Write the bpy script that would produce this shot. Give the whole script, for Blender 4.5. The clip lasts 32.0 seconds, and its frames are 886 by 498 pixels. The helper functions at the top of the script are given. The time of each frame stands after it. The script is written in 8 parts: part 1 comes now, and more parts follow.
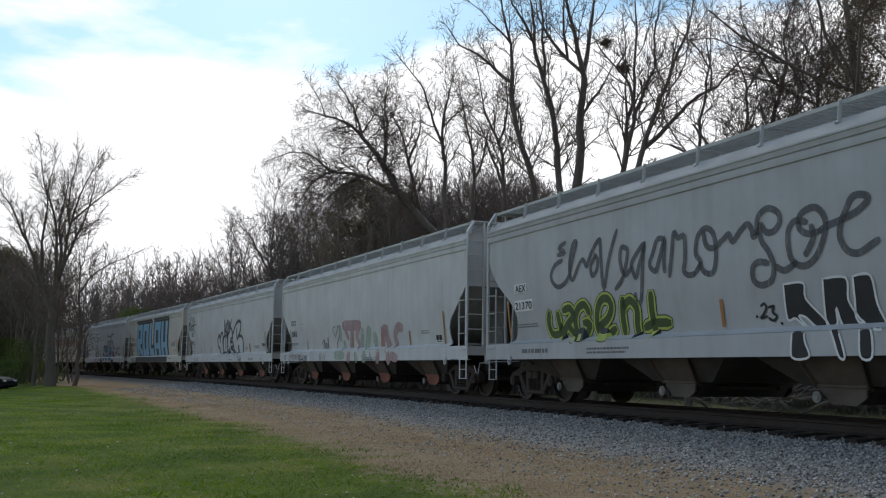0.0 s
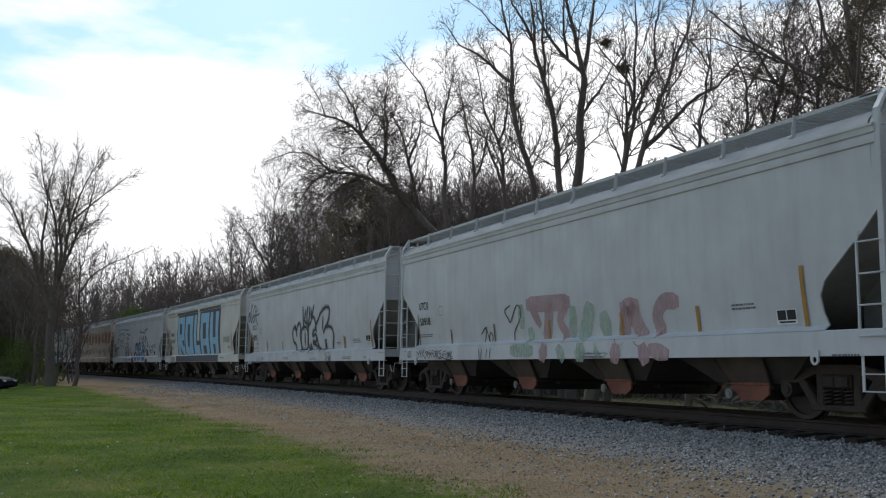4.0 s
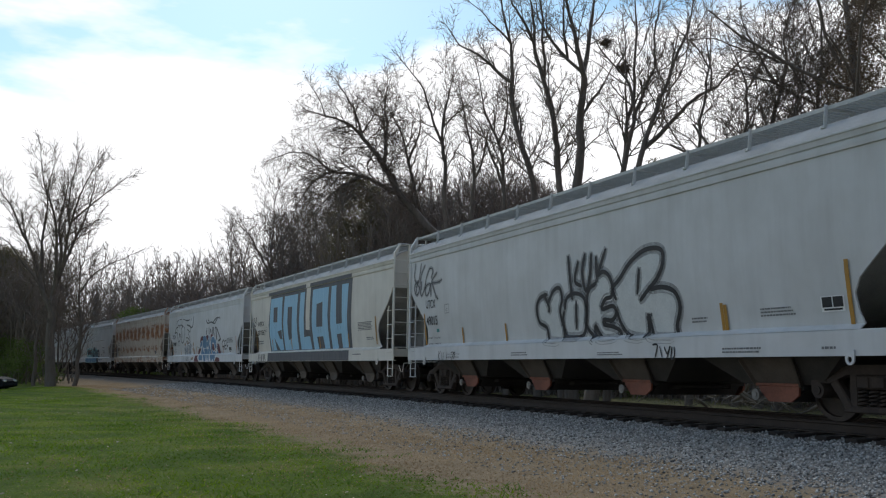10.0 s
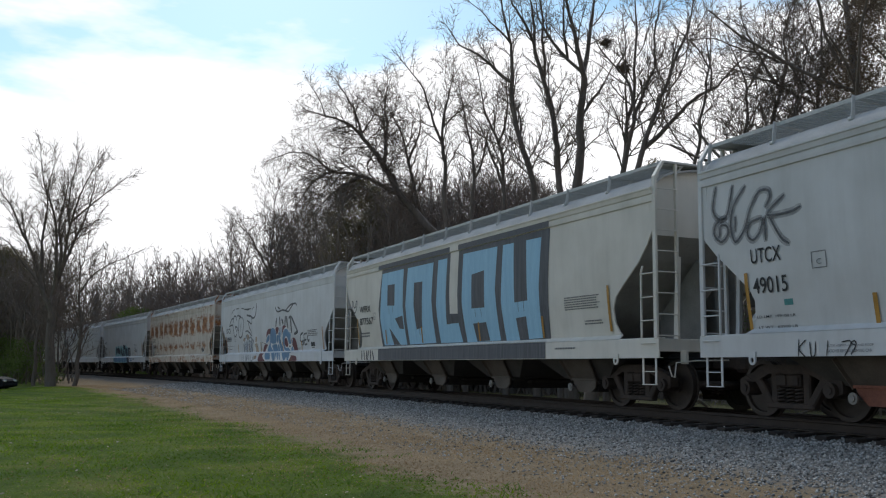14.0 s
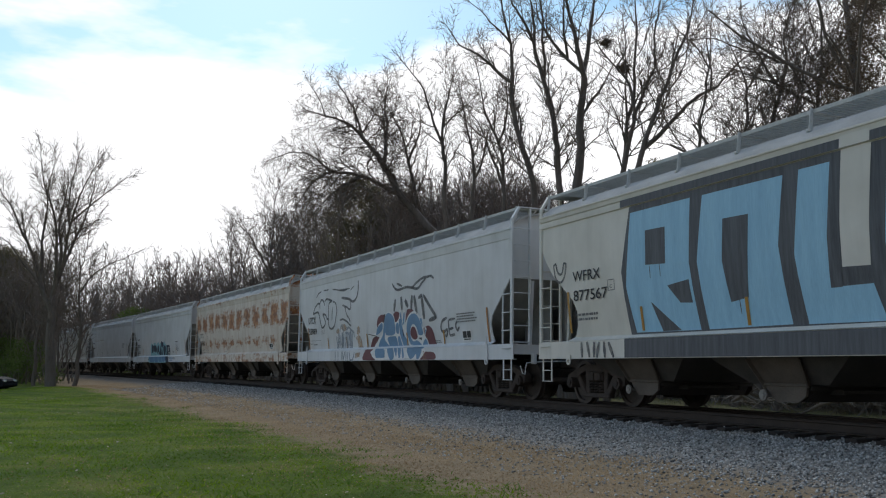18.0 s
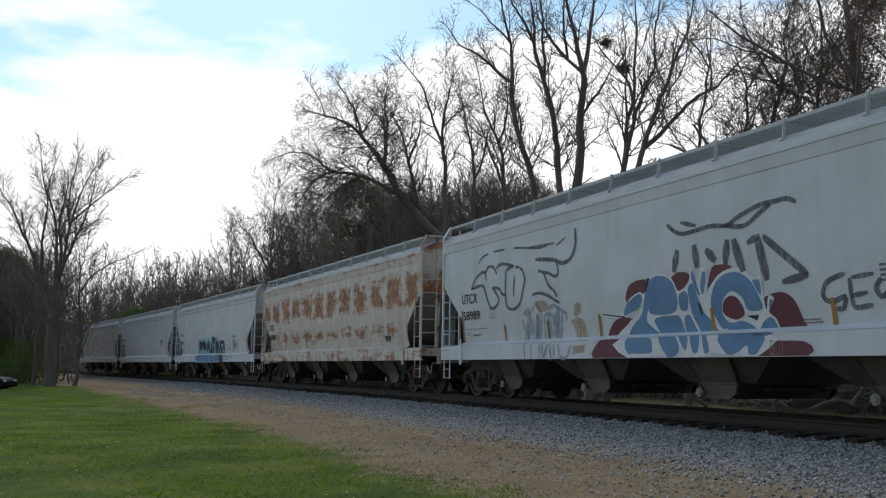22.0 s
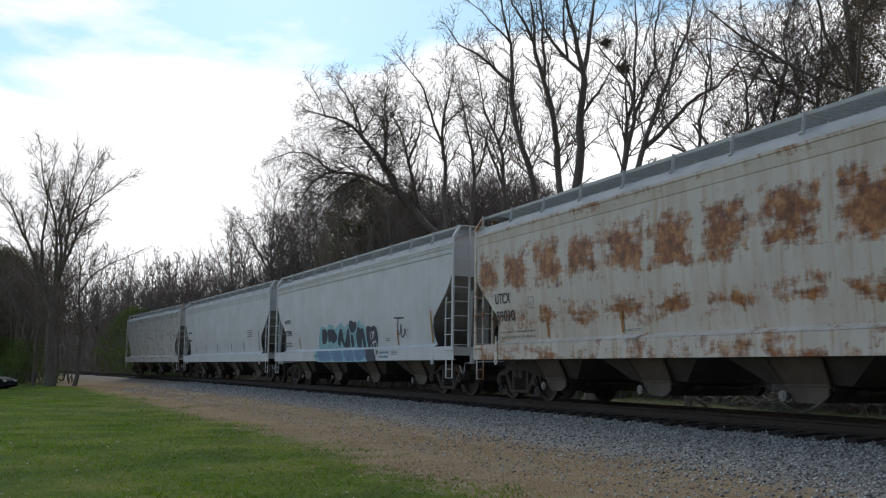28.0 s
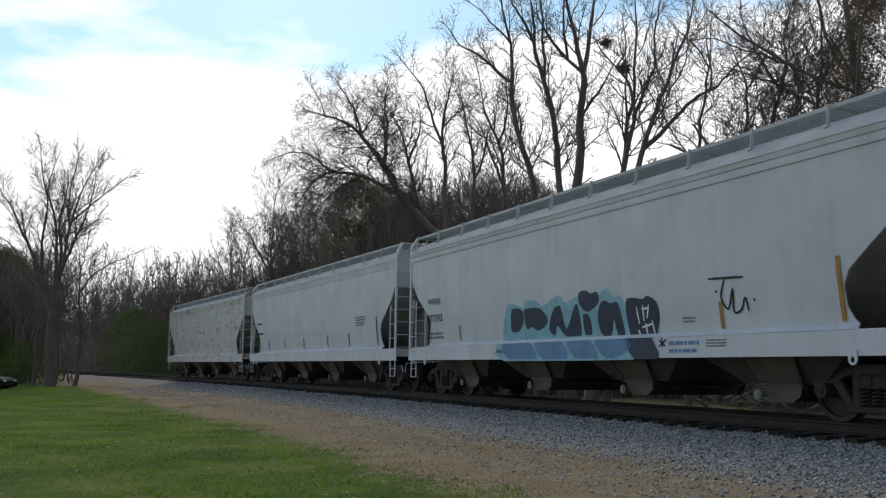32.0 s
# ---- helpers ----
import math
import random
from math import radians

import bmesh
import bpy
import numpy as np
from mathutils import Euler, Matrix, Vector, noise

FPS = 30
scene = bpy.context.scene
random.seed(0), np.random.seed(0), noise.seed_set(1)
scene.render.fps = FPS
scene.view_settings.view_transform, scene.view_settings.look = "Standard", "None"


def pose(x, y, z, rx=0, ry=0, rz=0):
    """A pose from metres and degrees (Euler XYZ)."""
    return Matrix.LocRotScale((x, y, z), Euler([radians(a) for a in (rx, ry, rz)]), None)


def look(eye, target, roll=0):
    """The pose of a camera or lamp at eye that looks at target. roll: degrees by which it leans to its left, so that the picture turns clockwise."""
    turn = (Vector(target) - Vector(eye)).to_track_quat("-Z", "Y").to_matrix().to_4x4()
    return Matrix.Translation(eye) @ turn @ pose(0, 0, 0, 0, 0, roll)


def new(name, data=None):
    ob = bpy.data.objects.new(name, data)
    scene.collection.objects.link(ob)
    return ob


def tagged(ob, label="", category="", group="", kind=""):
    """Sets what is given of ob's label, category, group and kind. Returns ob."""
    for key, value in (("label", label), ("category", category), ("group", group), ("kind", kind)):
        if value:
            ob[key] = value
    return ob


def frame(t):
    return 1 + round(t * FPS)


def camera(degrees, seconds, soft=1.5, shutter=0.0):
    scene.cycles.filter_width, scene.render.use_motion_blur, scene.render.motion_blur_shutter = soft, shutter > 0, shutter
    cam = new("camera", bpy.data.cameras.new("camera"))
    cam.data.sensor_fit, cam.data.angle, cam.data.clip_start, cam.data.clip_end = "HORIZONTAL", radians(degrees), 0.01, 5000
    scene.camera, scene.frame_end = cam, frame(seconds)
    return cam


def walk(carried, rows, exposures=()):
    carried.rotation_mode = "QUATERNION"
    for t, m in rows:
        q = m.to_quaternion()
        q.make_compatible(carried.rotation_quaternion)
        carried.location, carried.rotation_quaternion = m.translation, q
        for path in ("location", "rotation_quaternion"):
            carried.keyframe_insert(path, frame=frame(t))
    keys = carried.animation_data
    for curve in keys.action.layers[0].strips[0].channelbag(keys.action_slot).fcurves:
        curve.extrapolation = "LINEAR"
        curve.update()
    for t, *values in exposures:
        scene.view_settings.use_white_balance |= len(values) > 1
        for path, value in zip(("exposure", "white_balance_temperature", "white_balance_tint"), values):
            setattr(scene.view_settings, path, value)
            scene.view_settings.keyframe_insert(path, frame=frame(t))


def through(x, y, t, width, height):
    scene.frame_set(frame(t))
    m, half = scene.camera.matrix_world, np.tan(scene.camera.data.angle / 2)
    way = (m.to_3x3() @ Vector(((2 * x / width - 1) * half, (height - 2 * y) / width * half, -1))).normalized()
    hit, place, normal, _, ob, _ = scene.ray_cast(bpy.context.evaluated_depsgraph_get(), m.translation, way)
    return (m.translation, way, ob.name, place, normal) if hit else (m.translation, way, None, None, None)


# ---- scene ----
cam = camera(50.83, 32.0, soft=1.15)
EYE = Vector((0.0, 0.0, 1.44))
TILT = radians(7.36)
VIEW = look(EYE, EYE + Vector((0, math.cos(TILT), math.sin(TILT))), 0.73)
walk(cam, [(0.0, VIEW), (32.0, VIEW)])

# ---- world and sun: thin cloud before a pale spring sky, the sun behind the train ----
SUN_EL, SUN_AZ = radians(40), radians(-12)      # azimuth from +Y, positive towards +X


def sky_world():
    world = bpy.data.worlds.new("sky")
    scene.world = world
    world.use_nodes = True
    nt = world.node_tree
    nt.nodes.clear()
    N, L = nt.nodes.new, nt.links.new
    out, back = N("ShaderNodeOutputWorld"), N("ShaderNodeBackground")
    sky = N("ShaderNodeTexSky")
    sky.sky_type, sky.sun_disc = "NISHITA", False
    sky.sun_elevation, sky.sun_rotation = SUN_EL, SUN_AZ
    sky.air_density, sky.dust_density, sky.ozone_density = 1.0, 0.4, 2.0
    dim = N("ShaderNodeMix")
    dim.data_type, dim.blend_type = "RGBA", "MULTIPLY"
    dim.inputs[0].default_value = 1.0
    dim.inputs[7].default_value = (0.128, 0.148, 0.138, 1)
    L(sky.outputs[0], dim.inputs[6])
    co = N("ShaderNodeTexCoord")
    sep = N("ShaderNodeSeparateXYZ")
    L(co.outputs["Generated"], sep.inputs[0])
    # two sheets of cloud: a broad bank near the horizon and loose streaks above
    mp = N("ShaderNodeMapping")
    mp.inputs["Location"].default_value = (0.31, 0.12, 0.0)
    mp.inputs["Rotation"].default_value = (0, radians(-22), 0)
    mp.inputs["Scale"].default_value = (2.6, 2.6, 8.5)
    L(co.outputs["Generated"], mp.inputs[0])
    n1 = N("ShaderNodeTexNoise")
    n1.inputs["Scale"].default_value, n1.inputs["Detail"].default_value = 1.0, 6
    n1.inputs["Roughness"].default_value = 0.55
    L(mp.outputs[0], n1.inputs["Vector"])
    bank = N("ShaderNodeMapRange")            # white low down, open above about 17 degrees
    bank.inputs[1].default_value, bank.inputs[2].default_value = 0.25, 0.36
    bank.inputs[3].default_value, bank.inputs[4].default_value = 0.62, -0.2
    slant = N("ShaderNodeMath")               # the bank stands higher to the right
    slant.operation = "MULTIPLY_ADD"
    slant.inputs[1].default_value = -0.15
    L(sep.outputs[0], slant.inputs[0])
    L(sep.outputs[2], slant.inputs[2])
    L(slant.outputs[0], bank.inputs[0])
    add = N("ShaderNodeMath")
    add.operation = "ADD"
    wide = N("ShaderNodeMath")
    wide.operation = "MULTIPLY_ADD"
    wide.inputs[1].default_value, wide.inputs[2].default_value = 2.1, -0.55
    L(n1.outputs[0], wide.inputs[0])
    L(wide.outputs[0], add.inputs[0])
    L(bank.outputs[0], add.inputs[1])
    ramp = N("ShaderNodeValToRGB")
    ramp.color_ramp.elements[0].position, ramp.color_ramp.elements[1].position = 0.38, 0.62
    L(add.outputs[0], ramp.inputs[0])
    mix = N("ShaderNodeMix")
    mix.data_type = "RGBA"
    # cloud is brightest round the hidden sun and greyer across the sky from it
    dot = N("ShaderNodeVectorMath")
    dot.operation = "DOT_PRODUCT"
    L(co.outputs["Generated"], dot.inputs[0])
    dot.inputs[1].default_value = (math.sin(SUN_AZ) * math.cos(SUN_EL), math.cos(SUN_AZ) * math.cos(SUN_EL), math.sin(SUN_EL))
    glow = N("ShaderNodeMapRange")
    glow.interpolation_type = "SMOOTHSTEP"
    glow.inputs[1].default_value, glow.inputs[2].default_value = -0.85, 0.72
    glow.inputs[3].default_value, glow.inputs[4].default_value = 0.31, 1.14
    L(dot.outputs["Value"], glow.inputs[0])
    cloud = N("ShaderNodeMix")
    cloud.data_type, cloud.blend_type = "RGBA", "MULTIPLY"
    cloud.inputs[0].default_value = 1.0
    cloud.inputs[6].default_value = (1.0, 1.0, 1.02, 1)
    L(glow.outputs[0], cloud.inputs[7])
    L(cloud.outputs[2], mix.inputs[7])
    L(ramp.outputs[0], mix.inputs[0])
    L(dim.outputs[2], mix.inputs[6])
    L(mix.outputs[2], back.inputs[0])
    back.inputs[1].default_value = 1.0
    L(back.outputs[0], out.inputs[0])


sky_world()
sun = new("sun", bpy.data.lights.new("sun", "SUN"))
sun.data.energy, sun.data.angle, sun.data.color = 1.2, radians(14), (1.0, 0.96, 0.9)
sun.matrix_world = look((math.sin(SUN_AZ) * 80, math.cos(SUN_AZ) * 80, math.tan(SUN_EL) * 80), (0, 0, 0))
scene.view_settings.exposure = 0.0


# ---- materials ----
def material(name, rough=0.7, metal=0.0):
    m = bpy.data.materials.new(name)
    m.use_nodes = True
    b = m.node_tree.nodes["Principled BSDF"]
    b.inputs["Roughness"].default_value, b.inputs["Metallic"].default_value = rough, metal
    return m, m.node_tree, b


def ramp_node(nt, stops):
    r = nt.nodes.new("ShaderNodeValToRGB")
    els = r.color_ramp.elements
    while len(els) < len(stops):
        els.new(0.5)
    for e, (p, c) in zip(els, stops):
        e.position = p
        e.color = (*c, 1) if len(c) == 3 else c
    return r


def noise_node(nt, scale, detail=4, rough=0.6, stretch=(1, 1, 1), coord="Object", shift=(0, 0, 0)):
    co, mp, n = (nt.nodes.new(k) for k in ("ShaderNodeTexCoord", "ShaderNodeMapping", "ShaderNodeTexNoise"))
    mp.inputs["Scale"].default_value = stretch
    mp.inputs["Location"].default_value = shift
    nt.links.new(co.outputs[coord], mp.inputs[0])
    nt.links.new(mp.outputs[0], n.inputs["Vector"])
    n.inputs["Scale"].default_value, n.inputs["Detail"].default_value, n.inputs["Roughness"].default_value = scale, detail, rough
    return n


def mix_node(nt, fac, a, b, blend="MIX"):
    m = nt.nodes.new("ShaderNodeMix")
    m.data_type, m.blend_type = "RGBA", blend
    for sock, v in ((m.inputs[0], fac), (m.inputs[6], a), (m.inputs[7], b)):
        if hasattr(v, "is_linked"):
            nt.links.new(v, sock)
        elif isinstance(v, (int, float)):
            sock.default_value = v
        else:
            sock.default_value = (*v, 1)
    return m.outputs[2]


def math_node(nt, op, a, b=0.0, clamp=False):
    m = nt.nodes.new("ShaderNodeMath")
    m.operation, m.use_clamp = op, clamp
    for sock, v in ((m.inputs[0], a), (m.inputs[1], b)):
        if hasattr(v, "is_linked"):
            nt.links.new(v, sock)
        else:
            sock.default_value = v
    return m.outputs[0]


def bump(nt, b, height, strength=0.3, dist=0.02):
    n = nt.nodes.new("ShaderNodeBump")
    n.inputs["Strength"].default_value, n.inputs["Distance"].default_value = strength, dist
    nt.links.new(height, n.inputs["Height"])
    nt.links.new(n.outputs[0], b.inputs["Normal"])


def mottled(name, a, b_, scale=3.0, rough=0.7, metal=0.0, fine=40.0, strength=0.25, dist=0.02, by_object=0.0, stretch=(1, 1, 1)):
    """A material with blotches at one scale and grain at another."""
    m, nt, b = material(name, rough, metal)
    n1, n2 = noise_node(nt, scale, stretch=stretch), noise_node(nt, fine, 3, stretch=stretch)
    r = ramp_node(nt, [(0.32, a), (0.68, b_)])
    nt.links.new(n1.outputs[0], r.inputs[0])
    col = mix_node(nt, 0.35, r.outputs[0], mix_node(nt, n2.outputs[0], tuple(x * 0.6 for x in a), tuple(min(1, x * 1.35) for x in b_)))
    if by_object:
        info = nt.nodes.new("ShaderNodeObjectInfo")
        lo = math_node(nt, "MULTIPLY_ADD", info.outputs["Random"], by_object)
        nt.nodes[-1].inputs[2].default_value = 1 - by_object / 2
        col = mix_node(nt, 1.0, col, lo, "MULTIPLY")
    nt.links.new(col, b.inputs["Base Color"])
    bump(nt, b, n2.outputs[0], strength, dist)
    return m


def paint(name, base, dirt=(0.2, 0.19, 0.17), dirty=0.35, rust=0.0, top_rust=0.0):
    """Weathered car paint: soft grime, vertical rain streaks, and rust in panels where there is any."""
    m, nt, b = material(name, 0.55)
    big = noise_node(nt, 0.8, 4)
    streak = noise_node(nt, 1.0, 5, 0.6, stretch=(3.2, 3.2, 0.35))
    fine = noise_node(nt, 45, 3)
    g = ramp_node(nt, [(0.45, (0, 0, 0)), (0.80, (1, 1, 1))])
    nt.links.new(streak.outputs[0], g.inputs[0])
    col = mix_node(nt, math_node(nt, "MULTIPLY", g.outputs[0], dirty), base, dirt)
    g2 = ramp_node(nt, [(0.35, (0.91, 0.905, 0.89)), (0.65, (1.03, 1.03, 1.03))])
    nt.links.new(big.outputs[0], g2.inputs[0])
    col = mix_node(nt, 1.0, col, g2.outputs[0], "MULTIPLY")
    if rust or top_rust:
        co, sep = nt.nodes.new("ShaderNodeTexCoord"), nt.nodes.new("ShaderNodeSeparateXYZ")
        nt.links.new(co.outputs["Object"], sep.inputs[0])
        x, z = sep.outputs[0], sep.outputs[2]
        # one patch a panel, 1.45 m apart, high on the side and again faintly low down
        cell = math_node(nt, "ABSOLUTE", math_node(nt, "SUBTRACT", math_node(nt, "FRACT", math_node(nt, "DIVIDE", math_node(nt, "ADD", x, 20.3), 1.45)), 0.5))
        inside = math_node(nt, "SUBTRACT", 0.49, cell)
        hi = math_node(nt, "SUBTRACT", 0.55, math_node(nt, "ABSOLUTE", math_node(nt, "SUBTRACT", z, 3.02)))
        lo = math_node(nt, "SUBTRACT", 0.26, math_node(nt, "ABSOLUTE", math_node(nt, "SUBTRACT", z, 1.86)))
        top = math_node(nt, "SUBTRACT", math_node(nt, "MULTIPLY", z, 1.2), 4.72)
        sill = math_node(nt, "MULTIPLY", math_node(nt, "SUBTRACT", 1.3, z), 0.45)
        band = math_node(nt, "MAXIMUM", math_node(nt, "MULTIPLY", hi, rust), math_node(nt, "MAXIMUM", math_node(nt, "MULTIPLY", lo, 0.75 * rust), math_node(nt, "MULTIPLY", sill, rust)))
        band = math_node(nt, "MINIMUM", band, math_node(nt, "MULTIPLY", inside, 1.45))
        band = math_node(nt, "MAXIMUM", band, math_node(nt, "MULTIPLY", top, max(rust * 0.7, top_rust)))
        n = noise_node(nt, 1.1, 8, 0.75, stretch=(2.6, 2.6, 1.3))
        rows = noise_node(nt, 1.0, 5, 0.65, stretch=(1.6, 1.6, 6))
        both = math_node(nt, "ADD", math_node(nt, "MULTIPLY", n.outputs[0], 0.58), math_node(nt, "MULTIPLY", rows.outputs[0], 0.42))
        amount = math_node(nt, "ADD", math_node(nt, "MULTIPLY", band, 0.76), math_node(nt, "MULTIPLY", math_node(nt, "SUBTRACT", both, 0.53), 2.2))
        r = ramp_node(nt, [(0.0, (0, 0, 0)), (0.06, (0.4, 0.4, 0.4)), (0.22, (1, 1, 1))])
        nt.links.new(amount, r.inputs[0])
        rc = ramp_node(nt, [(0.3, (0.10, 0.034, 0.014)), (0.5, (0.30, 0.105, 0.03)), (0.66, (0.5, 0.23, 0.08))])
        n3 = noise_node(nt, 6, 5)
        nt.links.new(n3.outputs[0], rc.inputs[0])
        drip = noise_node(nt, 1.0, 5, 0.6, stretch=(7, 7, 0.45))
        dr = ramp_node(nt, [(0.56, (0, 0, 0)), (0.74, (0.6, 0.6, 0.6))])
        nt.links.new(drip.outputs[0], dr.inputs[0])
        col = mix_node(nt, math_node(nt, "MULTIPLY", dr.outputs[0], min(rust, 1.0)), col, (0.42, 0.235, 0.10))
        col = mix_node(nt, r.outputs[0], col, rc.outputs[0])
    nt.links.new(col, b.inputs["Base Color"])
    rr = math_node(nt, "MULTIPLY_ADD", g.outputs[0], 0.2)
    nt.nodes[-1].inputs[2].default_value = 0.5
    nt.links.new(rr, b.inputs["Roughness"])
    bump(nt, b, fine.outputs[0], 0.08, 0.01)
    return m


def plain(name, c, rough=0.6, var=0.25, scale=5.0):
    return mottled(name, tuple(x * (1 - var) for x in c), tuple(min(1, x * (1 + var)) for x in c), scale, rough, fine=30, strength=0.1)


PAINT_GREY = paint("weathered_grey_paint", (0.47, 0.478, 0.49), dirty=0.25)
PAINT_LIGHT = paint("light_grey_paint", (0.60, 0.605, 0.61), dirty=0.2)
PAINT_WHITE = paint("off_white_paint", (0.60, 0.605, 0.61), dirty=0.18)
PAINT_BEIGE = paint("warm_grey_paint", (0.70, 0.665, 0.60), dirty=0.16)
PAINT_COOL = paint("cool_white_paint", (0.66, 0.67, 0.685), dirty=0.16)
PAINT_RUSTY = paint("rust_eaten_cream_paint", (0.66, 0.60, 0.53), (0.40, 0.24, 0.13), 0.5, rust=1.4)
PAINT_STAINED = paint("stained_pale_paint", (0.64, 0.63, 0.61), (0.28, 0.22, 0.16), 0.4, top_rust=0.5)
BLACK_IRON = mottled("grimy_black_steel", (0.018, 0.016, 0.015), (0.05, 0.043, 0.038), 4, 0.75)
TRUCK_STEEL = mottled("rusty_dark_cast_steel", (0.026, 0.019, 0.0155), (0.064, 0.044, 0.034), 5, 0.8)
WHEEL_STEEL = mottled("brown_worn_wheel_steel", (0.03, 0.022, 0.018), (0.06, 0.045, 0.036), 6, 0.6, 0.3)
TREAD = mottled("polished_tread_steel", (0.3, 0.29, 0.28), (0.42, 0.41, 0.4), 6, 0.35, 0.9)
GALV_PALE = mottled("pale_galvanised_steel", (0.5, 0.5, 0.49), (0.66, 0.66, 0.65), 5, 0.6, 0.0)
GALV = mottled("galvanised_steel", (0.44, 0.44, 0.43), (0.6, 0.6, 0.585), 5, 0.6, 0.0)
# bay slopes: soot, with the shade under the car put into the colour
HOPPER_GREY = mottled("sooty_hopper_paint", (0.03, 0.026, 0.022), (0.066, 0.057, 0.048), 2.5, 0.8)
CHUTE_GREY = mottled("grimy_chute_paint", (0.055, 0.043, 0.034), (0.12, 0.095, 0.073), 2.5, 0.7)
ROOF_DUSTY = mottled("dusty_roof_paint", (0.34, 0.335, 0.33), (0.52, 0.515, 0.51), 1.3, 0.9, stretch=(1, 3, 3))
# end paints darker than the coat: dirt plus shade put into the colour
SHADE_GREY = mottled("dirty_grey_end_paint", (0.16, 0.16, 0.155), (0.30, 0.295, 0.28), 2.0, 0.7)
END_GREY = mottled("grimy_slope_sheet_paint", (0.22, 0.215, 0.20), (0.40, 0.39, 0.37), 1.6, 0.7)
RUST_RED = mottled("red_oxide_gate_paint", (0.16, 0.055, 0.035), (0.28, 0.10, 0.06), 5, 0.75)
CAP_PALE = plain("pale_capstan_paint", (0.22, 0.205, 0.185))
RAIL_STEEL = mottled("rusty_rail_steel", (0.026, 0.018, 0.014), (0.052, 0.036, 0.027), 3, 0.8)
TIE_WOOD = mottled("creosoted_tie_wood", (0.016, 0.012, 0.01), (0.04, 0.031, 0.025), 3, 0.9, fine=25, strength=0.6, by_object=0.5, stretch=(1, 4, 4))
BARK = mottled("grey_brown_bark", (0.10, 0.083, 0.07), (0.21, 0.175, 0.15), 2.5, 0.95, fine=14, strength=0.7, dist=0.04, stretch=(1, 1, 0.3))
TWIG = mottled("budding_twigs", (0.15, 0.118, 0.10), (0.27, 0.215, 0.183), 0.8, 0.95)
BRUSH = mottled("dry_brush_stems", (0.14, 0.117, 0.099), (0.26, 0.215, 0.18), 0.5, 0.95)


BRUSH_GREY = mottled("weathered_cut_branches", (0.11, 0.09, 0.07), (0.22, 0.185, 0.145), 0.9, 0.95)


def leaf_material(name, a, b_, through=0.25, patchy=None):
    m, nt, b = material(name, 0.7)
    info = nt.nodes.new("ShaderNodeNewGeometry")
    r = ramp_node(nt, [(0.0, a), (1.0, b_)])
    nt.links.new(info.outputs["Random Per Island"], r.inputs[0])
    col = r.outputs[0]
    if patchy:
        n = noise_node(nt, 0.55, 4, 0.6, shift=(3, 1, 0))
        pr = ramp_node(nt, [(0.36, patchy[0]), (0.64, patchy[1])])
        nt.links.new(n.outputs[0], pr.inputs[0])
        col = mix_node(nt, 1.0, col, pr.outputs[0], "MULTIPLY")
    nt.links.new(col, b.inputs["Base Color"])
    b.inputs["Specular IOR Level"].default_value = 0.12
    t = nt.nodes.new("ShaderNodeBsdfTranslucent")
    nt.links.new(col, t.inputs[0])
    mx = nt.nodes.new("ShaderNodeMixShader")
    mx.inputs[0].default_value = through
    nt.links.new(b.outputs[0], mx.inputs[1])
    nt.links.new(t.outputs[0], mx.inputs[2])
    nt.links.new(mx.outputs[0], nt.nodes["Material Output"].inputs[0])
    return m


GRASS = leaf_material("spring_grass", (0.125, 0.22, 0.012), (0.235, 0.345, 0.03), 0.5, ((0.62, 0.68, 0.72), (1.3, 1.2, 1.1)))
TUFT = leaf_material("dark_green_tuft_grass", (0.07, 0.15, 0.014), (0.15, 0.26, 0.03), 0.5)
VERGE = leaf_material("thin_yellow_green_grass", (0.19, 0.2, 0.07), (0.36, 0.33, 0.16), 0.4)
STRAW = leaf_material("dead_grass", (0.32, 0.222, 0.12), (0.55, 0.40, 0.24), 0.45, ((0.7, 0.68, 0.66), (1.2, 1.2, 1.2)))
CEDAR = leaf_material("dark_cedar_needles", (0.14, 0.122, 0.072), (0.26, 0.22, 0.135), 0.5)
BROWNLEAF = leaf_material("brown_clinging_leaves", (0.12, 0.09, 0.065), (0.24, 0.185, 0.135), 0.45)
FRESHLEAF = leaf_material("fresh_green_leaves", (0.09, 0.13, 0.03), (0.17, 0.22, 0.07), 0.4)
STONE = leaf_material("grey_ballast_stone", (0.085, 0.083, 0.08), (0.56, 0.545, 0.52), 0.0)
LITTER = leaf_material("pale_fallen_leaves", (0.2, 0.15, 0.1), (0.55, 0.48, 0.4), 0.1)


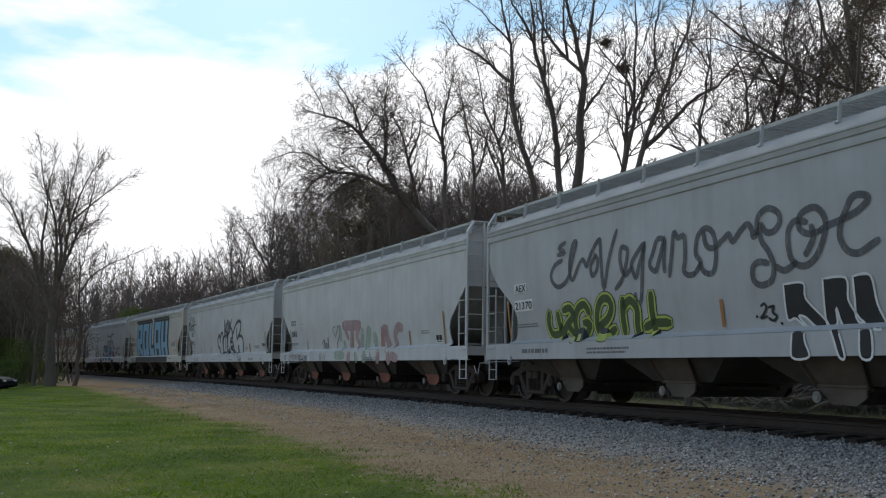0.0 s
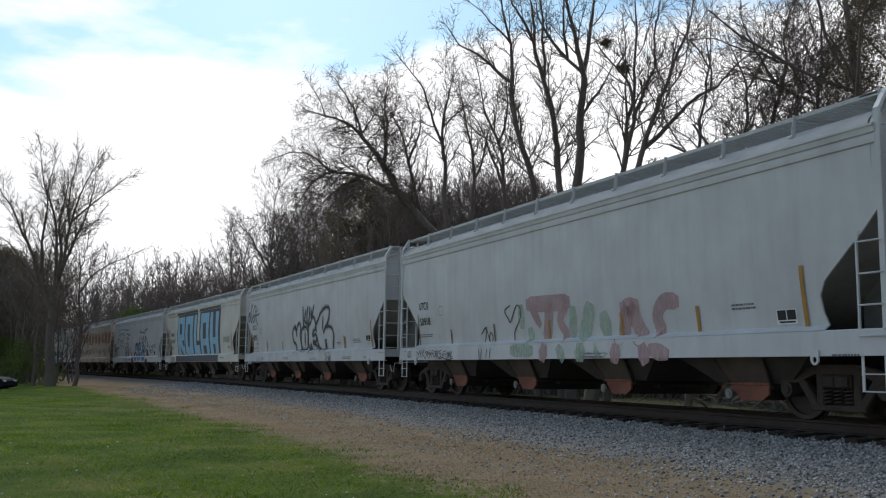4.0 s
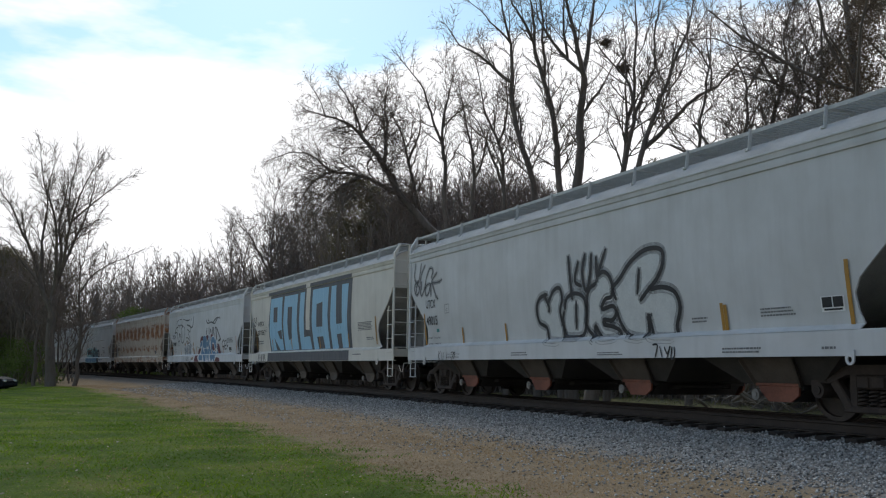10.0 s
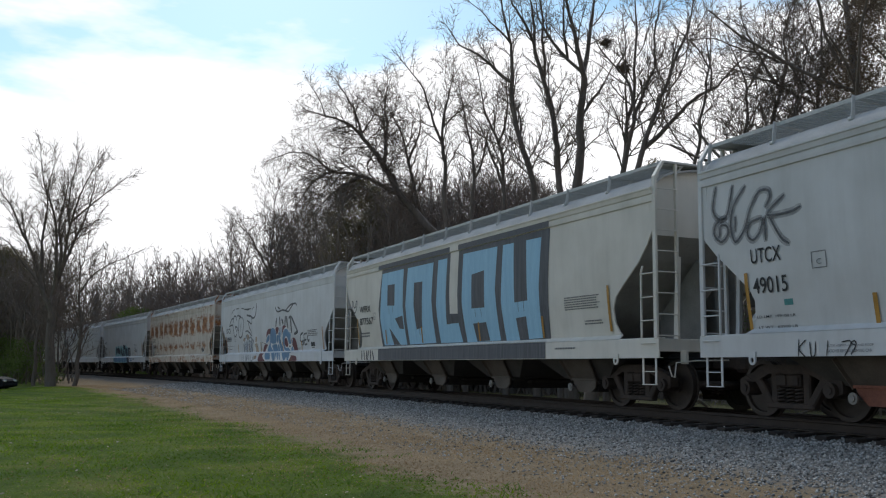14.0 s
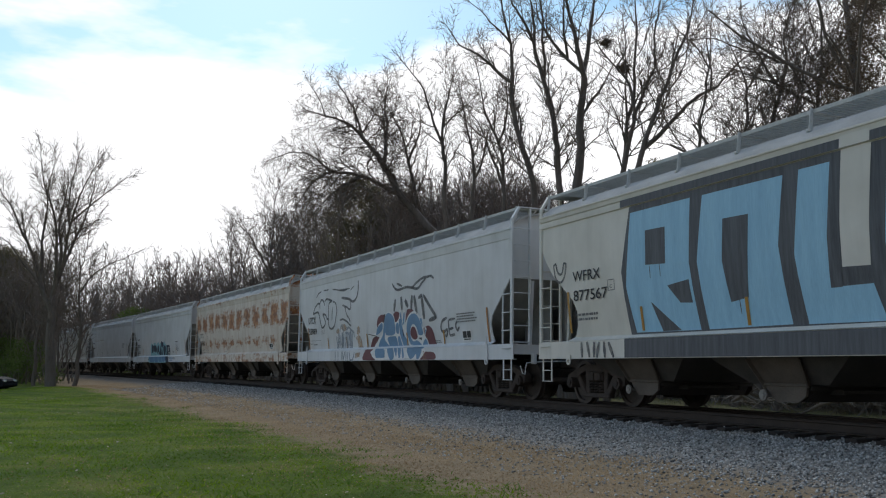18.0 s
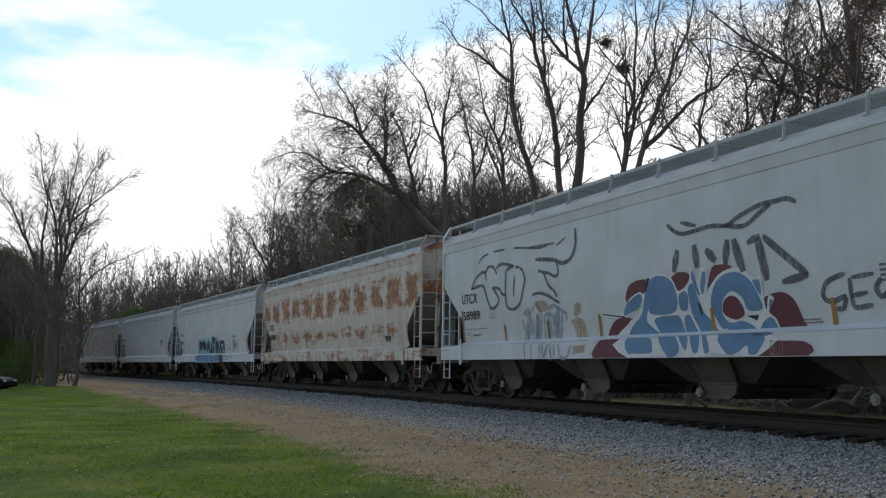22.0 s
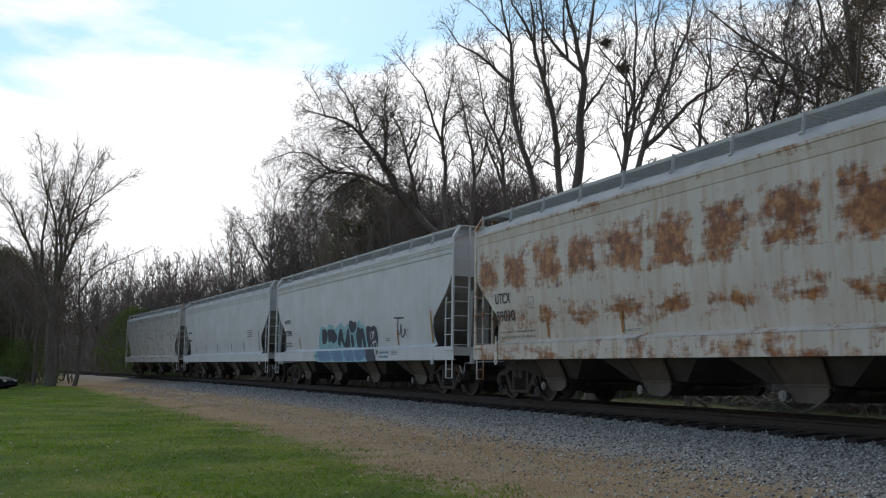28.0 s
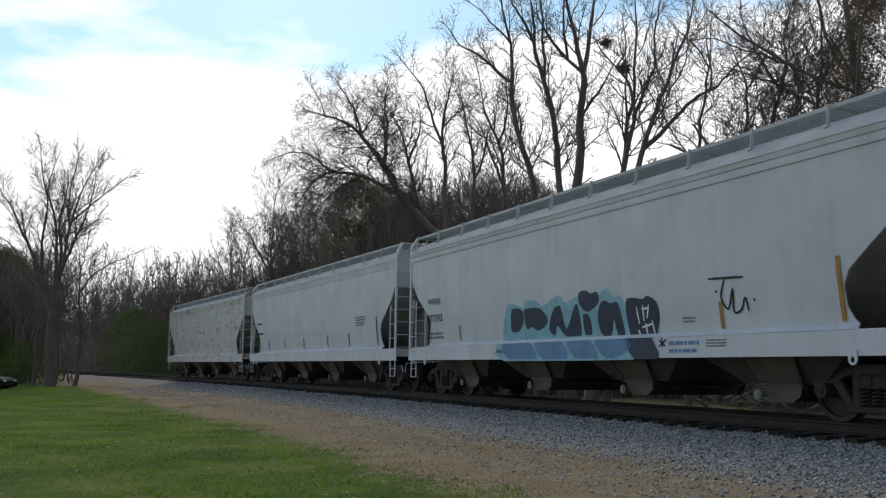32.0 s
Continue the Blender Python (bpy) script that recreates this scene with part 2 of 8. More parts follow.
def ground_material():
    """Grass, dead mown grass, stone dust and leaf litter, by the zone stored on the sheet."""
    m, nt, b = material("ground_cover", 0.95)
    b.inputs["Specular IOR Level"].default_value = 0.12
    at = nt.nodes.new("ShaderNodeAttribute")
    at.attribute_name = "lateral"
    wob, wob2 = noise_node(nt, 0.9, 5, 0.65), noise_node(nt, 6, 4)
    lat = math_node(nt, "ADD", at.outputs["Fac"], math_node(nt, "MULTIPLY", math_node(nt, "SUBTRACT", wob.outputs[0], 0.5), 2.0))
    lat = math_node(nt, "ADD", lat, math_node(nt, "MULTIPLY", math_node(nt, "SUBTRACT", wob2.outputs[0], 0.5), 0.9))

    def step(a, c, by=None):
        r = nt.nodes.new("ShaderNodeMapRange")
        r.interpolation_type = "SMOOTHSTEP"
        r.inputs[1].default_value, r.inputs[2].default_value = a, c
        nt.links.new(by or lat, r.inputs[0])
        return r.outputs[0]

    along = nt.nodes.new("ShaderNodeAttribute")
    along.attribute_name = "along"
    narrow = nt.nodes.new("ShaderNodeMapRange")
    narrow.inputs[1].default_value, narrow.inputs[2].default_value = -4, 22
    narrow.inputs[3].default_value, narrow.inputs[4].default_value = 1.15, 1.45
    nt.links.new(along.outputs["Fac"], narrow.inputs[0])
    shoulder = math_node(nt, "ADD", lat, narrow.outputs[0])
    grain, mid = noise_node(nt, 26, 5, 0.7), noise_node(nt, 2.2, 5, 0.65)

    def tone(a, c, d=None):
        r = ramp_node(nt, [(0.3, a), (0.7, c)])
        f = math_node(nt, "ADD", math_node(nt, "MULTIPLY", grain.outputs[0], 0.55), math_node(nt, "MULTIPLY", mid.outputs[0], 0.45))
        nt.links.new(f, r.inputs[0])
        return r.outputs[0]

    stone = tone((0.12, 0.113, 0.104), (0.40, 0.375, 0.345))
    straw = tone((0.19, 0.135, 0.08), (0.38, 0.285, 0.18))
    green = tone((0.05, 0.085, 0.006), (0.115, 0.165, 0.016))
    litter = tone((0.05, 0.037, 0.026), (0.14, 0.105, 0.075))
    back_green = tone((0.16, 0.15, 0.07), (0.32, 0.29, 0.16))
    al = nt.nodes.new("ShaderNodeAttribute")
    al.attribute_name = "along"
    far = nt.nodes.new("ShaderNodeMapRange")
    far.inputs[1].default_value, far.inputs[2].default_value = 6, 40
    far.inputs[3].default_value, far.inputs[4].default_value = 0.0, 0.85
    nt.links.new(al.outputs["Fac"], far.inputs[0])
    stone = mix_node(nt, far.outputs[0], stone, tone((0.17, 0.135, 0.105), (0.36, 0.295, 0.235)))
    col = mix_node(nt, step(-6.9, -5.4), mix_node(nt, step(-14.5, -12.0), litter, back_green), stone)
    col = mix_node(nt, step(4.4, 5.2, shoulder), col, straw)
    broad = noise_node(nt, 0.55, 4, 0.6, shift=(3, 1, 0))
    patch = ramp_node(nt, [(0.36, (0.76, 0.82, 0.82)), (0.52, (1.1, 1.06, 1.1)), (0.66, (1.75, 1.25, 2.6))])
    nt.links.new(broad.outputs[0], patch.inputs[0])
    green = mix_node(nt, 1.0, green, patch.outputs[0], "MULTIPLY")
    col = mix_node(nt, step(6.7, 7.7), col, green)
    nt.links.new(col, b.inputs["Base Color"])
    bump(nt, b, grain.outputs[0], 0.6, 0.05)
    return m


GROUND = ground_material()


# ---- mesh helpers ----
class Geo:
    """Collects vertices and faces of one mesh."""

    def __init__(self):
        self.v, self.f = [], []

    def add(self, verts, faces):
        n = len(self.v)
        self.v += [tuple(p) for p in verts]
        self.f += [tuple(i + n for i in f) for f in faces]
        return self

    def box(self, x0, x1, y0, y1, z0, z1, c=0.0, m=None):
        """A box, its edges cut off by c."""
        c = min(c, (x1 - x0) * 0.45, (y1 - y0) * 0.45, (z1 - z0) * 0.45)
        if c <= 0:
            vs = [(x, y, z) for x in (x0, x1) for y in (y0, y1) for z in (z0, z1)]
            fs = [(0, 1, 3, 2), (4, 6, 7, 5), (0, 4, 5, 1), (2, 3, 7, 6), (0, 2, 6, 4), (1, 5, 7, 3)]
        else:
            vs, fs, at = [], [], {}
            lo, hi = (x0, y0, z0), (x1, y1, z1)
            for k in range(8):
                s = (k >> 2 & 1, k >> 1 & 1, k & 1)
                for a in range(3):
                    at[k, a] = len(vs)
                    vs.append([(hi if s[i] else lo)[i] + (0 if i == a else (-c if s[i] else c)) for i in range(3)])
            for a in range(3):
                u, w = [i for i in range(3) if i != a]
                bit = lambda i: 4 >> i
                for s in (0, 1):
                    k = [s * bit(a) + p * bit(u) + q * bit(w) for p, q in ((0, 0), (1, 0), (1, 1), (0, 1))]
                    fs.append(tuple(at[i, a] for i in k))
                for p in (0, 1):
                    for q in (0, 1):
                        k0 = p * bit(u) + q * bit(w)
                        k1 = k0 + bit(a)
                        fs.append((at[k0, u], at[k1, u], at[k1, w], at[k0, w]))
            for k in range(8):
                fs.append((at[k, 0], at[k, 1], at[k, 2]))
        if m:
            vs = [m @ Vector(p) for p in vs]
        return self.add(vs, fs)

    def bar(self, p, q, w, h=None, c=0.0, up=(0, 0, 1)):
        """A bar of section w by h from p to q."""
        h = w if h is None else h
        p, q = Vector(p), Vector(q)
        d = q - p
        x = d.normalized()
        y = Vector(up).cross(x)
        if y.length < 1e-4:
            y = Vector((0, 1, 0)).cross(x) if abs(x.y) < 0.9 else Vector((1, 0, 0)).cross(x)
        y.normalize()
        z = x.cross(y)
        m = Matrix((x, y, z)).transposed().to_4x4()
        m.translation = p
        return self.box(0, d.length, -w / 2, w / 2, -h / 2, h / 2, c, m)

    def tube(self, pts, radii, n=8, caps=True):
        pts = [Vector(p) for p in pts]
        if not hasattr(radii, "__len__"):
            radii = [radii] * len(pts)
        base = len(self.v)
        for i, p in enumerate(pts):
            d = (pts[min(i + 1, len(pts) - 1)] - pts[max(i - 1, 0)]).normalized()
            u = d.orthogonal().normalized() if i == 0 else (u - d * u.dot(d)).normalized()
            w = d.cross(u)
            for k in range(n):
                a = 2 * math.pi * k / n
                self.v.append(tuple(p + (u * math.cos(a) + w * math.sin(a)) * radii[i]))
        for i in range(len(pts) - 1):
            for k in range(n):
                a, b = base + i * n + k, base + i * n + (k + 1) % n
                self.f.append((a, b, b + n, a + n))
        if caps:
            self.f.append(tuple(base + k for k in reversed(range(n))))
            self.f.append(tuple(base + (len(pts) - 1) * n + k for k in range(n)))
        return self

    def prism(self, outline, y0, y1):
        """An outline in x and z, given as points, from y0 to y1."""
        n = len(outline)
        vs = [(x, y, z) for y in (y0, y1) for x, z in outline]
        fs = [tuple(range(n)), tuple(range(2 * n - 1, n - 1, -1))] + [(i, i + n, (i + 1) % n + n, (i + 1) % n) for i in range(n)]
        return self.add(vs, fs)

    def lathe(self, prof, n=28, axis_y=True):
        """A profile of (radius, along) turned round the y axis."""
        base, k = len(self.v), len(prof)
        for i in range(n):
            a = 2 * math.pi * i / n
            for r, y in prof:
                self.v.append((r * math.cos(a), y, r * math.sin(a)))
        for i in range(n):
            for j in range(k - 1):
                a, b = base + i * k + j, base + (i + 1) % n * k + j
                self.f.append((a, a + 1, b + 1, b))
        return self

    def slab(self, grid, t):
        """A sheet through a grid of points (rows), thickened by the vector t."""
        rows, cols = len(grid), len(grid[0])
        base = len(self.v)
        t = Vector(t)
        for off in (Vector((0, 0, 0)), t):
            for r in grid:
                for p in r:
                    self.v.append(tuple(Vector(p) + off))
        n = rows * cols
        q = lambda i, j: base + i * cols + j
        for i in range(rows - 1):
            for j in range(cols - 1):
                self.f.append((q(i, j), q(i, j + 1), q(i + 1, j + 1), q(i + 1, j)))
                self.f.append((q(i, j) + n, q(i + 1, j) + n, q(i + 1, j + 1) + n, q(i, j + 1) + n))
        rim = [q(0, j) for j in range(cols)] + [q(i, cols - 1) for i in range(1, rows)] + [q(rows - 1, j) for j in range(cols - 2, -1, -1)] + [q(i, 0) for i in range(rows - 2, 0, -1)]
        for a, b in zip(rim, rim[1:] + rim[:1]):
            self.f.append((b, a, a + n, b + n))
        return self

    def mesh(self, name, smooth=False):
        me = bpy.data.meshes.new(name)
        me.from_pydata(self.v, [], self.f)
        if smooth:
            me.polygons.foreach_set("use_smooth", [True] * len(me.polygons))
            me.set_sharp_from_angle(angle=radians(40))
        me.update()
        return me


def fix_normals(me):
    bm = bmesh.new()
    bm.from_mesh(me)
    bmesh.ops.recalc_face_normals(bm, faces=bm.faces)
    bm.to_mesh(me)
    bm.free()
    return me


def part(name, me, mat, parent=None, label="", m=None):
    """One mesh object under a thing or a part. Alike parts share their mesh."""
    if isinstance(me, Geo):
        me = fix_normals(me.mesh(name))
    ob = new(name, me)
    if not me.materials:
        me.materials.append(mat)
    if me.materials[0] != mat:
        ob.material_slots[0].link = "OBJECT"
        ob.material_slots[0].material = mat
    if parent:
        ob.parent = parent
    if m is not None:
        ob.matrix_basis = m
    if label:
        tagged(ob, label)
    return ob


def thing(name, label, category, group="", kind="", m=None):
    ob = new(name)
    ob.empty_display_size = 0.3
    if m is not None:
        ob.matrix_basis = m
    return tagged(ob, label, category, group, kind)


def array_mesh(name, verts, faces, smooth=False):
    """A mesh from whole arrays: vertices n by 3, faces n by 3 or n by 4."""
    me = bpy.data.meshes.new(name)
    k = faces.shape[1]
    me.vertices.add(len(verts))
    me.vertices.foreach_set("co", np.ascontiguousarray(verts, dtype=np.float32).ravel())
    me.loops.add(faces.size)
    me.loops.foreach_set("vertex_index", np.ascontiguousarray(faces, dtype=np.int32).ravel())
    me.polygons.add(len(faces))
    me.polygons.foreach_set("loop_start", np.arange(0, faces.size, k, dtype=np.int32))
    if smooth:
        me.polygons.foreach_set("use_smooth", np.ones(len(faces), dtype=bool))
    me.update(calc_edges=True)
    me.validate()
    return me


# ---- the line of the track: s runs away from the camera, lateral grows towards it ----
RAIL_TOP = 0.75
_s = np.linspace(-420.0, 900.0, 13201)
_k = np.where((_s > -45) & (_s < 150), 0.00204 - 0.000013352 * _s, 0.0)
_th = np.cumsum(_k) * 0.1
_o = int(np.argmin(abs(_s)))
_th += radians(24.047) - _th[_o]
_x, _y = np.cumsum(-np.sin(_th)) * 0.1, np.cumsum(np.cos(_th)) * 0.1
_x += 3.183 - _x[_o]
_y += 22.0 - _y[_o]


def on_track(s, lat=0.0):
    """World x, y and heading at s along the track and lat metres from its middle."""
    th = np.interp(s, _s, _th)
    return np.interp(s, _s, _x) - lat * np.cos(th), np.interp(s, _s, _y) - lat * np.sin(th), th


def sstep(a, b, v):
    t = np.clip((v - a) / (b - a), 0, 1)
    return t * t * (3 - 2 * t)


def ground_z(s, lat):
    s, lat = np.asarray(s, float), np.asarray(lat, float)
    a = np.abs(lat)
    z = np.interp(a, [0, 0.9, 1.12, 1.5, 1.8, 4.4, 6.5, 9, 14, 400], [0.55, 0.545, 0.51, 0.475, 0.45, 0.12, 0.06, 0.02, 0.0, 0.0])
    z = z - 0.55 * sstep(28, 60, s) * sstep(8, 15, lat)
    b = np.clip(-lat - 9, 0, None)
    z = z + 0.05 * np.minimum(b, 16) + 0.10 * np.clip(b - 16, 0, 110)
    z = z + 16 * sstep(190, 460, s) * np.maximum(sstep(14, 60, a), sstep(240, 330, s))
    z = z + 0.05 * np.sin(s * 0.31 + lat * 0.2) * sstep(5, 9, a) + 0.04 * np.sin(s * 0.13 - lat * 0.47) * sstep(5, 9, a)
    return z


def ground_sheet():
    ss = np.unique(np.concatenate([np.linspace(-420, -60, 19), np.linspace(-60, -20, 21), np.linspace(-20, 40, 121), np.linspace(40, 160, 61), np.linspace(160, 900, 38)]))
    ll = np.unique(np.concatenate([np.linspace(-420, -40, 20), np.linspace(-40, -8, 33), np.linspace(-8, 20, 113), np.linspace(20, 60, 21), np.linspace(60, 420, 19)]))
    S, A = np.meshgrid(ss, ll, indexing="ij")
    X, Y, _ = on_track(S, A)
    Z = ground_z(S, A)
    verts = np.stack([X, Y, Z], -1).reshape(-1, 3)
    nl = len(ll)
    i, j = np.meshgrid(np.arange(len(ss) - 1), np.arange(nl - 1), indexing="ij")
    a = (i * nl + j).ravel()
    faces = np.stack([a, a + nl, a + nl + 1, a + 1], -1)[:, ::-1]
    me = array_mesh("ground", verts, faces, True)
    at = me.attributes.new("lateral", "FLOAT", "POINT")
    at.data.foreach_set("value", A.ravel().astype(np.float32))
    at = me.attributes.new("along", "FLOAT", "POINT")
    at.data.foreach_set("value", S.ravel().astype(np.float32))
    me.materials.append(GROUND)
    tagged(new("ground", me), "gravel track bed, dead grass strip and green lawn", "ground", kind="structure")


ground_sheet()


# ---- the track ----
def sweep_rail(lat, s0=-70.0, s1=230.0, step=1.0):
    prof = [(-0.07, 0.0), (-0.07, 0.014), (-0.012, 0.03), (-0.010, 0.125), (-0.036, 0.138), (-0.036, 0.165), (-0.028, 0.172),
            (0.028, 0.172), (0.036, 0.165), (0.036, 0.138), (0.010, 0.125), (0.012, 0.03), (0.07, 0.014), (0.07, 0.0)]
    g = Geo()
    ss = np.arange(s0, s1 + 0.1, step)
    k = len(prof)
    for s in ss:
        for dy, dz in prof:
            x, y, _ = on_track(s, lat + dy)
            g.v.append((x, y, RAIL_TOP - 0.172 + dz))
    for i in range(len(ss) - 1):
        for j in range(k):
            a, b = i * k + j, i * k + (j + 1) % k
            g.f.append((a, b, b + k, a + k))
    return g


def build_track():
    tr = thing("railway_track", "single rusty railway track on grey ballast", "railway track", kind="structure")
    for lat in (0.755, -0.755):
        part("rail", sweep_rail(lat), RAIL_STEEL, tr, "rusty steel rail with a worn head")
    tie = fix_normals(Geo().box(-0.115, 0.115, -1.3, 1.3, 0, 0.175, 0.012).mesh("tie"))
    plate = fix_normals(Geo().box(-0.095, 0.095, -0.16, 0.16, 0, 0.016, 0.004).mesh("tie_plate"))
    rng = random.Random(4)
    rest = Geo()
    z = RAIL_TOP - 0.172 - 0.012
    s, i = -24.0, 0
    while s < 170:
        off, turn = rng.uniform(-0.07, 0.07), rng.uniform(-1.2, 1.2)
        x, y, th = on_track(s, off)
        m = pose(x, y, z - 0.175 + rng.uniform(-0.012, 0.0), 0, rng.uniform(-0.5, 0.5), math.degrees(th) - 90 + turn)
        if i < 280:
            t = part("tie", tie, TIE_WOOD, tr, m=m)
            if i < 70:
                for side in (-0.755, 0.755):
                    part("tie_plate", plate, RAIL_STEEL, t, m=pose(0, side, 0.172))
        else:
            rest.box(-0.115, 0.115, -1.3, 1.3, 0, 0.175, 0.0, m)
        s += 0.5 + rng.uniform(-0.03, 0.03)
        i += 1
    tagged(part("far_ties", rest, TIE_WOOD, tr), kind="stuff")


build_track()

# ---- hopper cars: x forward, y away from the camera's side, z up from the rail's top ----
HALF = 8.68
BAYS = (5.5, 1.84, -1.84, -5.5)
TRUCK_X = 7.25
WHEEL_R = 0.457
SIDE_PROFILE = [(1.30, 1.465), (1.45, 1.48), (1.7, 1.515), (2.1, 1.56), (2.6, 1.588), (3.2, 1.60), (3.78, 1.597)]


def side_y(z):
    """Half the body's width at height z."""
    if z < 1.302:
        return 1.615
    if z > 3.775:
        return 1.632
    zs, ys = zip(*SIDE_PROFILE)
    return float(np.interp(z, zs, ys))


ROUND_CUT = [(1.30, 1.08), (1.45, 1.25), (1.62, 1.34), (1.9, 1.36), (2.12, 1.24), (2.4, 0.88), (2.68, 0.50), (3.0, 0.20), (3.3, 0.0)]
STRAIGHT_CUT = [(1.30, 1.0), (1.55, 1.10), (1.8, 1.13), (2.0, 1.02), (2.4, 0.55), (2.6, 0.30), (2.9, 0.0)]


def body_sides(cut):
    """One side sheet with its cut-away lower corners, on the camera's side."""
    zs = sorted({z for z, _ in cut} | {z for z, _ in SIDE_PROFILE} | {1.38, 1.95, 2.9, 3.45})
    cz, cd = zip(*cut)
    grid = []
    for z in zs:
        e = 8.56 - float(np.interp(z, cz, cd))
        xs = [e * k / 12 for k in range(-12, 13)]
        grid.append([(x, -side_y(min(z, 3.77)), z) for x in xs])
    return Geo().slab(grid, (0, 0.03, 0))


def mirror_y(g):
    h = Geo()
    h.v, h.f = [(x, -y, z) for x, y, z in g.v], [tuple(reversed(f)) for f in g.f]
    return h


def sweep_x(prof, x0, x1, closed=True):
    """An outline in y and z drawn along x."""
    g, n = Geo(), len(prof)
    g.v = [(x, y, z) for x in (x0, x1) for y, z in prof]
    g.f = [(i, (i + 1) % n, (i + 1) % n + n, i + n) for i in range(n if closed else n - 1)]
    if closed:
        g.f += [tuple(range(n)), tuple(range(2 * n - 1, n - 1, -1))]
    return g


ROOF_LINE = [(1.615, 4.02), (1.56, 4.13), (1.44, 4.24), (1.2, 4.34), (0.8, 4.42), (0.4, 4.46), (0, 4.47)]


def car_meshes():
    M = {}

    def keep(k, g, smooth=False):
        M[k] = fix_normals(g.mesh(k, smooth))

    for k, cut in (("round", ROUND_CUT), ("straight", STRAIGHT_CUT)):
        g = body_sides(cut)
        keep("side_" + k, g, True)
        keep("far_side_" + k, mirror_y(g), True)
    line = ROOF_LINE + [(-y, z) for y, z in ROOF_LINE[-2::-1]]
    under = [(y * 0.985, z - 0.03) for y, z in reversed(line)]
    keep("roof", sweep_x(line + under, -8.6, 8.6), True)
    # top chord: two ribs and grooves under the eave
    rib = [(1.597, 3.765), (1.628, 3.775), (1.634, 3.83), (1.634, 3.875), (1.612, 3.885), (1.612, 3.905), (1.640, 3.915), (1.652, 3.995), (1.672, 4.0), (1.672, 4.03), (1.60, 4.035)]
    flat = [(1.597, 3.765), (1.610, 3.775), (1.632, 3.97), (1.65, 3.98), (1.65, 4.03), (1.60, 4.035)]
    for k, p in (("ribbed", rib), ("flat", flat)):
        keep("chord_" + k, sweep_x([(-y, z) for y, z in p], -8.58, 8.58))
        keep("far_chord_" + k, sweep_x(p, -8.58, 8.58))
    # side sill with a top flange
    sill = [(-1.615, 0.94), (-1.615, 1.285), (-1.60, 1.30), (-1.47, 1.305), (-1.47, 1.29), (-1.59, 1.28), (-1.59, 0.955), (-1.52, 0.95), (-1.52, 0.94)]
    keep("sill", sweep_x(sill, -HALF, HALF))
    keep("far_sill", sweep_x([(-y, z) for y, z in sill], -HALF, HALF))
    # end wall above, and the slope sheet running in under the load
    for k, foot, slope in (("round", 3.17, [(8.47, 3.18), (8.3, 3.03), (8.04, 2.75), (7.66, 2.47), (7.28, 2.18), (7.0, 1.9), (6.05, 0.92)]),
                           ("straight", 2.84, [(8.47, 2.85), (8.22, 2.63), (7.98, 2.45), (7.5, 2.06), (7.0, 1.64), (6.05, 0.92)])):
        wall = [(y, z) for y, z in line] + [(-1.585, foot), (1.585, foot)]
        g = Geo()
        n = len(wall)
        g.v = [(x, y, z) for x in (8.44, 8.47) for y, z in wall]
        g.f = [tuple(range(n)), tuple(range(2 * n - 1, n - 1, -1))] + [(i, (i + 1) % n, (i + 1) % n + n, i + n) for i in range(n)]
        keep("end_wall_" + k, g)
        keep("slope_sheet_" + k, Geo().slab([[(x, y * (min(1.565, side_y(z) - 0.04) if z > 1.5 else 1.2), z) for y in (-1, 0, 1)] for x, z in slope], (-0.03, 0, 0.04)))
    # end frame: centre plates and a shear panel, an end sill and its platform
    g = Geo()
    g.box(8.42, 8.62, -1.58, 1.58, 1.06, 1.29, 0.012)
    keep("end_sill", g)
    g = Geo()
    for y in (-0.42, 0.42):
        g.prism([(8.40, 1.29), (8.40, 2.78), (8.30, 2.78), (7.2, 1.80), (7.2, 1.29)], y - 0.012, y + 0.012)
    g.box(7.4, 8.4, -0.42, 0.42, 1.29, 1.31)
    keep("end_web", g)
    keep("centre_post", Geo().box(8.36, 8.46, -0.06, 0.06, 1.29, 2.8, 0.01))
    keep("slant_post", Geo().bar((8.43, -1.02, 1.29), (8.43, -0.95, 2.8), 0.09, 0.06))
    # running boards along the roof's edges with brackets, and the loading trough between
    g = Geo()
    g.box(-8.62, 8.62, -1.42, -1.408, 4.47, 4.53)
    g.box(-8.62, 8.62, -0.72, -0.708, 4.47, 4.53)
    for k in range(14):
        y = -1.375 + k * 0.048
        g.box(-8.62, 8.62, y - 0.004, y + 0.004, 4.495, 4.528)
    x = -8.6
    while x < 8.6:
        g.box(x, x + 0.012, -1.4, -0.71, 4.49, 4.525)
        x += 0.1
    keep("running_board", g)
    keep("far_running_board", mirror_y(g))
    g = Geo()
    g.bar((0, -1.47, 4.20), (0, -1.43, 4.545), 0.014, 0.062, up=(0, 1, 0))
    g.bar((0, -1.42, 4.48), (0, -0.88, 4.48), 0.05, 0.02)
    g.bar((0, -0.9, 4.48), (0, -1.0, 4.38), 0.03, 0.03)
    g.box(-0.04, 0.04, -1.53, -1.44, 4.185, 4.225, 0.006)
    keep("bracket", g)
    keep("far_bracket", mirror_y(g))
    g = Geo().box(-8.1, 8.1, -0.5, 0.5, 4.43, 4.64, 0.03)
    for k in range(9):
        g.box(-7.6 + k * 1.9 - 0.04, -7.6 + k * 1.9 + 0.04, -0.52, 0.52, 4.64, 4.68, 0.01)
    keep("hatch_trough", g)
    # crossover platforms at the roof's ends
    g = Geo().box(8.16, 8.65, -1.42, 1.42, 4.49, 4.53, 0.008)
    keep("crossover", g)
    # corner post: upright at the side, bent in to the running board
    g = Geo()
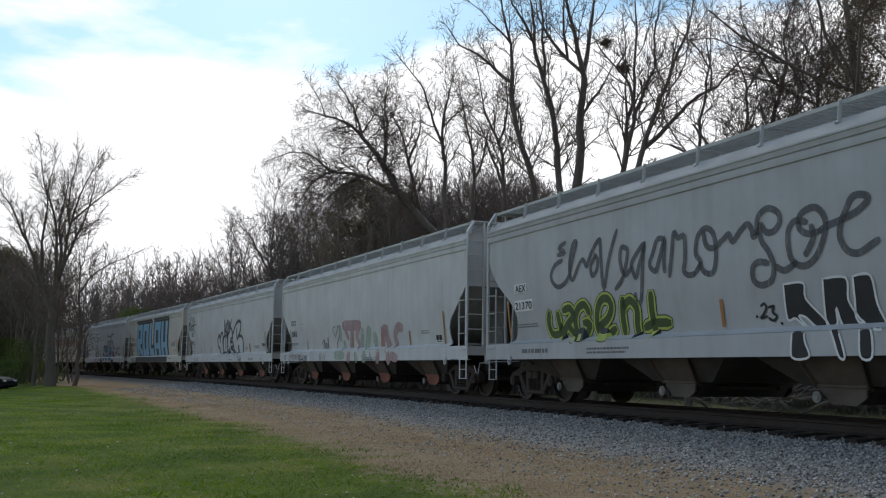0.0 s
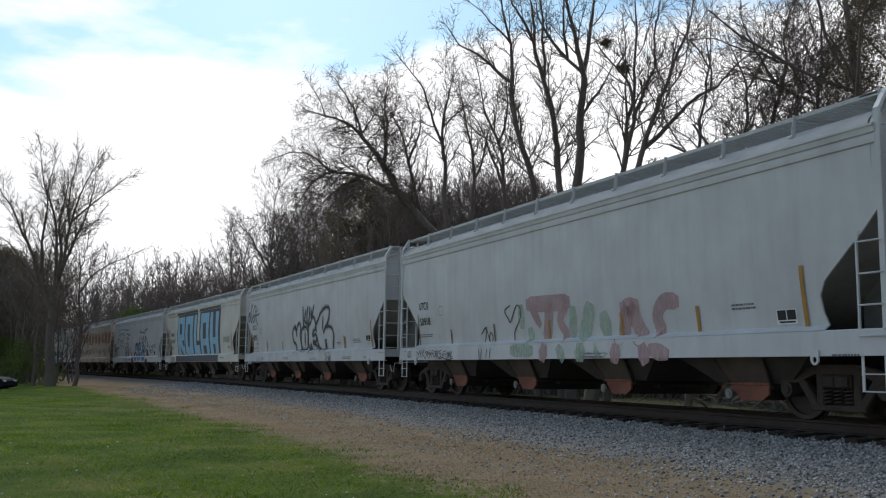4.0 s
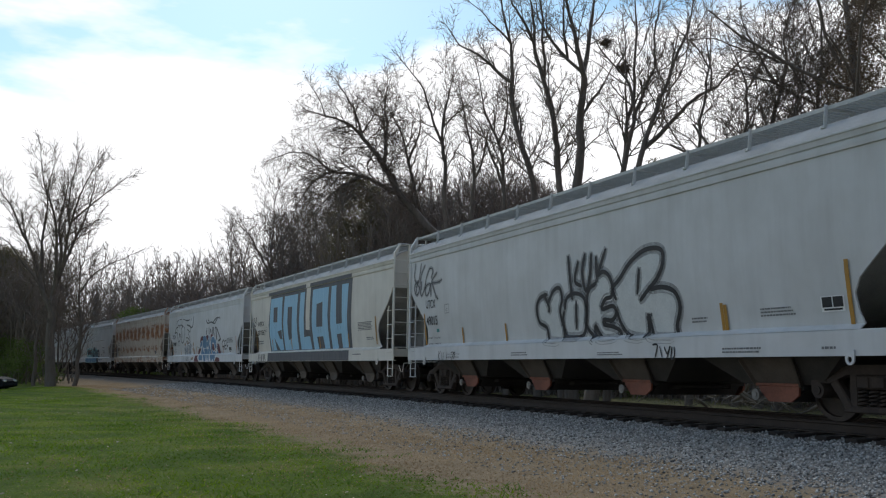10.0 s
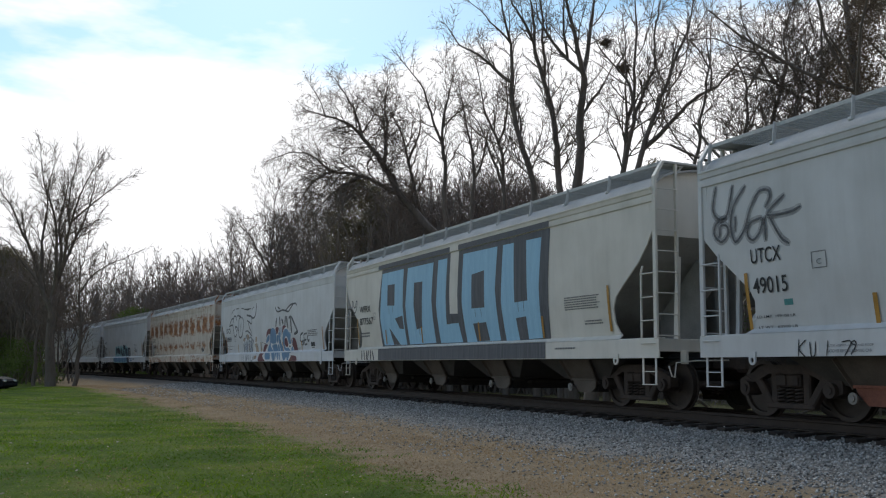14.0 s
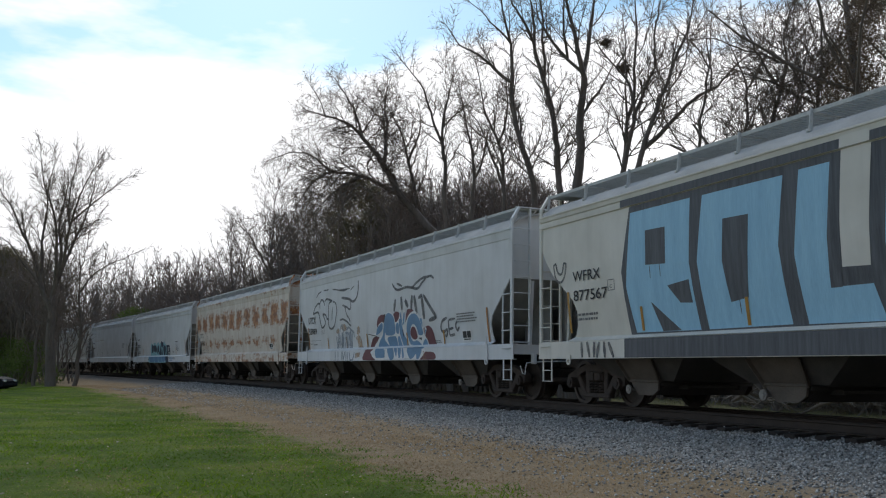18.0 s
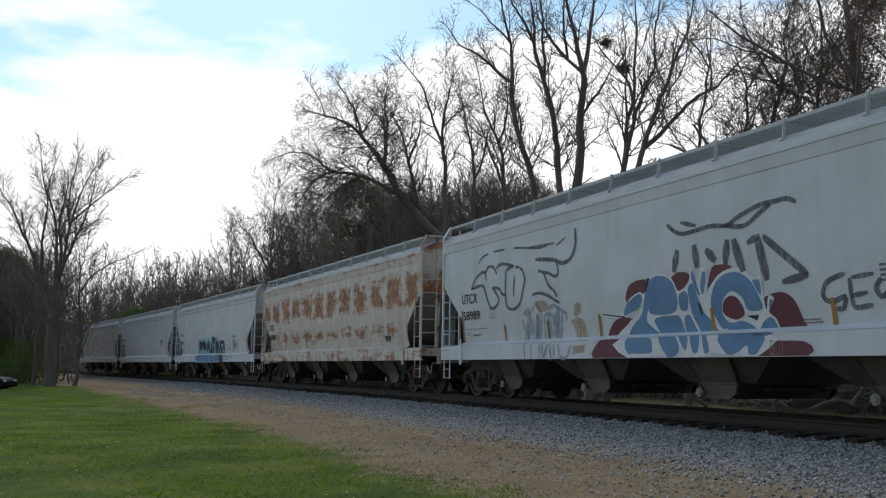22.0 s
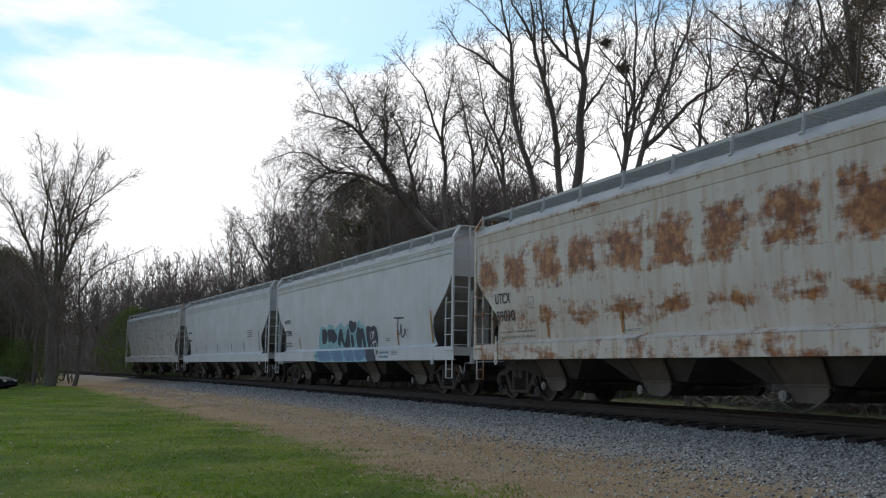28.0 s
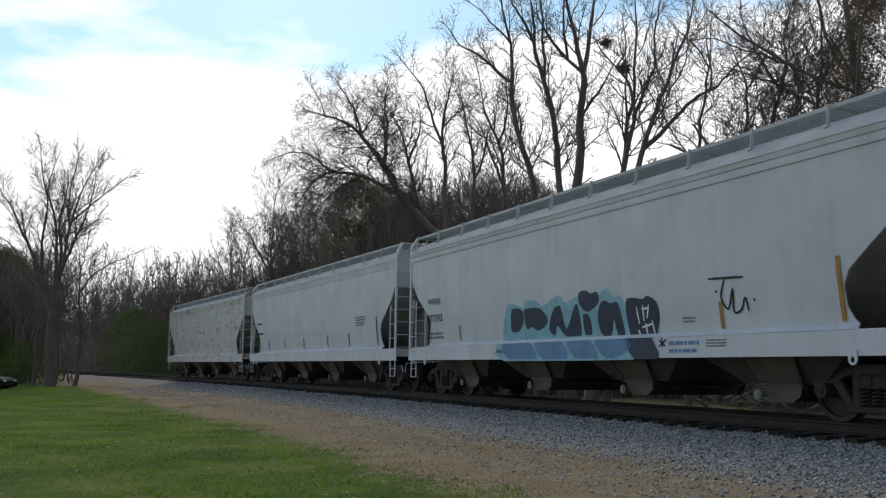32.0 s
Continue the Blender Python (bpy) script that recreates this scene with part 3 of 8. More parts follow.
    g.bar((8.60, -1.60, 1.28), (8.60, -1.60, 4.24), 0.05, 0.10, 0.008, up=(1, 0, 0))
    g.bar((8.60, -1.60, 4.22), (8.60, -1.41, 4.52), 0.05, 0.10, 0.008, up=(1, 0, 0))
    keep("corner_post", g)
    keep("far_corner_post", mirror_y(g))
    g = Geo().bar((8.60, -1.12, 1.28), (8.60, -1.12, 4.50), 0.05, 0.07, 0.006, up=(1, 0, 0))
    keep("end_post", g)
    keep("far_end_post", mirror_y(g))
    g = Geo().bar((8.17, -1.60, 1.28), (8.17, -1.60, 2.50), 0.035, 0.035, 0.006)
    g.bar((8.17, -1.60, 2.48), (8.20, -1.585, 2.62), 0.035, 0.035, 0.006)
    keep("ladder_stile", g)
    keep("far_ladder_stile", mirror_y(g))
    g = Geo().tube([(8.18, -1.625, 0), (8.22, -1.65, 0), (8.56, -1.65, 0), (8.60, -1.625, 0)], 0.013, 6)
    keep("side_rung", g)
    keep("far_side_rung", mirror_y(g))
    g = Geo().tube([(8.635, -1.58, 0), (8.665, -1.54, 0), (8.665, -1.17, 0), (8.635, -1.12, 0)], 0.013, 6)
    keep("end_rung", g)
    keep("far_end_rung", mirror_y(g))
    # stirrup step under the corner
    g = Geo()
    for x in (8.18, 8.55):
        g.bar((x, -1.58, 0.98), (x, -1.58, 0.47), 0.045, 0.014)
    for z in (0.47, 0.70):
        g.bar((8.17, -1.58, z), (8.56, -1.58, z), 0.05, 0.016)
    keep("stirrup_step", g)
    keep("far_stirrup_step", mirror_y(g))
    # lifting eye: a plate with a hole hanging below the sill
    def eye(z_top):
        g, n, c = Geo(), 24, 0.89
        for y in (-1.645, -1.62):
            for i in range(n):
                t = i * 2 * math.pi / n
                ca, sa = math.cos(t), math.sin(t)
                k = 0.075 if sa <= 0 else min(0.075 / max(abs(ca), 1e-6), (z_top - c) / sa)
                g.v += [(k * ca, y, c + k * sa), (0.036 * ca, y, c + 0.042 * sa)]
        for i in range(n):
            a, b, m = 2 * i, 2 * ((i + 1) % n), 2 * n
            g.f += [(a, b, b + 1, a + 1), (a + m, a + 1 + m, b + 1 + m, b + m), (a, a + m, b + m, b), (a + 1, b + 1, b + 1 + m, a + 1 + m)]
        return g
    keep("lifting_eye", eye(1.02))
    keep("long_lifting_eye", eye(1.50))
    # hopper bay: sloping sheets to an outlet
    g = Geo()
    lv = [(1.80, 1.47, 1.31), (1.74, 1.45, 1.10), (0.82, 1.05, 0.53), (0.46, 0.64, 0.50)]
    for (ax, ay, az), (bx, by, bz) in zip(lv, lv[1:]):
        n = len(g.v)
        g.v += [(-ax, -ay, az), (ax, -ay, az), (ax, ay, az), (-ax, ay, az), (-bx, -by, bz), (bx, -by, bz), (bx, by, bz), (-bx, by, bz)]
        g.f += [(n + i, n + (i + 1) % 4, n + 4 + (i + 1) % 4, n + 4 + i) for i in range(4)]
    keep("hopper_bay", g)
    g = Geo().slab([[(-0.62, -1.475, 1.12), (0.62, -1.475, 1.12)], [(-0.56, -1.33, 0.92), (0.56, -1.33, 0.92)], [(-0.46, -1.08, 0.50), (0.46, -1.08, 0.50)]], (0, 0.03, 0.02))
    for x in (-1, 1):
        g.bar((x * 0.56, -1.35, 0.92), (x * 0.46, -1.09, 0.50), 0.03, 0.07)
    keep("chute", g)
    keep("far_chute", mirror_y(g))
    g = Geo()
    g.box(-0.48, 0.48, -1.06, 1.06, 0.44, 0.52, 0.01)
    g.prism([(-0.44, 0.44), (0.44, 0.44), (0.30, 0.27), (-0.22, 0.27)], -0.98, 0.98)
    g.box(0.40, 0.62, -0.62, 0.62, 0.40, 0.46, 0.01)
    for y in (-0.6, 0.6):
        g.bar((-0.5, y, 0.42), (0.66, y, 0.42), 0.05, 0.07)
    keep("outlet_gate", g)
    g = Geo().prism([(-0.44, 0.53), (0.44, 0.53), (0.42, 0.36), (0.26, 0.26), (-0.2, 0.26), (-0.36, 0.40)], -1.11, -1.07)
    g.box(-0.46, 0.46, -1.13, -1.06, 0.50, 0.545, 0.008)
    keep("gate_plate", g)
    keep("far_gate_plate", mirror_y(g))
    g = Geo()
    g.tube([(-0.40, -0.62, 0.36), (-0.40, -1.20, 0.36)], 0.03, 8)
    g.tube([(-0.40, -1.17, 0.36), (-0.40, -1.20, 0.36)], 0.085, 14)
    g.tube([(-0.40, -1.19, 0.36), (-0.40, -1.215, 0.36)], 0.045, 10)
    keep("capstan", g)
    keep("far_capstan", mirror_y(g))
    # centre sill, couplers, air gear
    g = Geo().box(-8.3, 8.3, -0.17, 0.17, 0.78, 1.06, 0.01)
    keep("centre_sill", g)
    g = Geo()
    g.box(8.3, 8.95, -0.11, 0.11, 0.76, 0.98, 0.03)
    g.box(8.92, 9.28, -0.16, 0.17, 0.70, 1.02, 0.06)
    g.box(9.1, 9.33, -0.21, -0.08, 0.72, 1.0, 0.05)
    keep("coupler", g)
    g = Geo().tube([(8.66, 0.32, 0.86), (8.85, 0.33, 0.62), (9.05, 0.3, 0.45), (9.3, 0.18, 0.42)], 0.03, 7)
    keep("air_hose", g)
    g = Geo().tube([(8.74, -1.45, 0.80), (8.76, -1.40, 0.62), (8.76, -1.34, 0.60), (8.76, -1.30, 0.86), (8.80, -0.9, 0.90), (8.86, -0.2, 0.92)], 0.013, 6)
    g.box(8.62, 8.76, -1.10, -1.02, 0.84, 1.08, 0.01)
    keep("uncoupling_lever", g)
    g = Geo().lathe([(0.27, -0.018), (0.285, 0), (0.27, 0.018), (0.255, 0), (0.27, -0.018)], 24)
    for k in range(5):
        a = k * 2 * math.pi / 5
        g.bar((0, 0, 0), (0.26 * math.cos(a), 0, 0.26 * math.sin(a)), 0.03, 0.02)
    g.tube([(0, -0.03, 0), (0, 0.12, 0)], 0.045, 10)
    keep("brake_wheel", g, True)
    g = Geo().box(-0.16, 0.16, -0.10, 0.10, -0.28, 0.28, 0.03)
    keep("brake_housing", g)
    g = Geo().tube([(-0.45, 0, 0), (-0.42, 0, 0), (0.42, 0, 0), (0.45, 0, 0)], [0.12, 0.19, 0.19, 0.12], 16)
    keep("air_tank", g, True)
    g = Geo().tube([(-0.16, 0, 0), (-0.13, 0, 0), (0.14, 0, 0), (0.3, 0, 0)], [0.1, 0.14, 0.14, 0.05], 14)
    g.box(-0.1, 0.12, -0.3, 0.1, -0.12, 0.12, 0.03)
    keep("brake_valve", g, True)
    g = Geo().tube([(-7.2, -0.34, 1.0), (-2.0, -0.36, 0.98), (3.0, -0.34, 1.0), (8.5, -0.34, 0.95)], 0.02, 6)
    keep("brake_pipe", g)
    # truck: cast side frame, springs, bolster, wheelsets
    g = Geo()
    arch = [(-1.08, 0.42), (-1.08, 0.60), (-0.95, 0.66), (-0.62, 0.76), (-0.35, 0.83), (0.35, 0.83), (0.62, 0.76), (0.95, 0.66), (1.08, 0.60), (1.08, 0.42), (0.98, 0.38), (0.93, 0.56), (0.74, 0.56), (0.70, 0.60), (0.42, 0.68), (-0.42, 0.68), (-0.70, 0.60), (-0.74, 0.56), (-0.93, 0.56), (-0.98, 0.38)]
    g.prism(arch[:3] + [(-0.74, 0.56), (-0.93, 0.56), (-0.98, 0.38)], -1.10, -0.93)
    g.prism([arch[7], arch[8], arch[9], (0.98, 0.38), (0.93, 0.56), (0.74, 0.56)], -1.10, -0.93)
    g.prism([(-0.95, 0.66), (-0.62, 0.76), (-0.35, 0.83), (0.35, 0.83), (0.62, 0.76), (0.95, 0.66), (0.74, 0.56), (0.42, 0.69), (-0.42, 0.69), (-0.74, 0.56)], -1.09, -0.94)
    for sx in (-1, 1):
        g.bar((sx * 0.70, -1.015, 0.60), (sx * 0.40, -1.015, 0.20), 0.14, 0.13, 0.02, up=(0, 1, 0))
        g.bar((sx * 0.34, -1.015, 0.72), (sx * 0.34, -1.015, 0.20), 0.15, 0.10, 0.02, up=(0, 1, 0))
        g.tube([(sx * 0.89, -1.17, WHEEL_R), (sx * 0.89, -0.9, WHEEL_R)], 0.115, 14)
        g.tube([(sx * 0.89, -1.19, WHEEL_R), (sx * 0.89, -1.17, WHEEL_R)], 0.06, 10)
    g.box(-0.50, 0.50, -1.09, -0.94, 0.155, 0.25, 0.02)
    keep("side_frame", g)
    keep("far_side_frame", mirror_y(g))
    g = Geo()
    for x in (-0.19, 0, 0.19):
        pts, n = [], 0
        for k in range(41):
            a = k / 40 * 2 * math.pi * 4.5
            pts.append((x + 0.068 * math.cos(a), -1.03 + 0.068 * math.sin(a), 0.25 + 0.24 * k / 40))
        g.tube(pts, 0.018, 5)
    g.box(-0.26, 0.26, -1.10, -0.90, 0.49, 0.68, 0.02)
    for x in (-0.13, 0.13):
        g.box(x - 0.10, x + 0.10, -1.125, -1.10, 0.51, 0.66, 0.01)
    keep("spring_nest", g)
    keep("far_spring_nest", mirror_y(g))
    g = Geo().box(-0.24, 0.24, -0.95, 0.95, 0.46, 0.74, 0.03)
    g.tube([(0, 0, 0.7), (0, 0, 0.9)], 0.2, 12)
    for sx in (-0.42, 0.42):
        g.bar((sx, -0.78, 0.40), (sx, 0.78, 0.40), 0.1, 0.08)
    keep("bolster", g)
    prof = [(0.0, -0.86), (0.085, -0.86), (0.085, -0.82), (0.12, -0.815), (0.13, -0.775), (0.375, -0.755), (0.385, -0.80), (0.452, -0.80), (0.457, -0.795), (0.458, -0.712), (0.484, -0.705), (0.484, -0.68), (0.455, -0.672), (0.385, -0.675), (0.375, -0.72), (0.12, -0.70), (0.082, -0.69),
            (0.08, 0.69), (0.12, 0.70), (0.375, 0.72), (0.385, 0.675), (0.455, 0.672), (0.484, 0.68), (0.484, 0.705), (0.458, 0.712), (0.457, 0.795), (0.452, 0.80), (0.385, 0.80), (0.375, 0.755), (0.13, 0.775), (0.12, 0.815), (0.085, 0.82), (0.085, 0.86), (0.0, 0.86)]
    g = Geo().lathe(prof, 32)
    keep("wheelset", g, True)
    g = Geo()
    for y in (-1, 1):
        g.lathe([(0.4575, y * 0.712), (0.4605, y * 0.72), (0.4605, y * 0.79), (0.4575, y * 0.796)], 32)
    keep("tread", g, True)
    return M


CAR = car_meshes()
WHEELS = []     # every wheelset, with its place on its truck, for the motion
FLIP = pose(0, 0, 0, 0, 0, 180)


def truck(car, x):
    t = part("truck", CAR["bolster"], TRUCK_STEEL, car, m=pose(x, 0, 0))
    for k in ("", "far_"):
        part("side_frame", CAR[k + "side_frame"], TRUCK_STEEL, t)
        part("spring_nest", CAR[k + "spring_nest"], TRUCK_STEEL, t)
    for ax in (-0.89, 0.89):
        w = part("wheelset", CAR["wheelset"], WHEEL_STEEL, t, m=pose(ax, 0, WHEEL_R))
        WHEELS.append((w, ax))
    return t


def hopper_car(label, coat, cut="round", chord="ribbed", eye="lifting_eye", gate=CHUTE_GREY, roof=None, ironwork=None):
    car = thing("hopper_car", label, "freight car", "train of covered hopper cars")
    iron = ironwork or coat
    for k in ("", "far_"):
        part("side_sheet", CAR[k + "side_" + cut], coat, car)
        part("top_chord", CAR[k + "chord_" + chord], coat, car)
        part("side_sill", CAR[k + "sill"], coat, car)
        board = part("running_board", CAR[k + "running_board"], GALV, car, "galvanised grating walkway")
        for i in range(12):
            x = -8.525 + i * 1.55
            part("bracket", CAR[k + "bracket"], GALV_PALE, board, m=pose(x, 0, 0))
    part("roof", CAR["roof"], roof or ROOF_DUSTY, car, "dust-greyed curved roof sheet")
    part("hatch_trough", CAR["hatch_trough"], coat, car)
    part("centre_sill", CAR["centre_sill"], BLACK_IRON, car)
    part("brake_pipe", CAR["brake_pipe"], BLACK_IRON, car)
    for turn in (None, FLIP):
        at = turn if turn is not None else Matrix()
        part("end_wall", CAR["end_wall_" + cut], coat, car, m=at)
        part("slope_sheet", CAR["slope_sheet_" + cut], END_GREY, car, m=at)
        part("end_sill", CAR["end_sill"], coat, car, m=at)
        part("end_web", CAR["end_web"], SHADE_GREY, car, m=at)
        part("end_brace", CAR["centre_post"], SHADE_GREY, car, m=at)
        part("end_brace", CAR["slant_post"], coat, car, m=at)
        part("end_brace", CAR["slant_post"], coat, car, m=at @ Matrix.Diagonal((1, -1, 1, 1)))
        part("crossover_platform", CAR["crossover"], GALV, car, m=at)
        part("coupler", CAR["coupler"], TRUCK_STEEL, car, m=at)
        part("air_hose", CAR["air_hose"], BLACK_IRON, car, m=at)
        part("uncoupling_lever", CAR["uncoupling_lever"], iron, car, m=at)
        for k in ("", "far_"):
            post = part("corner_post", CAR[k + "corner_post"], iron, car, m=at)
            part("end_post", CAR[k + "end_post"], iron, car, m=at)
            stile = part("ladder_stile", CAR[k + "ladder_stile"], iron, car, m=at)
            for z in (1.20, 1.61, 2.03, 2.46):
                part("rung", CAR[k + "side_rung"], iron, stile, m=pose(0, 0, z))
            for z in (1.34, 1.72, 2.10, 2.48, 2.86, 3.24, 3.62, 4.0):
                part("rung", CAR[k + "end_rung"], iron, post, m=pose(0, 0, z))
            part("stirrup_step", CAR[k + "stirrup_step"], iron, car, m=at)
    for x in (7.4, -7.4):
        part("lifting_eye", CAR[eye], coat, car, m=pose(x, 0, 0))
        truck(car, TRUCK_X if x > 0 else -TRUCK_X)
    for x in BAYS:
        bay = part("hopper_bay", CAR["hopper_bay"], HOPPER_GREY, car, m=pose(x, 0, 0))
        part("outlet_gate", CAR["outlet_gate"], BLACK_IRON, bay)
        for k in ("", "far_"):
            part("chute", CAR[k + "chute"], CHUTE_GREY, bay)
            part("gate_plate", CAR[k + "gate_plate"], gate, bay)
            part("capstan", CAR[k + "capstan"], CAP_PALE, bay, "pale round gate capstan")
    # brake gear on the rear platform
    part("brake_wheel", CAR["brake_wheel"], BLACK_IRON, car, m=pose(-8.72, 0.62, 2.05, 0, 0, 90))
    part("brake_housing", CAR["brake_housing"], coat, car, m=pose(-8.60, 0.62, 2.0))
    part("air_tank", CAR["air_tank"], coat, car, m=pose(-7.75, -0.78, 1.52))
    part("brake_valve", CAR["brake_valve"], BLACK_IRON, car, m=pose(-8.1, -0.85, 1.90, 0, 0, 90))
    return car


CARS = [
    (hopper_car("grey weathered hopper car with looping dark script", PAINT_GREY), -7.10),
    (hopper_car("pale grey hopper car with faded pink and green letters", PAINT_LIGHT, "straight", gate=RUST_RED), 11.35),
    (hopper_car("off-white hopper car with black bubble-letter graffiti", PAINT_WHITE, "straight", gate=RUST_RED), 30.0),
    (hopper_car("warm grey hopper car with huge sky-blue block letters", PAINT_BEIGE, "round"), 48.55),
    (hopper_car("cool white hopper car with blue and maroon graffiti", PAINT_COOL, "straight", "flat", "long_lifting_eye"), 67.17),
    (hopper_car("cream hopper car eaten by orange rust patches", PAINT_RUSTY, "straight", "flat", "long_lifting_eye"), 85.95),
    (hopper_car("white hopper car with teal outlined graffiti", PAINT_COOL, "round"), 104.56),
    (hopper_car("clean white hopper car with short black strips", PAINT_COOL, "round", "flat"), 122.96),
    (hopper_car("pale stained hopper car at the train's end", PAINT_STAINED, "round", "flat"), 141.7),
]


def travelled(t):
    """How far the train has come at t seconds."""
    return 3.2215 * t - 0.0028610 * t ** 2 + 0.00020078 * t ** 3


def car_pose(s):
    """A car stands with its two trucks on the line."""
    ax, ay, _ = on_track(s - TRUCK_X)
    bx, by, _ = on_track(s + TRUCK_X)
    return pose((ax + bx) / 2, (ay + by) / 2, RAIL_TOP, 0, 0, math.degrees(math.atan2(ay - by, ax - bx)))


# ---- marks and graffiti on the cars' sides ----
def washed(name, c, cover, ragged=0.35, stretch=(5, 5, 1.2)):
    """Thin paint that lets the coat below show through in streaks."""
    m = plain(name, c, 0.7, 0.25, 3.0)
    nt = m.node_tree
    n = noise_node(nt, 3.0, 6, 0.7, stretch=stretch)
    r = nt.nodes.new("ShaderNodeMapRange")
    r.inputs[1].default_value, r.inputs[2].default_value = 0.3, 0.7
    r.inputs[3].default_value, r.inputs[4].default_value = max(0.0, cover - ragged), min(1.0, cover + ragged)
    nt.links.new(n.outputs[0], r.inputs[0])
    clear, mx = nt.nodes.new("ShaderNodeBsdfTransparent"), nt.nodes.new("ShaderNodeMixShader")
    nt.links.new(r.outputs[0], mx.inputs[0])
    nt.links.new(clear.outputs[0], mx.inputs[1])
    nt.links.new(nt.nodes["Principled BSDF"].outputs[0], mx.inputs[2])
    nt.links.new(mx.outputs[0], nt.nodes["Material Output"].inputs[0])
    return m


INK_GREY = washed("faded_grey_marker", (0.10, 0.10, 0.108), 0.78, 0.4)
INK_HAZE = washed("grey_overspray", (0.13, 0.13, 0.14), 0.34, 0.2, (2, 2, 2))
INK_SMOKE = washed("thin_smoky_marker", (0.11, 0.11, 0.116), 0.8, 0.35)
INK_BLACK = plain("black_spray_paint", (0.012, 0.012, 0.015), 0.6, 0.4)
INK_LIME = plain("pale_lime_spray_paint", (0.44, 0.50, 0.09), 0.6, 0.2)
INK_OLIVE = plain("dark_olive_spray_paint", (0.045, 0.075, 0.015), 0.6, 0.3)
INK_WHITE = plain("white_spray_paint", (0.78, 0.78, 0.77), 0.6, 0.1)
INK_PINK = washed("faded_pink_paint", (0.52, 0.33, 0.33), 0.62, 0.3)
INK_GREEN = washed("faded_green_paint", (0.42, 0.54, 0.41), 0.55, 0.4)
INK_PALE = plain("pale_grey_fill_paint", (0.60, 0.61, 0.60), 0.7, 0.1)
INK_TEAL = plain("teal_sticker", (0.05, 0.22, 0.22))
INK_SKY = mottled("streaky_sky_blue_roller_paint", (0.26, 0.49, 0.69), (0.35, 0.61, 0.79), 1.2, 0.6, fine=9, strength=0.1, stretch=(6, 6, 0.6))
INK_SLATE = mottled("streaky_slate_roller_paint", (0.045, 0.048, 0.055), (0.13, 0.135, 0.15), 1.6, 0.65, fine=9, strength=0.1, stretch=(8, 8, 0.5))
INK_MAROON = plain("maroon_spray_paint", (0.125, 0.03, 0.04), 0.6, 0.3, 2.5)
INK_BLUE = plain("blue_spray_paint", (0.115, 0.24, 0.40), 0.55, 0.2, 2.0)
INK_NAVY = plain("navy_spray_paint", (0.018, 0.03, 0.06), 0.55, 0.3)
INK_AQUA = plain("aqua_spray_paint", (0.24, 0.46, 0.52), 0.55, 0.3)
INK_GHOST = washed("washed_out_grey_paint", (0.33, 0.37, 0.43), 0.5, 0.4)
INK_PEACH = washed("faint_orange_paint", (0.50, 0.33, 0.20), 0.5, 0.4)
STENCIL = plain("black_stencil_paint", (0.02, 0.02, 0.022), 0.7, 0.4, 20)
STENCIL_FAINT = plain("faint_stencil_paint", (0.16, 0.16, 0.165), 0.7, 0.4, 20)
STRIP_YELLOW = plain("amber_reflective_strip", (0.40, 0.20, 0.025), 0.5, 0.25, 4)
STRIP_ORANGE = plain("orange_reflective_strip", (0.38, 0.16, 0.04), 0.5, 0.25, 4)
STRIP_BROWN = plain("dirty_brown_reflective_strip", (0.16, 0.085, 0.03), 0.6, 0.3, 4)
STRIP_DARK = plain("dark_reflective_strip", (0.05, 0.045, 0.04), 0.6, 0.3, 4)


def skin(x, z, layer):
    """The place on the camera's side of a car at x along it and z up, a paint film's thickness out."""
    return (x, -side_y(z) - 0.004 - 0.003 * layer, z)


def painted(car, pieces, mat, label):
    """Each stroke or letter of a painted piece is a part of its own."""
    for g in pieces:
        part("painted_mark", g, mat, car, label)


def stroke(g, width, layer, *pts):
    """A painted line of even width through the points, eased through its corners."""
    if isinstance(g, list):
        g.append(Geo())
        g = g[-1]
    p = [Vector(a) for a in pts]
    if len(p) > 2:
        q = []
        for i in range(len(p) - 1):
            a, b, c, d = p[max(i - 1, 0)], p[i], p[i + 1], p[min(i + 2, len(p) - 1)]
            n = 4
            for k in range(n):
                t = k / n
                q.append(0.5 * (2 * b + (c - a) * t + (2 * a - 5 * b + 4 * c - d) * t * t + (3 * b - a - 3 * c + d) * t ** 3))
        p = q + [p[-1]]
    else:
        n = max(2, int((p[1] - p[0]).length / 0.12))
        p = [p[0].lerp(p[1], k / n) for k in range(n + 1)]
    base, m = len(g.v), len(p)
    for i in range(m):
        d = (p[min(i + 1, m - 1)] - p[max(i - 1, 0)])
        d = d.normalized() if d.length > 1e-6 else Vector((1, 0))
        o = Vector((-d.y, d.x)) * width / 2 * (0.6 if i in (0, m - 1) else 1)
        e = d * width * 0.25 * (-1 if i == 0 else 1 if i == m - 1 else 0)
        g.v += [skin(*(p[i] + o + e), layer), skin(*(p[i] - o + e), layer)]
    g.f += [(base + 2 * i, base + 2 * i + 1, base + 2 * i + 3, base + 2 * i + 2) for i in range(m - 1)]


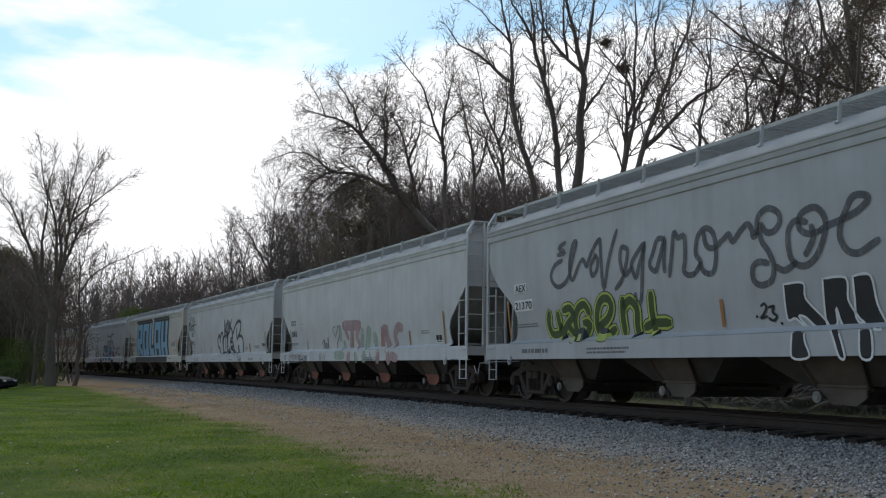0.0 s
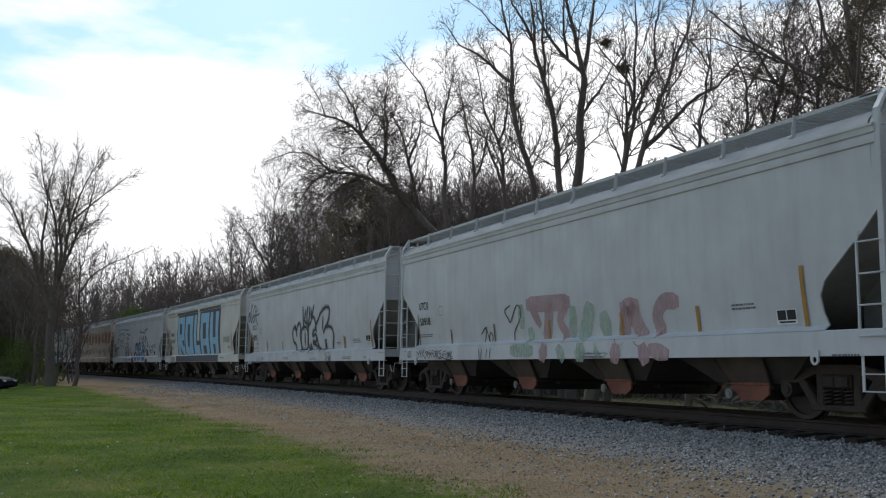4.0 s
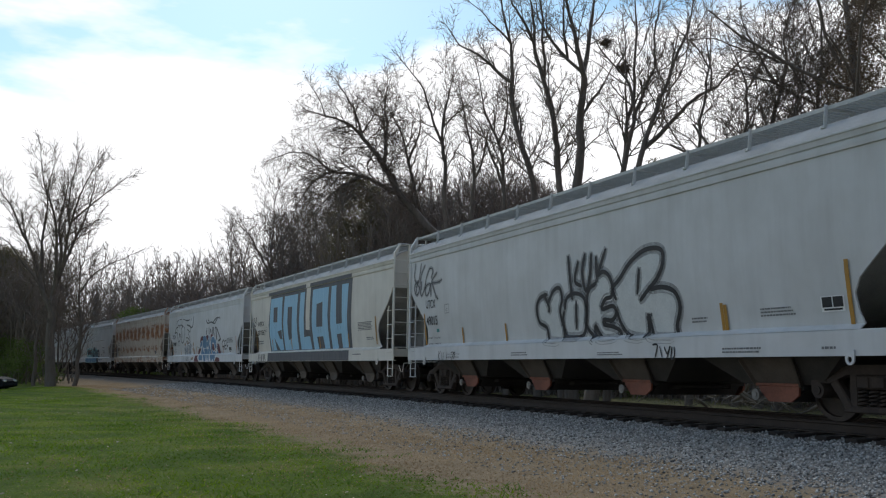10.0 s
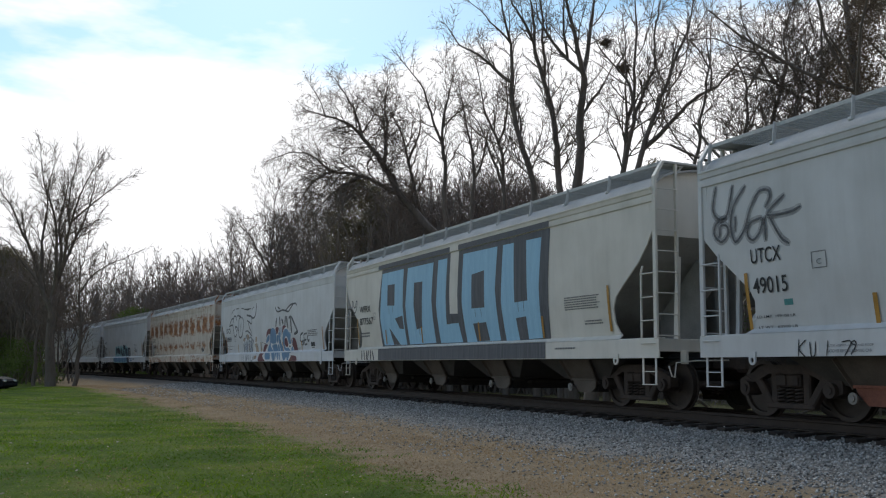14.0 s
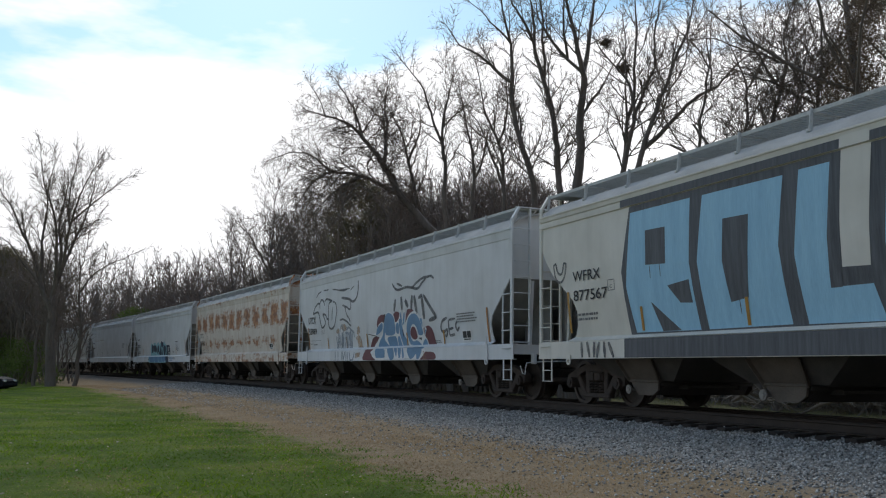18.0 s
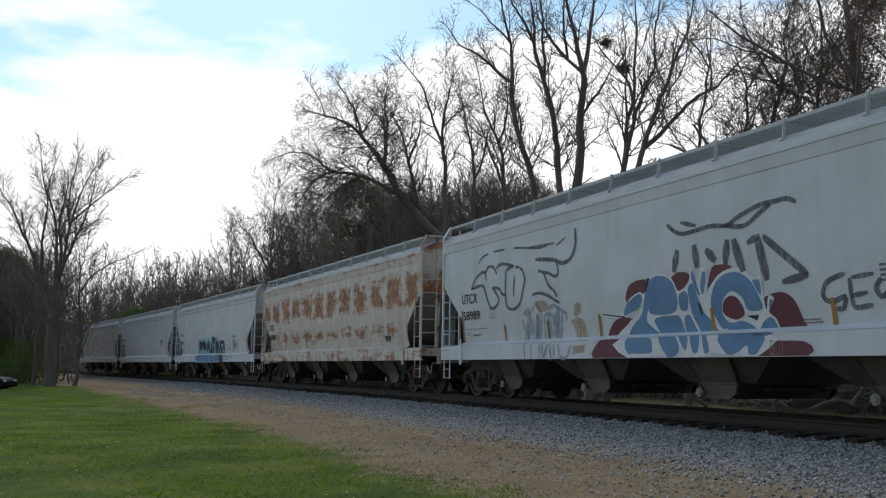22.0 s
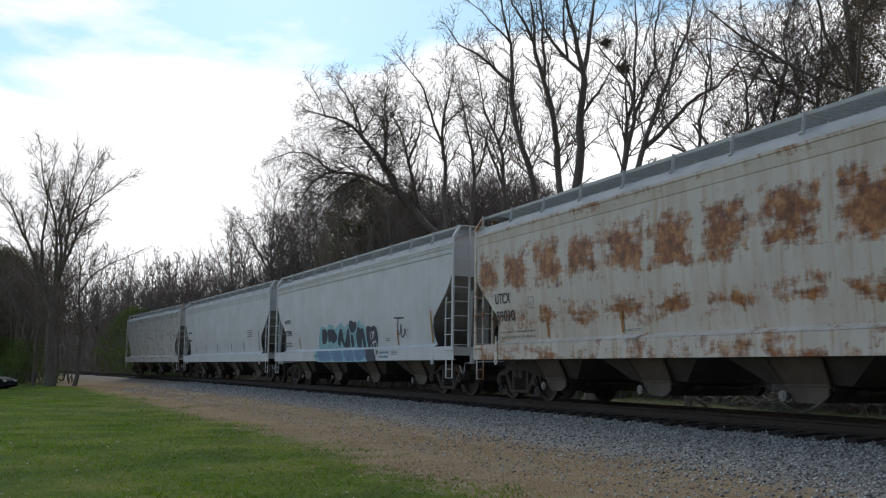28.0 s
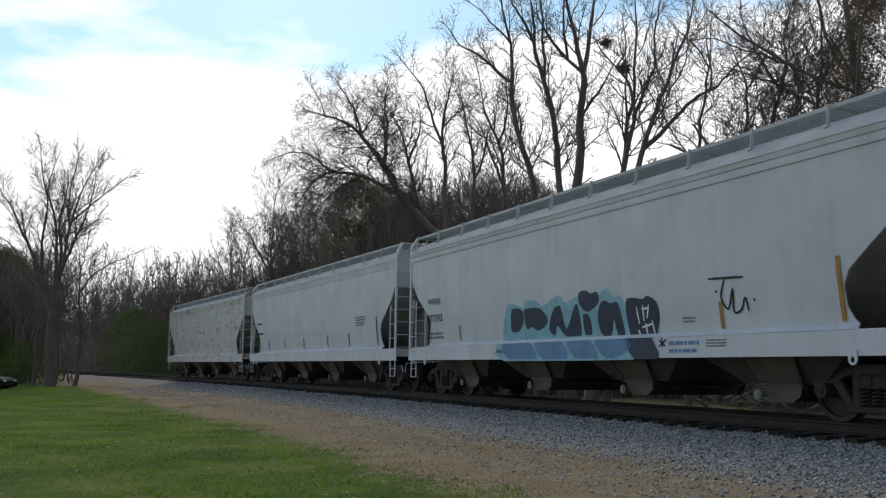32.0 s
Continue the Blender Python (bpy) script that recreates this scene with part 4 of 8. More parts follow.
def fill(g, layer, *pts):
    """A filled outline, cut into level bands so that it follows the side's curve."""
    if isinstance(g, list):
        g.append(Geo())
        g = g[-1]
    n = len(pts)
    zs = sorted({round(p[1], 3) for p in pts})
    lo, hi = zs[0], zs[-1]
    zs = sorted(set(zs) | {round(lo + (hi - lo) * k / 40, 3) for k in range(41)} | ({1.301} if lo < 1.3 < hi else set()))

    def cross(z):
        out = []
        for (ax, az), (bx, bz) in zip(pts, pts[1:] + pts[:1]):
            if (az > z) != (bz > z):
                out.append((ax + (bx - ax) * (z - az) / (bz - az), ax, az, bx, bz))
        return sorted(out)

    for a, b in zip(zs, zs[1:]):
        if b - a < 1e-4:
            continue
        hits = cross((a + b) / 2)
        for l, r in zip(hits[::2], hits[1::2]):
            at = lambda h, z: h[1] + (h[3] - h[1]) * (z - h[2]) / (h[4] - h[2])
            k = len(g.v)
            g.v += [skin(at(l, a), a, layer), skin(at(r, a), a, layer), skin(at(r, b), b, layer), skin(at(l, b), b, layer)]
            g.f.append((k, k + 1, k + 2, k + 3))


def blob(g, layer, *pts):
    """A filled outline with its corners eased, kept off the edge between side and sill."""
    p, q = [Vector(a) for a in pts], []
    lo, hi = min(a.y for a in p), max(a.y for a in p)
    for i in range(len(p)):
        a, b, c, d = p[i - 1], p[i], p[(i + 1) % len(p)], p[(i + 2) % len(p)]
        for k in range(3):
            t = k / 3
            v = 0.5 * (2 * b + (c - a) * t + (2 * a - 5 * b + 4 * c - d) * t * t + (3 * b - a - 3 * c + d) * t ** 3)
            q.append((v.x, min(max(v.y, lo), hi)))
    fill(g, layer, *q)


def plate(car, x0, z0, x1, z1, mat):
    g = Geo()
    fill(g, 1, (x0, z0), (x1, z0), (x1, z1), (x0, z1))
    part("stencil_panel" if mat is INK_WHITE else "sticker", g, mat, car)


def reflector(car, x, z0, z1, w, mat):
    g = Geo()
    fill(g, 5, (x - w / 2, z0), (x + w / 2, z0), (x + w / 2, z1), (x - w / 2, z1))
    part("reflector_strip", g, mat, car)


def frame_box(car, x0, z0, x1, z1, letter=""):
    g = Geo()
    for a, b in (((x0, z0), (x1, z0)), ((x1, z0), (x1, z1)), ((x1, z1), (x0, z1)), ((x0, z1), (x0, z0))):
        stroke(g, 0.018, 1, a, b)
    part("stencil_box", g, STENCIL_FAINT, car)
    if letter:
        lettering(car, letter, x0 + (x1 - x0) * 0.35, z0 + (z1 - z0) * 0.2, (x1 - x0) * 0.35, (z1 - z0) * 0.35, STENCIL_FAINT)


def placard(car, x0, z0, x1, z1):
    """A white sheet with two black panels and a line below."""
    g = Geo()
    fill(g, 1, (x0, z0), (x1, z0), (x1, z1), (x0, z1))
    p = part("inspection_placard", g, INK_WHITE, car)
    g = Geo()
    w, h = x1 - x0, z1 - z0
    for a, b in ((0.06, 0.48), (0.53, 0.95)):
        fill(g, 2, (x0 + w * a, z0 + h * 0.28), (x0 + w * b, z0 + h * 0.28), (x0 + w * b, z0 + h * 0.94), (x0 + w * a, z0 + h * 0.94))
    fill(g, 2, (x0 + w * 0.12, z0 + h * 0.08), (x0 + w * 0.9, z0 + h * 0.08), (x0 + w * 0.9, z0 + h * 0.2), (x0 + w * 0.12, z0 + h * 0.2))
    part("black_panel", g, STENCIL, p)


def text_bars(car, x0, z0, x1, z1, rows, mat):
    """Stencilled lines too small to read."""
    rng = random.Random(int(abs(x0 * 100)) + rows)
    g = Geo()
    pitch = (z1 - z0) / rows
    for r in range(rows):
        z = z1 - pitch * (r + 0.5)
        h = min(pitch * 0.5, 0.09) / 2
        x, end = x0, x1 - rng.uniform(0, 0.15) * (x1 - x0)
        while x < end:
            w = min(rng.uniform(0.6, 2.2) * h * 3, end - x)
            if w > 0.015:
                fill(g, 1, (x, z - h), (x + w, z - h), (x + w, z + h), (x, z + h))
            x += w + h * 0.9
    tagged(part("stencil", g, mat, car), kind="stuff")


def lettering(car, body, x, z, width, height, mat):
    """Readable stencil letters laid on the side, fitted to a width and height."""
    cu = bpy.data.curves.new("stencil", "FONT")
    cu.body = body
    cu.offset = 0.008
    tmp = bpy.data.objects.new("stencil", cu)
    scene.collection.objects.link(tmp)
    bpy.context.view_layer.update()
    me = bpy.data.meshes.new_from_object(tmp.evaluated_get(bpy.context.evaluated_depsgraph_get()))
    bpy.data.objects.remove(tmp)
    co = [v.co.copy() for v in me.vertices]
    ax, bx = min(c.x for c in co), max(c.x for c in co)
    az, bz = min(c.y for c in co), max(c.y for c in co)
    for v, c in zip(me.vertices, co):
        v.co = skin(x + (c.x - ax) / (bx - ax) * width, z + (c.y - az) / (bz - az) * height, 4)
    me.materials.clear()
    part("stencil_letters", me, mat, car)


# looping grey script, olive letters and black block letters on the first car
g = []
stroke(g, 0.105, 2, (-4.92, 3.36), (-5.19, 3.27), (-4.94, 3.15), (-5.24, 3.13))
stroke(g, 0.105, 2, (-5.06, 3), (-5.37, 2.92), (-5.54, 2.7), (-5.39, 2.5), (-5.14, 2.46), (-4.81, 2.63), (-4.62, 3.03), (-4.48, 3.3), (-4.61, 3.3), (-4.75, 2.98), (-4.76, 2.69), (-4.64, 2.56), (-4.41, 2.83), (-4.25, 2.93), (-4.11, 2.77))
stroke(g, 0.105, 2, (-4.11, 2.77), (-3.94, 3.01), (-3.72, 3.22), (-3.6, 3.27))
stroke(g, 0.105, 2, (-3.78, 2.94), (-3.95, 2.79), (-3.92, 2.58), (-3.75, 2.66), (-3.7, 2.88), (-3.81, 2.98))
stroke(g, 0.105, 2, (-3.6, 3.27), (-3.58, 2.86), (-3.52, 2.28), (-3.31, 2.84), (-3.02, 3.37))
stroke(g, 0.105, 2, (-3.12, 2.25), (-2.84, 2.47), (-2.68, 2.88), (-2.73, 2.99), (-2.88, 3.01), (-2.93, 2.8), (-2.87, 2.58), (-2.76, 2.49), (-2.57, 2.6))
stroke(g, 0.105, 2, (-2.57, 2.6), (-2.51, 2.75), (-2.14, 3.01), (-2.32, 2.63), (-2.45, 2.41), (-2.57, 2.65))
stroke(g, 0.105, 2, (-2.14, 3.01), (-2.23, 2.52), (-2.32, 2.01), (-2.48, 1.92), (-2.48, 2.12))
stroke(g, 0.105, 2, (-1.56, 3.02), (-1.75, 3.03), (-1.9, 2.79), (-2, 2.6), (-1.84, 2.48), (-1.71, 2.67), (-1.54, 3.02), (-1.58, 2.66), (-1.57, 2.44))
stroke(g, 0.105, 2, (-1.45, 2.35), (-1.35, 2.73), (-1.27, 3.1), (-1.16, 2.99), (-0.99, 2.99), (-0.99, 2.6), (-1.04, 2.41), (-0.91, 2.32), (-0.75, 2.34))
stroke(g, 0.105, 2, (-0.75, 2.34), (-0.58, 2.51), (-0.7, 2.66), (-0.64, 2.94), (-0.43, 3.06), (-0.24, 2.94), (-0.19, 2.61), (-0.29, 2.32), (-0.51, 2.34), (-0.61, 2.51))
stroke(g, 0.105, 2, (-0.49, 3.02), (-0.43, 2.78), (-0.25, 2.71), (-0.01, 2.82), (0.13, 2.89), (0.21, 2.76), (0.39, 2.9), (0.56, 2.99), (0.66, 2.89), (0.68, 2.78), (0.77, 2.81))
stroke(g, 0.105, 2, (0.77, 2.81), (0.78, 2.99), (0.85, 3.11), (1.03, 3.17), (1.23, 3.07), (1.25, 2.92), (1.13, 2.81), (0.97, 2.81), (0.84, 2.95), (0.85, 2.71), (0.99, 2.52), (1.08, 2.3), (1.02, 2.09), (0.81, 2.02), (0.64, 2.1), (0.63, 2.3), (0.77, 2.38), (0.97, 2.34))
stroke(g, 0.105, 2, (1.12, 2.28), (1.3, 2.2), (1.54, 2.3))
stroke(g, 0.105, 2, (1.78, 2.85), (1.56, 2.9), (1.42, 2.77), (1.41, 2.48), (1.49, 2.3), (1.7, 2.23), (1.92, 2.34), (2.09, 2.6), (2.13, 2.84), (2, 3.02), (1.82, 3.04), (1.65, 2.95), (1.64, 2.78), (1.8, 2.68), (2.01, 2.69))
stroke(g, 0.105, 2, (2.01, 2.69), (2.17, 2.75), (2.38, 2.79), (2.68, 2.87), (2.88, 3), (2.81, 3.08), (2.62, 3.08), (2.49, 2.9), (2.39, 2.72), (2.38, 2.53), (2.49, 2.36), (2.67, 2.31), (2.87, 2.39), (3.01, 2.45))
stroke(g, 0.105, 2, (1.86, 2.79), (1.9, 2.63), (1.77, 2.44), (1.72, 2.39))
painted(CARS[0][0], g, INK_SMOKE, "looping dark grey marker script")
g = []
stroke(g, 0.29, 1, (-5.7, 1.92), (-5.75, 1.68), (-5.63, 1.47), (-5.33, 1.48), (-5.22, 1.66))
stroke(g, 0.29, 1, (-5.35, 1.9), (-5.28, 1.6), (-5.14, 1.38))
stroke(g, 0.29, 1, (-5.11, 1.95), (-4.84, 1.98), (-4.74, 1.81), (-4.99, 1.65), (-5.17, 1.48))
stroke(g, 0.29, 1, (-4.99, 1.65), (-4.77, 1.47), (-4.66, 1.35))
stroke(g, 0.29, 1, (-4.12, 1.84), (-4.27, 2.02), (-4.54, 1.94), (-4.67, 1.69), (-4.6, 1.46), (-4.31, 1.43), (-4.12, 1.62), (-4.34, 1.66))
stroke(g, 0.29, 1, (-3.88, 1.53), (-3.48, 1.7), (-3.31, 1.91), (-3.41, 2.08), (-3.65, 2.07), (-3.83, 1.83), (-3.84, 1.49), (-3.55, 1.39), (-3.24, 1.5))
stroke(g, 0.29, 1, (-2.91, 2.05), (-2.95, 1.73), (-2.94, 1.41))
stroke(g, 0.29, 1, (-2.92, 1.89), (-2.68, 2.01), (-2.49, 1.83), (-2.52, 1.55), (-2.5, 1.38))
stroke(g, 0.29, 1, (-2.02, 2.09), (-2.03, 1.74), (-1.97, 1.36))
stroke(g, 0.29, 1, (-2.29, 1.49), (-1.98, 1.56), (-1.55, 1.55))
painted(CARS[0][0], g, INK_BLACK, "black outer outline")
g = []
stroke(g, 0.25, 2, (-5.7, 1.92), (-5.75, 1.68), (-5.63, 1.47), (-5.33, 1.48), (-5.22, 1.66))
stroke(g, 0.25, 2, (-5.35, 1.9), (-5.28, 1.6), (-5.14, 1.38))
stroke(g, 0.25, 2, (-5.11, 1.95), (-4.84, 1.98), (-4.74, 1.81), (-4.99, 1.65), (-5.17, 1.48))
stroke(g, 0.25, 2, (-4.99, 1.65), (-4.77, 1.47), (-4.66, 1.35))
stroke(g, 0.25, 2, (-4.12, 1.84), (-4.27, 2.02), (-4.54, 1.94), (-4.67, 1.69), (-4.6, 1.46), (-4.31, 1.43), (-4.12, 1.62), (-4.34, 1.66))
stroke(g, 0.25, 2, (-3.88, 1.53), (-3.48, 1.7), (-3.31, 1.91), (-3.41, 2.08), (-3.65, 2.07), (-3.83, 1.83), (-3.84, 1.49), (-3.55, 1.39), (-3.24, 1.5))
stroke(g, 0.25, 2, (-2.91, 2.05), (-2.95, 1.73), (-2.94, 1.41))
stroke(g, 0.25, 2, (-2.92, 1.89), (-2.68, 2.01), (-2.49, 1.83), (-2.52, 1.55), (-2.5, 1.38))
stroke(g, 0.25, 2, (-2.02, 2.09), (-2.03, 1.74), (-1.97, 1.36))
stroke(g, 0.25, 2, (-2.29, 1.49), (-1.98, 1.56), (-1.55, 1.55))
painted(CARS[0][0], g, INK_LIME, "pale yellow-green outline")
g = []
stroke(g, 0.155, 3, (-5.7, 1.92), (-5.75, 1.68), (-5.63, 1.47), (-5.33, 1.48), (-5.22, 1.66))
stroke(g, 0.155, 3, (-5.35, 1.9), (-5.28, 1.6), (-5.14, 1.38))
stroke(g, 0.155, 3, (-5.11, 1.95), (-4.84, 1.98), (-4.74, 1.81), (-4.99, 1.65), (-5.17, 1.48))
stroke(g, 0.155, 3, (-4.99, 1.65), (-4.77, 1.47), (-4.66, 1.35))
stroke(g, 0.155, 3, (-4.12, 1.84), (-4.27, 2.02), (-4.54, 1.94), (-4.67, 1.69), (-4.6, 1.46), (-4.31, 1.43), (-4.12, 1.62), (-4.34, 1.66))
stroke(g, 0.155, 3, (-3.88, 1.53), (-3.48, 1.7), (-3.31, 1.91), (-3.41, 2.08), (-3.65, 2.07), (-3.83, 1.83), (-3.84, 1.49), (-3.55, 1.39), (-3.24, 1.5))
stroke(g, 0.155, 3, (-2.91, 2.05), (-2.95, 1.73), (-2.94, 1.41))
stroke(g, 0.155, 3, (-2.92, 1.89), (-2.68, 2.01), (-2.49, 1.83), (-2.52, 1.55), (-2.5, 1.38))
stroke(g, 0.155, 3, (-2.02, 2.09), (-2.03, 1.74), (-1.97, 1.36))
stroke(g, 0.155, 3, (-2.29, 1.49), (-1.98, 1.56), (-1.55, 1.55))
painted(CARS[0][0], g, INK_OLIVE, "dark olive letters")
g = []
stroke(g, 0.045, 2, (0.6, 1.56), (0.62, 1.55))
stroke(g, 0.045, 2, (0.72, 1.71), (0.8, 1.74), (0.83, 1.67), (0.73, 1.56), (0.69, 1.53), (0.83, 1.55))
stroke(g, 0.045, 2, (0.88, 1.68), (0.99, 1.69), (0.95, 1.61), (1.03, 1.54), (0.95, 1.48), (0.86, 1.52))
stroke(g, 0.045, 2, (1.1, 1.44), (1.13, 1.42))
painted(CARS[0][0], g, INK_BLACK, "small black painted numerals")
g = []
fill(g, 2, (1.24, 2), (1.63, 1.99), (1.65, 1.76), (1.97, 1.44), (1.98, 1.36), (1.79, 1.35), (1.6, 1.5), (1.47, 1.52), (1.6, 1.37), (1.65, 1.29), (1.41, 1.49), (1.24, 1.49))
fill(g, 2, (1.45, 1.28), (1.66, 1.34), (1.69, 1.15), (1.76, 0.93), (1.43, 0.93))
fill(g, 2, (2, 2.02), (2.41, 2), (2.41, 1.7), (2.54, 1.46), (2.62, 1.36), (2.28, 1.33), (2.18, 1.61), (2.16, 1.38), (1.98, 1.38), (1.98, 1.74))
fill(g, 2, (2.17, 1.29), (2.28, 1.32), (2.4, 0.93), (2.3, 0.93), (2.21, 1.18))
fill(g, 2, (2.53, 2.01), (2.82, 2), (2.88, 1.61), (2.99, 1.34), (2.98, 1.27), (2.53, 1.4), (2.52, 1.7))
fill(g, 2, (2.66, 1.28), (2.84, 1.29), (2.85, 0.92), (2.66, 0.93))
painted(CARS[0][0], g, INK_BLACK, "black block letters")
g = []
stroke(g, 0.035, 3, (1.24, 2), (1.63, 1.99), (1.65, 1.76), (1.97, 1.44), (1.98, 1.36), (1.79, 1.35), (1.6, 1.5), (1.47, 1.52), (1.6, 1.37), (1.65, 1.29), (1.41, 1.49), (1.24, 1.49), (1.24, 2))
stroke(g, 0.035, 3, (1.45, 1.28), (1.66, 1.34), (1.69, 1.15), (1.76, 0.93), (1.43, 0.93), (1.45, 1.28))
stroke(g, 0.035, 3, (2, 2.02), (2.41, 2), (2.41, 1.7), (2.54, 1.46), (2.62, 1.36), (2.28, 1.33), (2.18, 1.61), (2.16, 1.38), (1.98, 1.38), (1.98, 1.74), (2, 2.02))
stroke(g, 0.035, 3, (2.17, 1.29), (2.28, 1.32), (2.4, 0.93), (2.3, 0.93), (2.21, 1.18), (2.17, 1.29))
stroke(g, 0.035, 3, (2.53, 2.01), (2.82, 2), (2.88, 1.61), (2.99, 1.34), (2.98, 1.27), (2.53, 1.4), (2.52, 1.7), (2.53, 2.01))
stroke(g, 0.035, 3, (2.66, 1.28), (2.84, 1.29), (2.85, 0.92), (2.66, 0.93), (2.66, 1.28))
painted(CARS[0][0], g, INK_WHITE, "white outline")
reflector(CARS[0][0], -0.16, 1.42, 1.87, 0.075, STRIP_ORANGE)
reflector(CARS[0][0], -7.57, 1.44, 2.3, 0.075, STRIP_ORANGE)
plate(CARS[0][0], -7.24, 2.44, -6.66, 2.65, INK_WHITE)
plate(CARS[0][0], -7.26, 2.02, -6.41, 2.28, INK_WHITE)
lettering(CARS[0][0], "AEX", -7.19, 2.46, 0.5, 0.16, STENCIL)
lettering(CARS[0][0], "21370", -7.23, 2.06, 0.79, 0.17, STENCIL)
text_bars(CARS[0][0], -7.26, 1.64, -6.1, 1.75, 2, STENCIL_FAINT)
text_bars(CARS[0][0], -4.1, 1.02, -2.6, 1.17, 2, STENCIL_FAINT)
text_bars(CARS[0][0], -6.82, 1.02, -5.58, 1.22, 1, STENCIL_FAINT)
# faded pink and green letters on the second car
g = []
stroke(g, 0.035, 2, (-1.81, 2.18), (-2.1, 2.07), (-1.95, 1.88), (-1.86, 1.8), (-1.61, 2.07), (-1.48, 2.17), (-1.34, 2.08), (-1.39, 1.85), (-1.71, 1.55), (-1.71, 1.29))
stroke(g, 0.035, 2, (-3.43, 1.56), (-3.13, 1.72), (-3.27, 1.33))
stroke(g, 0.035, 2, (-3.1, 1.66), (-3.01, 1.33))
stroke(g, 0.035, 2, (-2.92, 1.6), (-3.03, 1.44), (-2.91, 1.35), (-2.82, 1.49), (-2.92, 1.6))
stroke(g, 0.035, 2, (-3.35, 1.2), (-3.3, 0.91))
stroke(g, 0.035, 2, (-3.19, 1.19), (-3.23, 0.94))
stroke(g, 0.035, 2, (-2.91, 1.19), (-2.95, 0.97))
stroke(g, 0.035, 2, (-2.71, 1.21), (-2.77, 0.97))
painted(CARS[1][0], g, INK_BLACK, "thin black doodles")
g = []
stroke(g, 0.36, 2, (-0.97, 2.15), (0.71, 2.11))
stroke(g, 0.36, 2, (-0.05, 2.06), (-0.16, 1.64), (-0.27, 1.37))
stroke(g, 0.36, 2, (-0.18, 1.18), (-0.25, 0.97))
stroke(g, 0.36, 2, (2.64, 1.87), (3.06, 1.9))
stroke(g, 0.36, 2, (2.76, 1.82), (2.62, 1.43), (2.64, 1.28))
stroke(g, 0.36, 2, (2.5, 1.12), (2.47, 0.93))
stroke(g, 0.36, 2, (2.9, 1.85), (3.09, 1.49), (3.28, 1.26))
stroke(g, 0.36, 2, (3.34, 1.11), (3.42, 0.91))
stroke(g, 0.25, 2, (-0.85, 2.11), (-0.52, 1.7))
stroke(g, 0.25, 2, (0.63, 2.05), (0.33, 1.75), (0.55, 1.47), (0.5, 1.35))
stroke(g, 0.3, 2, (4.23, 1.91), (3.89, 1.92), (3.67, 1.69), (3.76, 1.39))
stroke(g, 0.3, 2, (3.58, 1.09), (4.03, 1))
painted(CARS[1][0], g, INK_PINK, "faded salmon pink letters")
g = []
stroke(g, 0.42, 2, (1.52, 1.95), (1.33, 1.57), (1.16, 1.33))
stroke(g, 0.42, 2, (1.26, 1.15), (1.25, 0.98))
stroke(g, 0.42, 2, (1.98, 1.75), (2.04, 1.45))
stroke(g, 0.42, 2, (1.86, 1.14), (2.15, 1.15))
stroke(g, 0.3, 2, (0.88, 1.95), (0.81, 1.41))
stroke(g, 0.3, 2, (-1.31, 2.1), (-1.32, 1.69))
stroke(g, 0.3, 2, (-1.64, 1.14), (-0.73, 1.12))
stroke(g, 0.3, 2, (0.42, 1.15), (0.59, 0.96))
stroke(g, 0.3, 2, (-0.95, 1.57), (-0.91, 1.37))
painted(CARS[1][0], g, INK_GREEN, "faded green letters")
reflector(CARS[1][0], 7.14, 1.34, 2.25, 0.075, STRIP_YELLOW)
reflector(CARS[1][0], 4.77, 1.34, 1.8, 0.075, STRIP_YELLOW)
reflector(CARS[1][0], -0.14, 1.35, 1.78, 0.075, STRIP_YELLOW)
reflector(CARS[1][0], 2.56, 1.33, 1.8, 0.075, STRIP_YELLOW)
reflector(CARS[1][0], -2.7, 1.34, 1.79, 0.06, STRIP_BROWN)
reflector(CARS[1][0], -5.2, 1.33, 1.74, 0.05, STRIP_BROWN)
reflector(CARS[1][0], -7.38, 1.37, 2.23, 0.05, STRIP_BROWN)
lettering(CARS[1][0], "UTCX", -7.27, 2.35, 0.63, 0.21, STENCIL)
lettering(CARS[1][0], "50918", -7.26, 1.91, 0.72, 0.21, STENCIL)
lettering(CARS[1][0], "CLOSE HOPPER GATES AND ROOF", 1.31, 1.03, 0.89, 0.03, STENCIL_FAINT)
lettering(CARS[1][0], "HATCHES BEFORE MOVING CAR", 1.31, 0.95, 0.83, 0.03, STENCIL_FAINT)
text_bars(CARS[1][0], -7.41, 1.57, -6.33, 1.68, 2, STENCIL_FAINT)
text_bars(CARS[1][0], 7.69, 0.92, 8.19, 0.98, 1, STENCIL_FAINT)
text_bars(CARS[1][0], 5.6, 1.67, 6.17, 1.79, 2, STENCIL_FAINT)
text_bars(CARS[1][0], 1.23, 0.95, 2.15, 1.06, 2, STENCIL_FAINT)
placard(CARS[1][0], 6.55, 1.42, 6.96, 1.64)
frame_box(CARS[1][0], -5.92, 2.15, -5.65, 2.38)
g = []
stroke(g, 0.022, 2, (-7.35, 1.19), (-7.31, 1.1))
stroke(g, 0.022, 2, (-7.27, 1.16), (-7.19, 1.1), (-7.1, 1.23))
stroke(g, 0.022, 2, (-7.19, 1.1), (-7.27, 0.97))
stroke(g, 0.022, 2, (-6.98, 1.21), (-7.07, 1.09), (-6.98, 1.03))
stroke(g, 0.022, 2, (-7.06, 1.14), (-6.98, 1.14))
stroke(g, 0.022, 2, (-6.92, 1.08), (-6.85, 1.23), (-6.79, 1.2), (-6.9, 1.11), (-6.76, 1.02), (-6.67, 0.97))
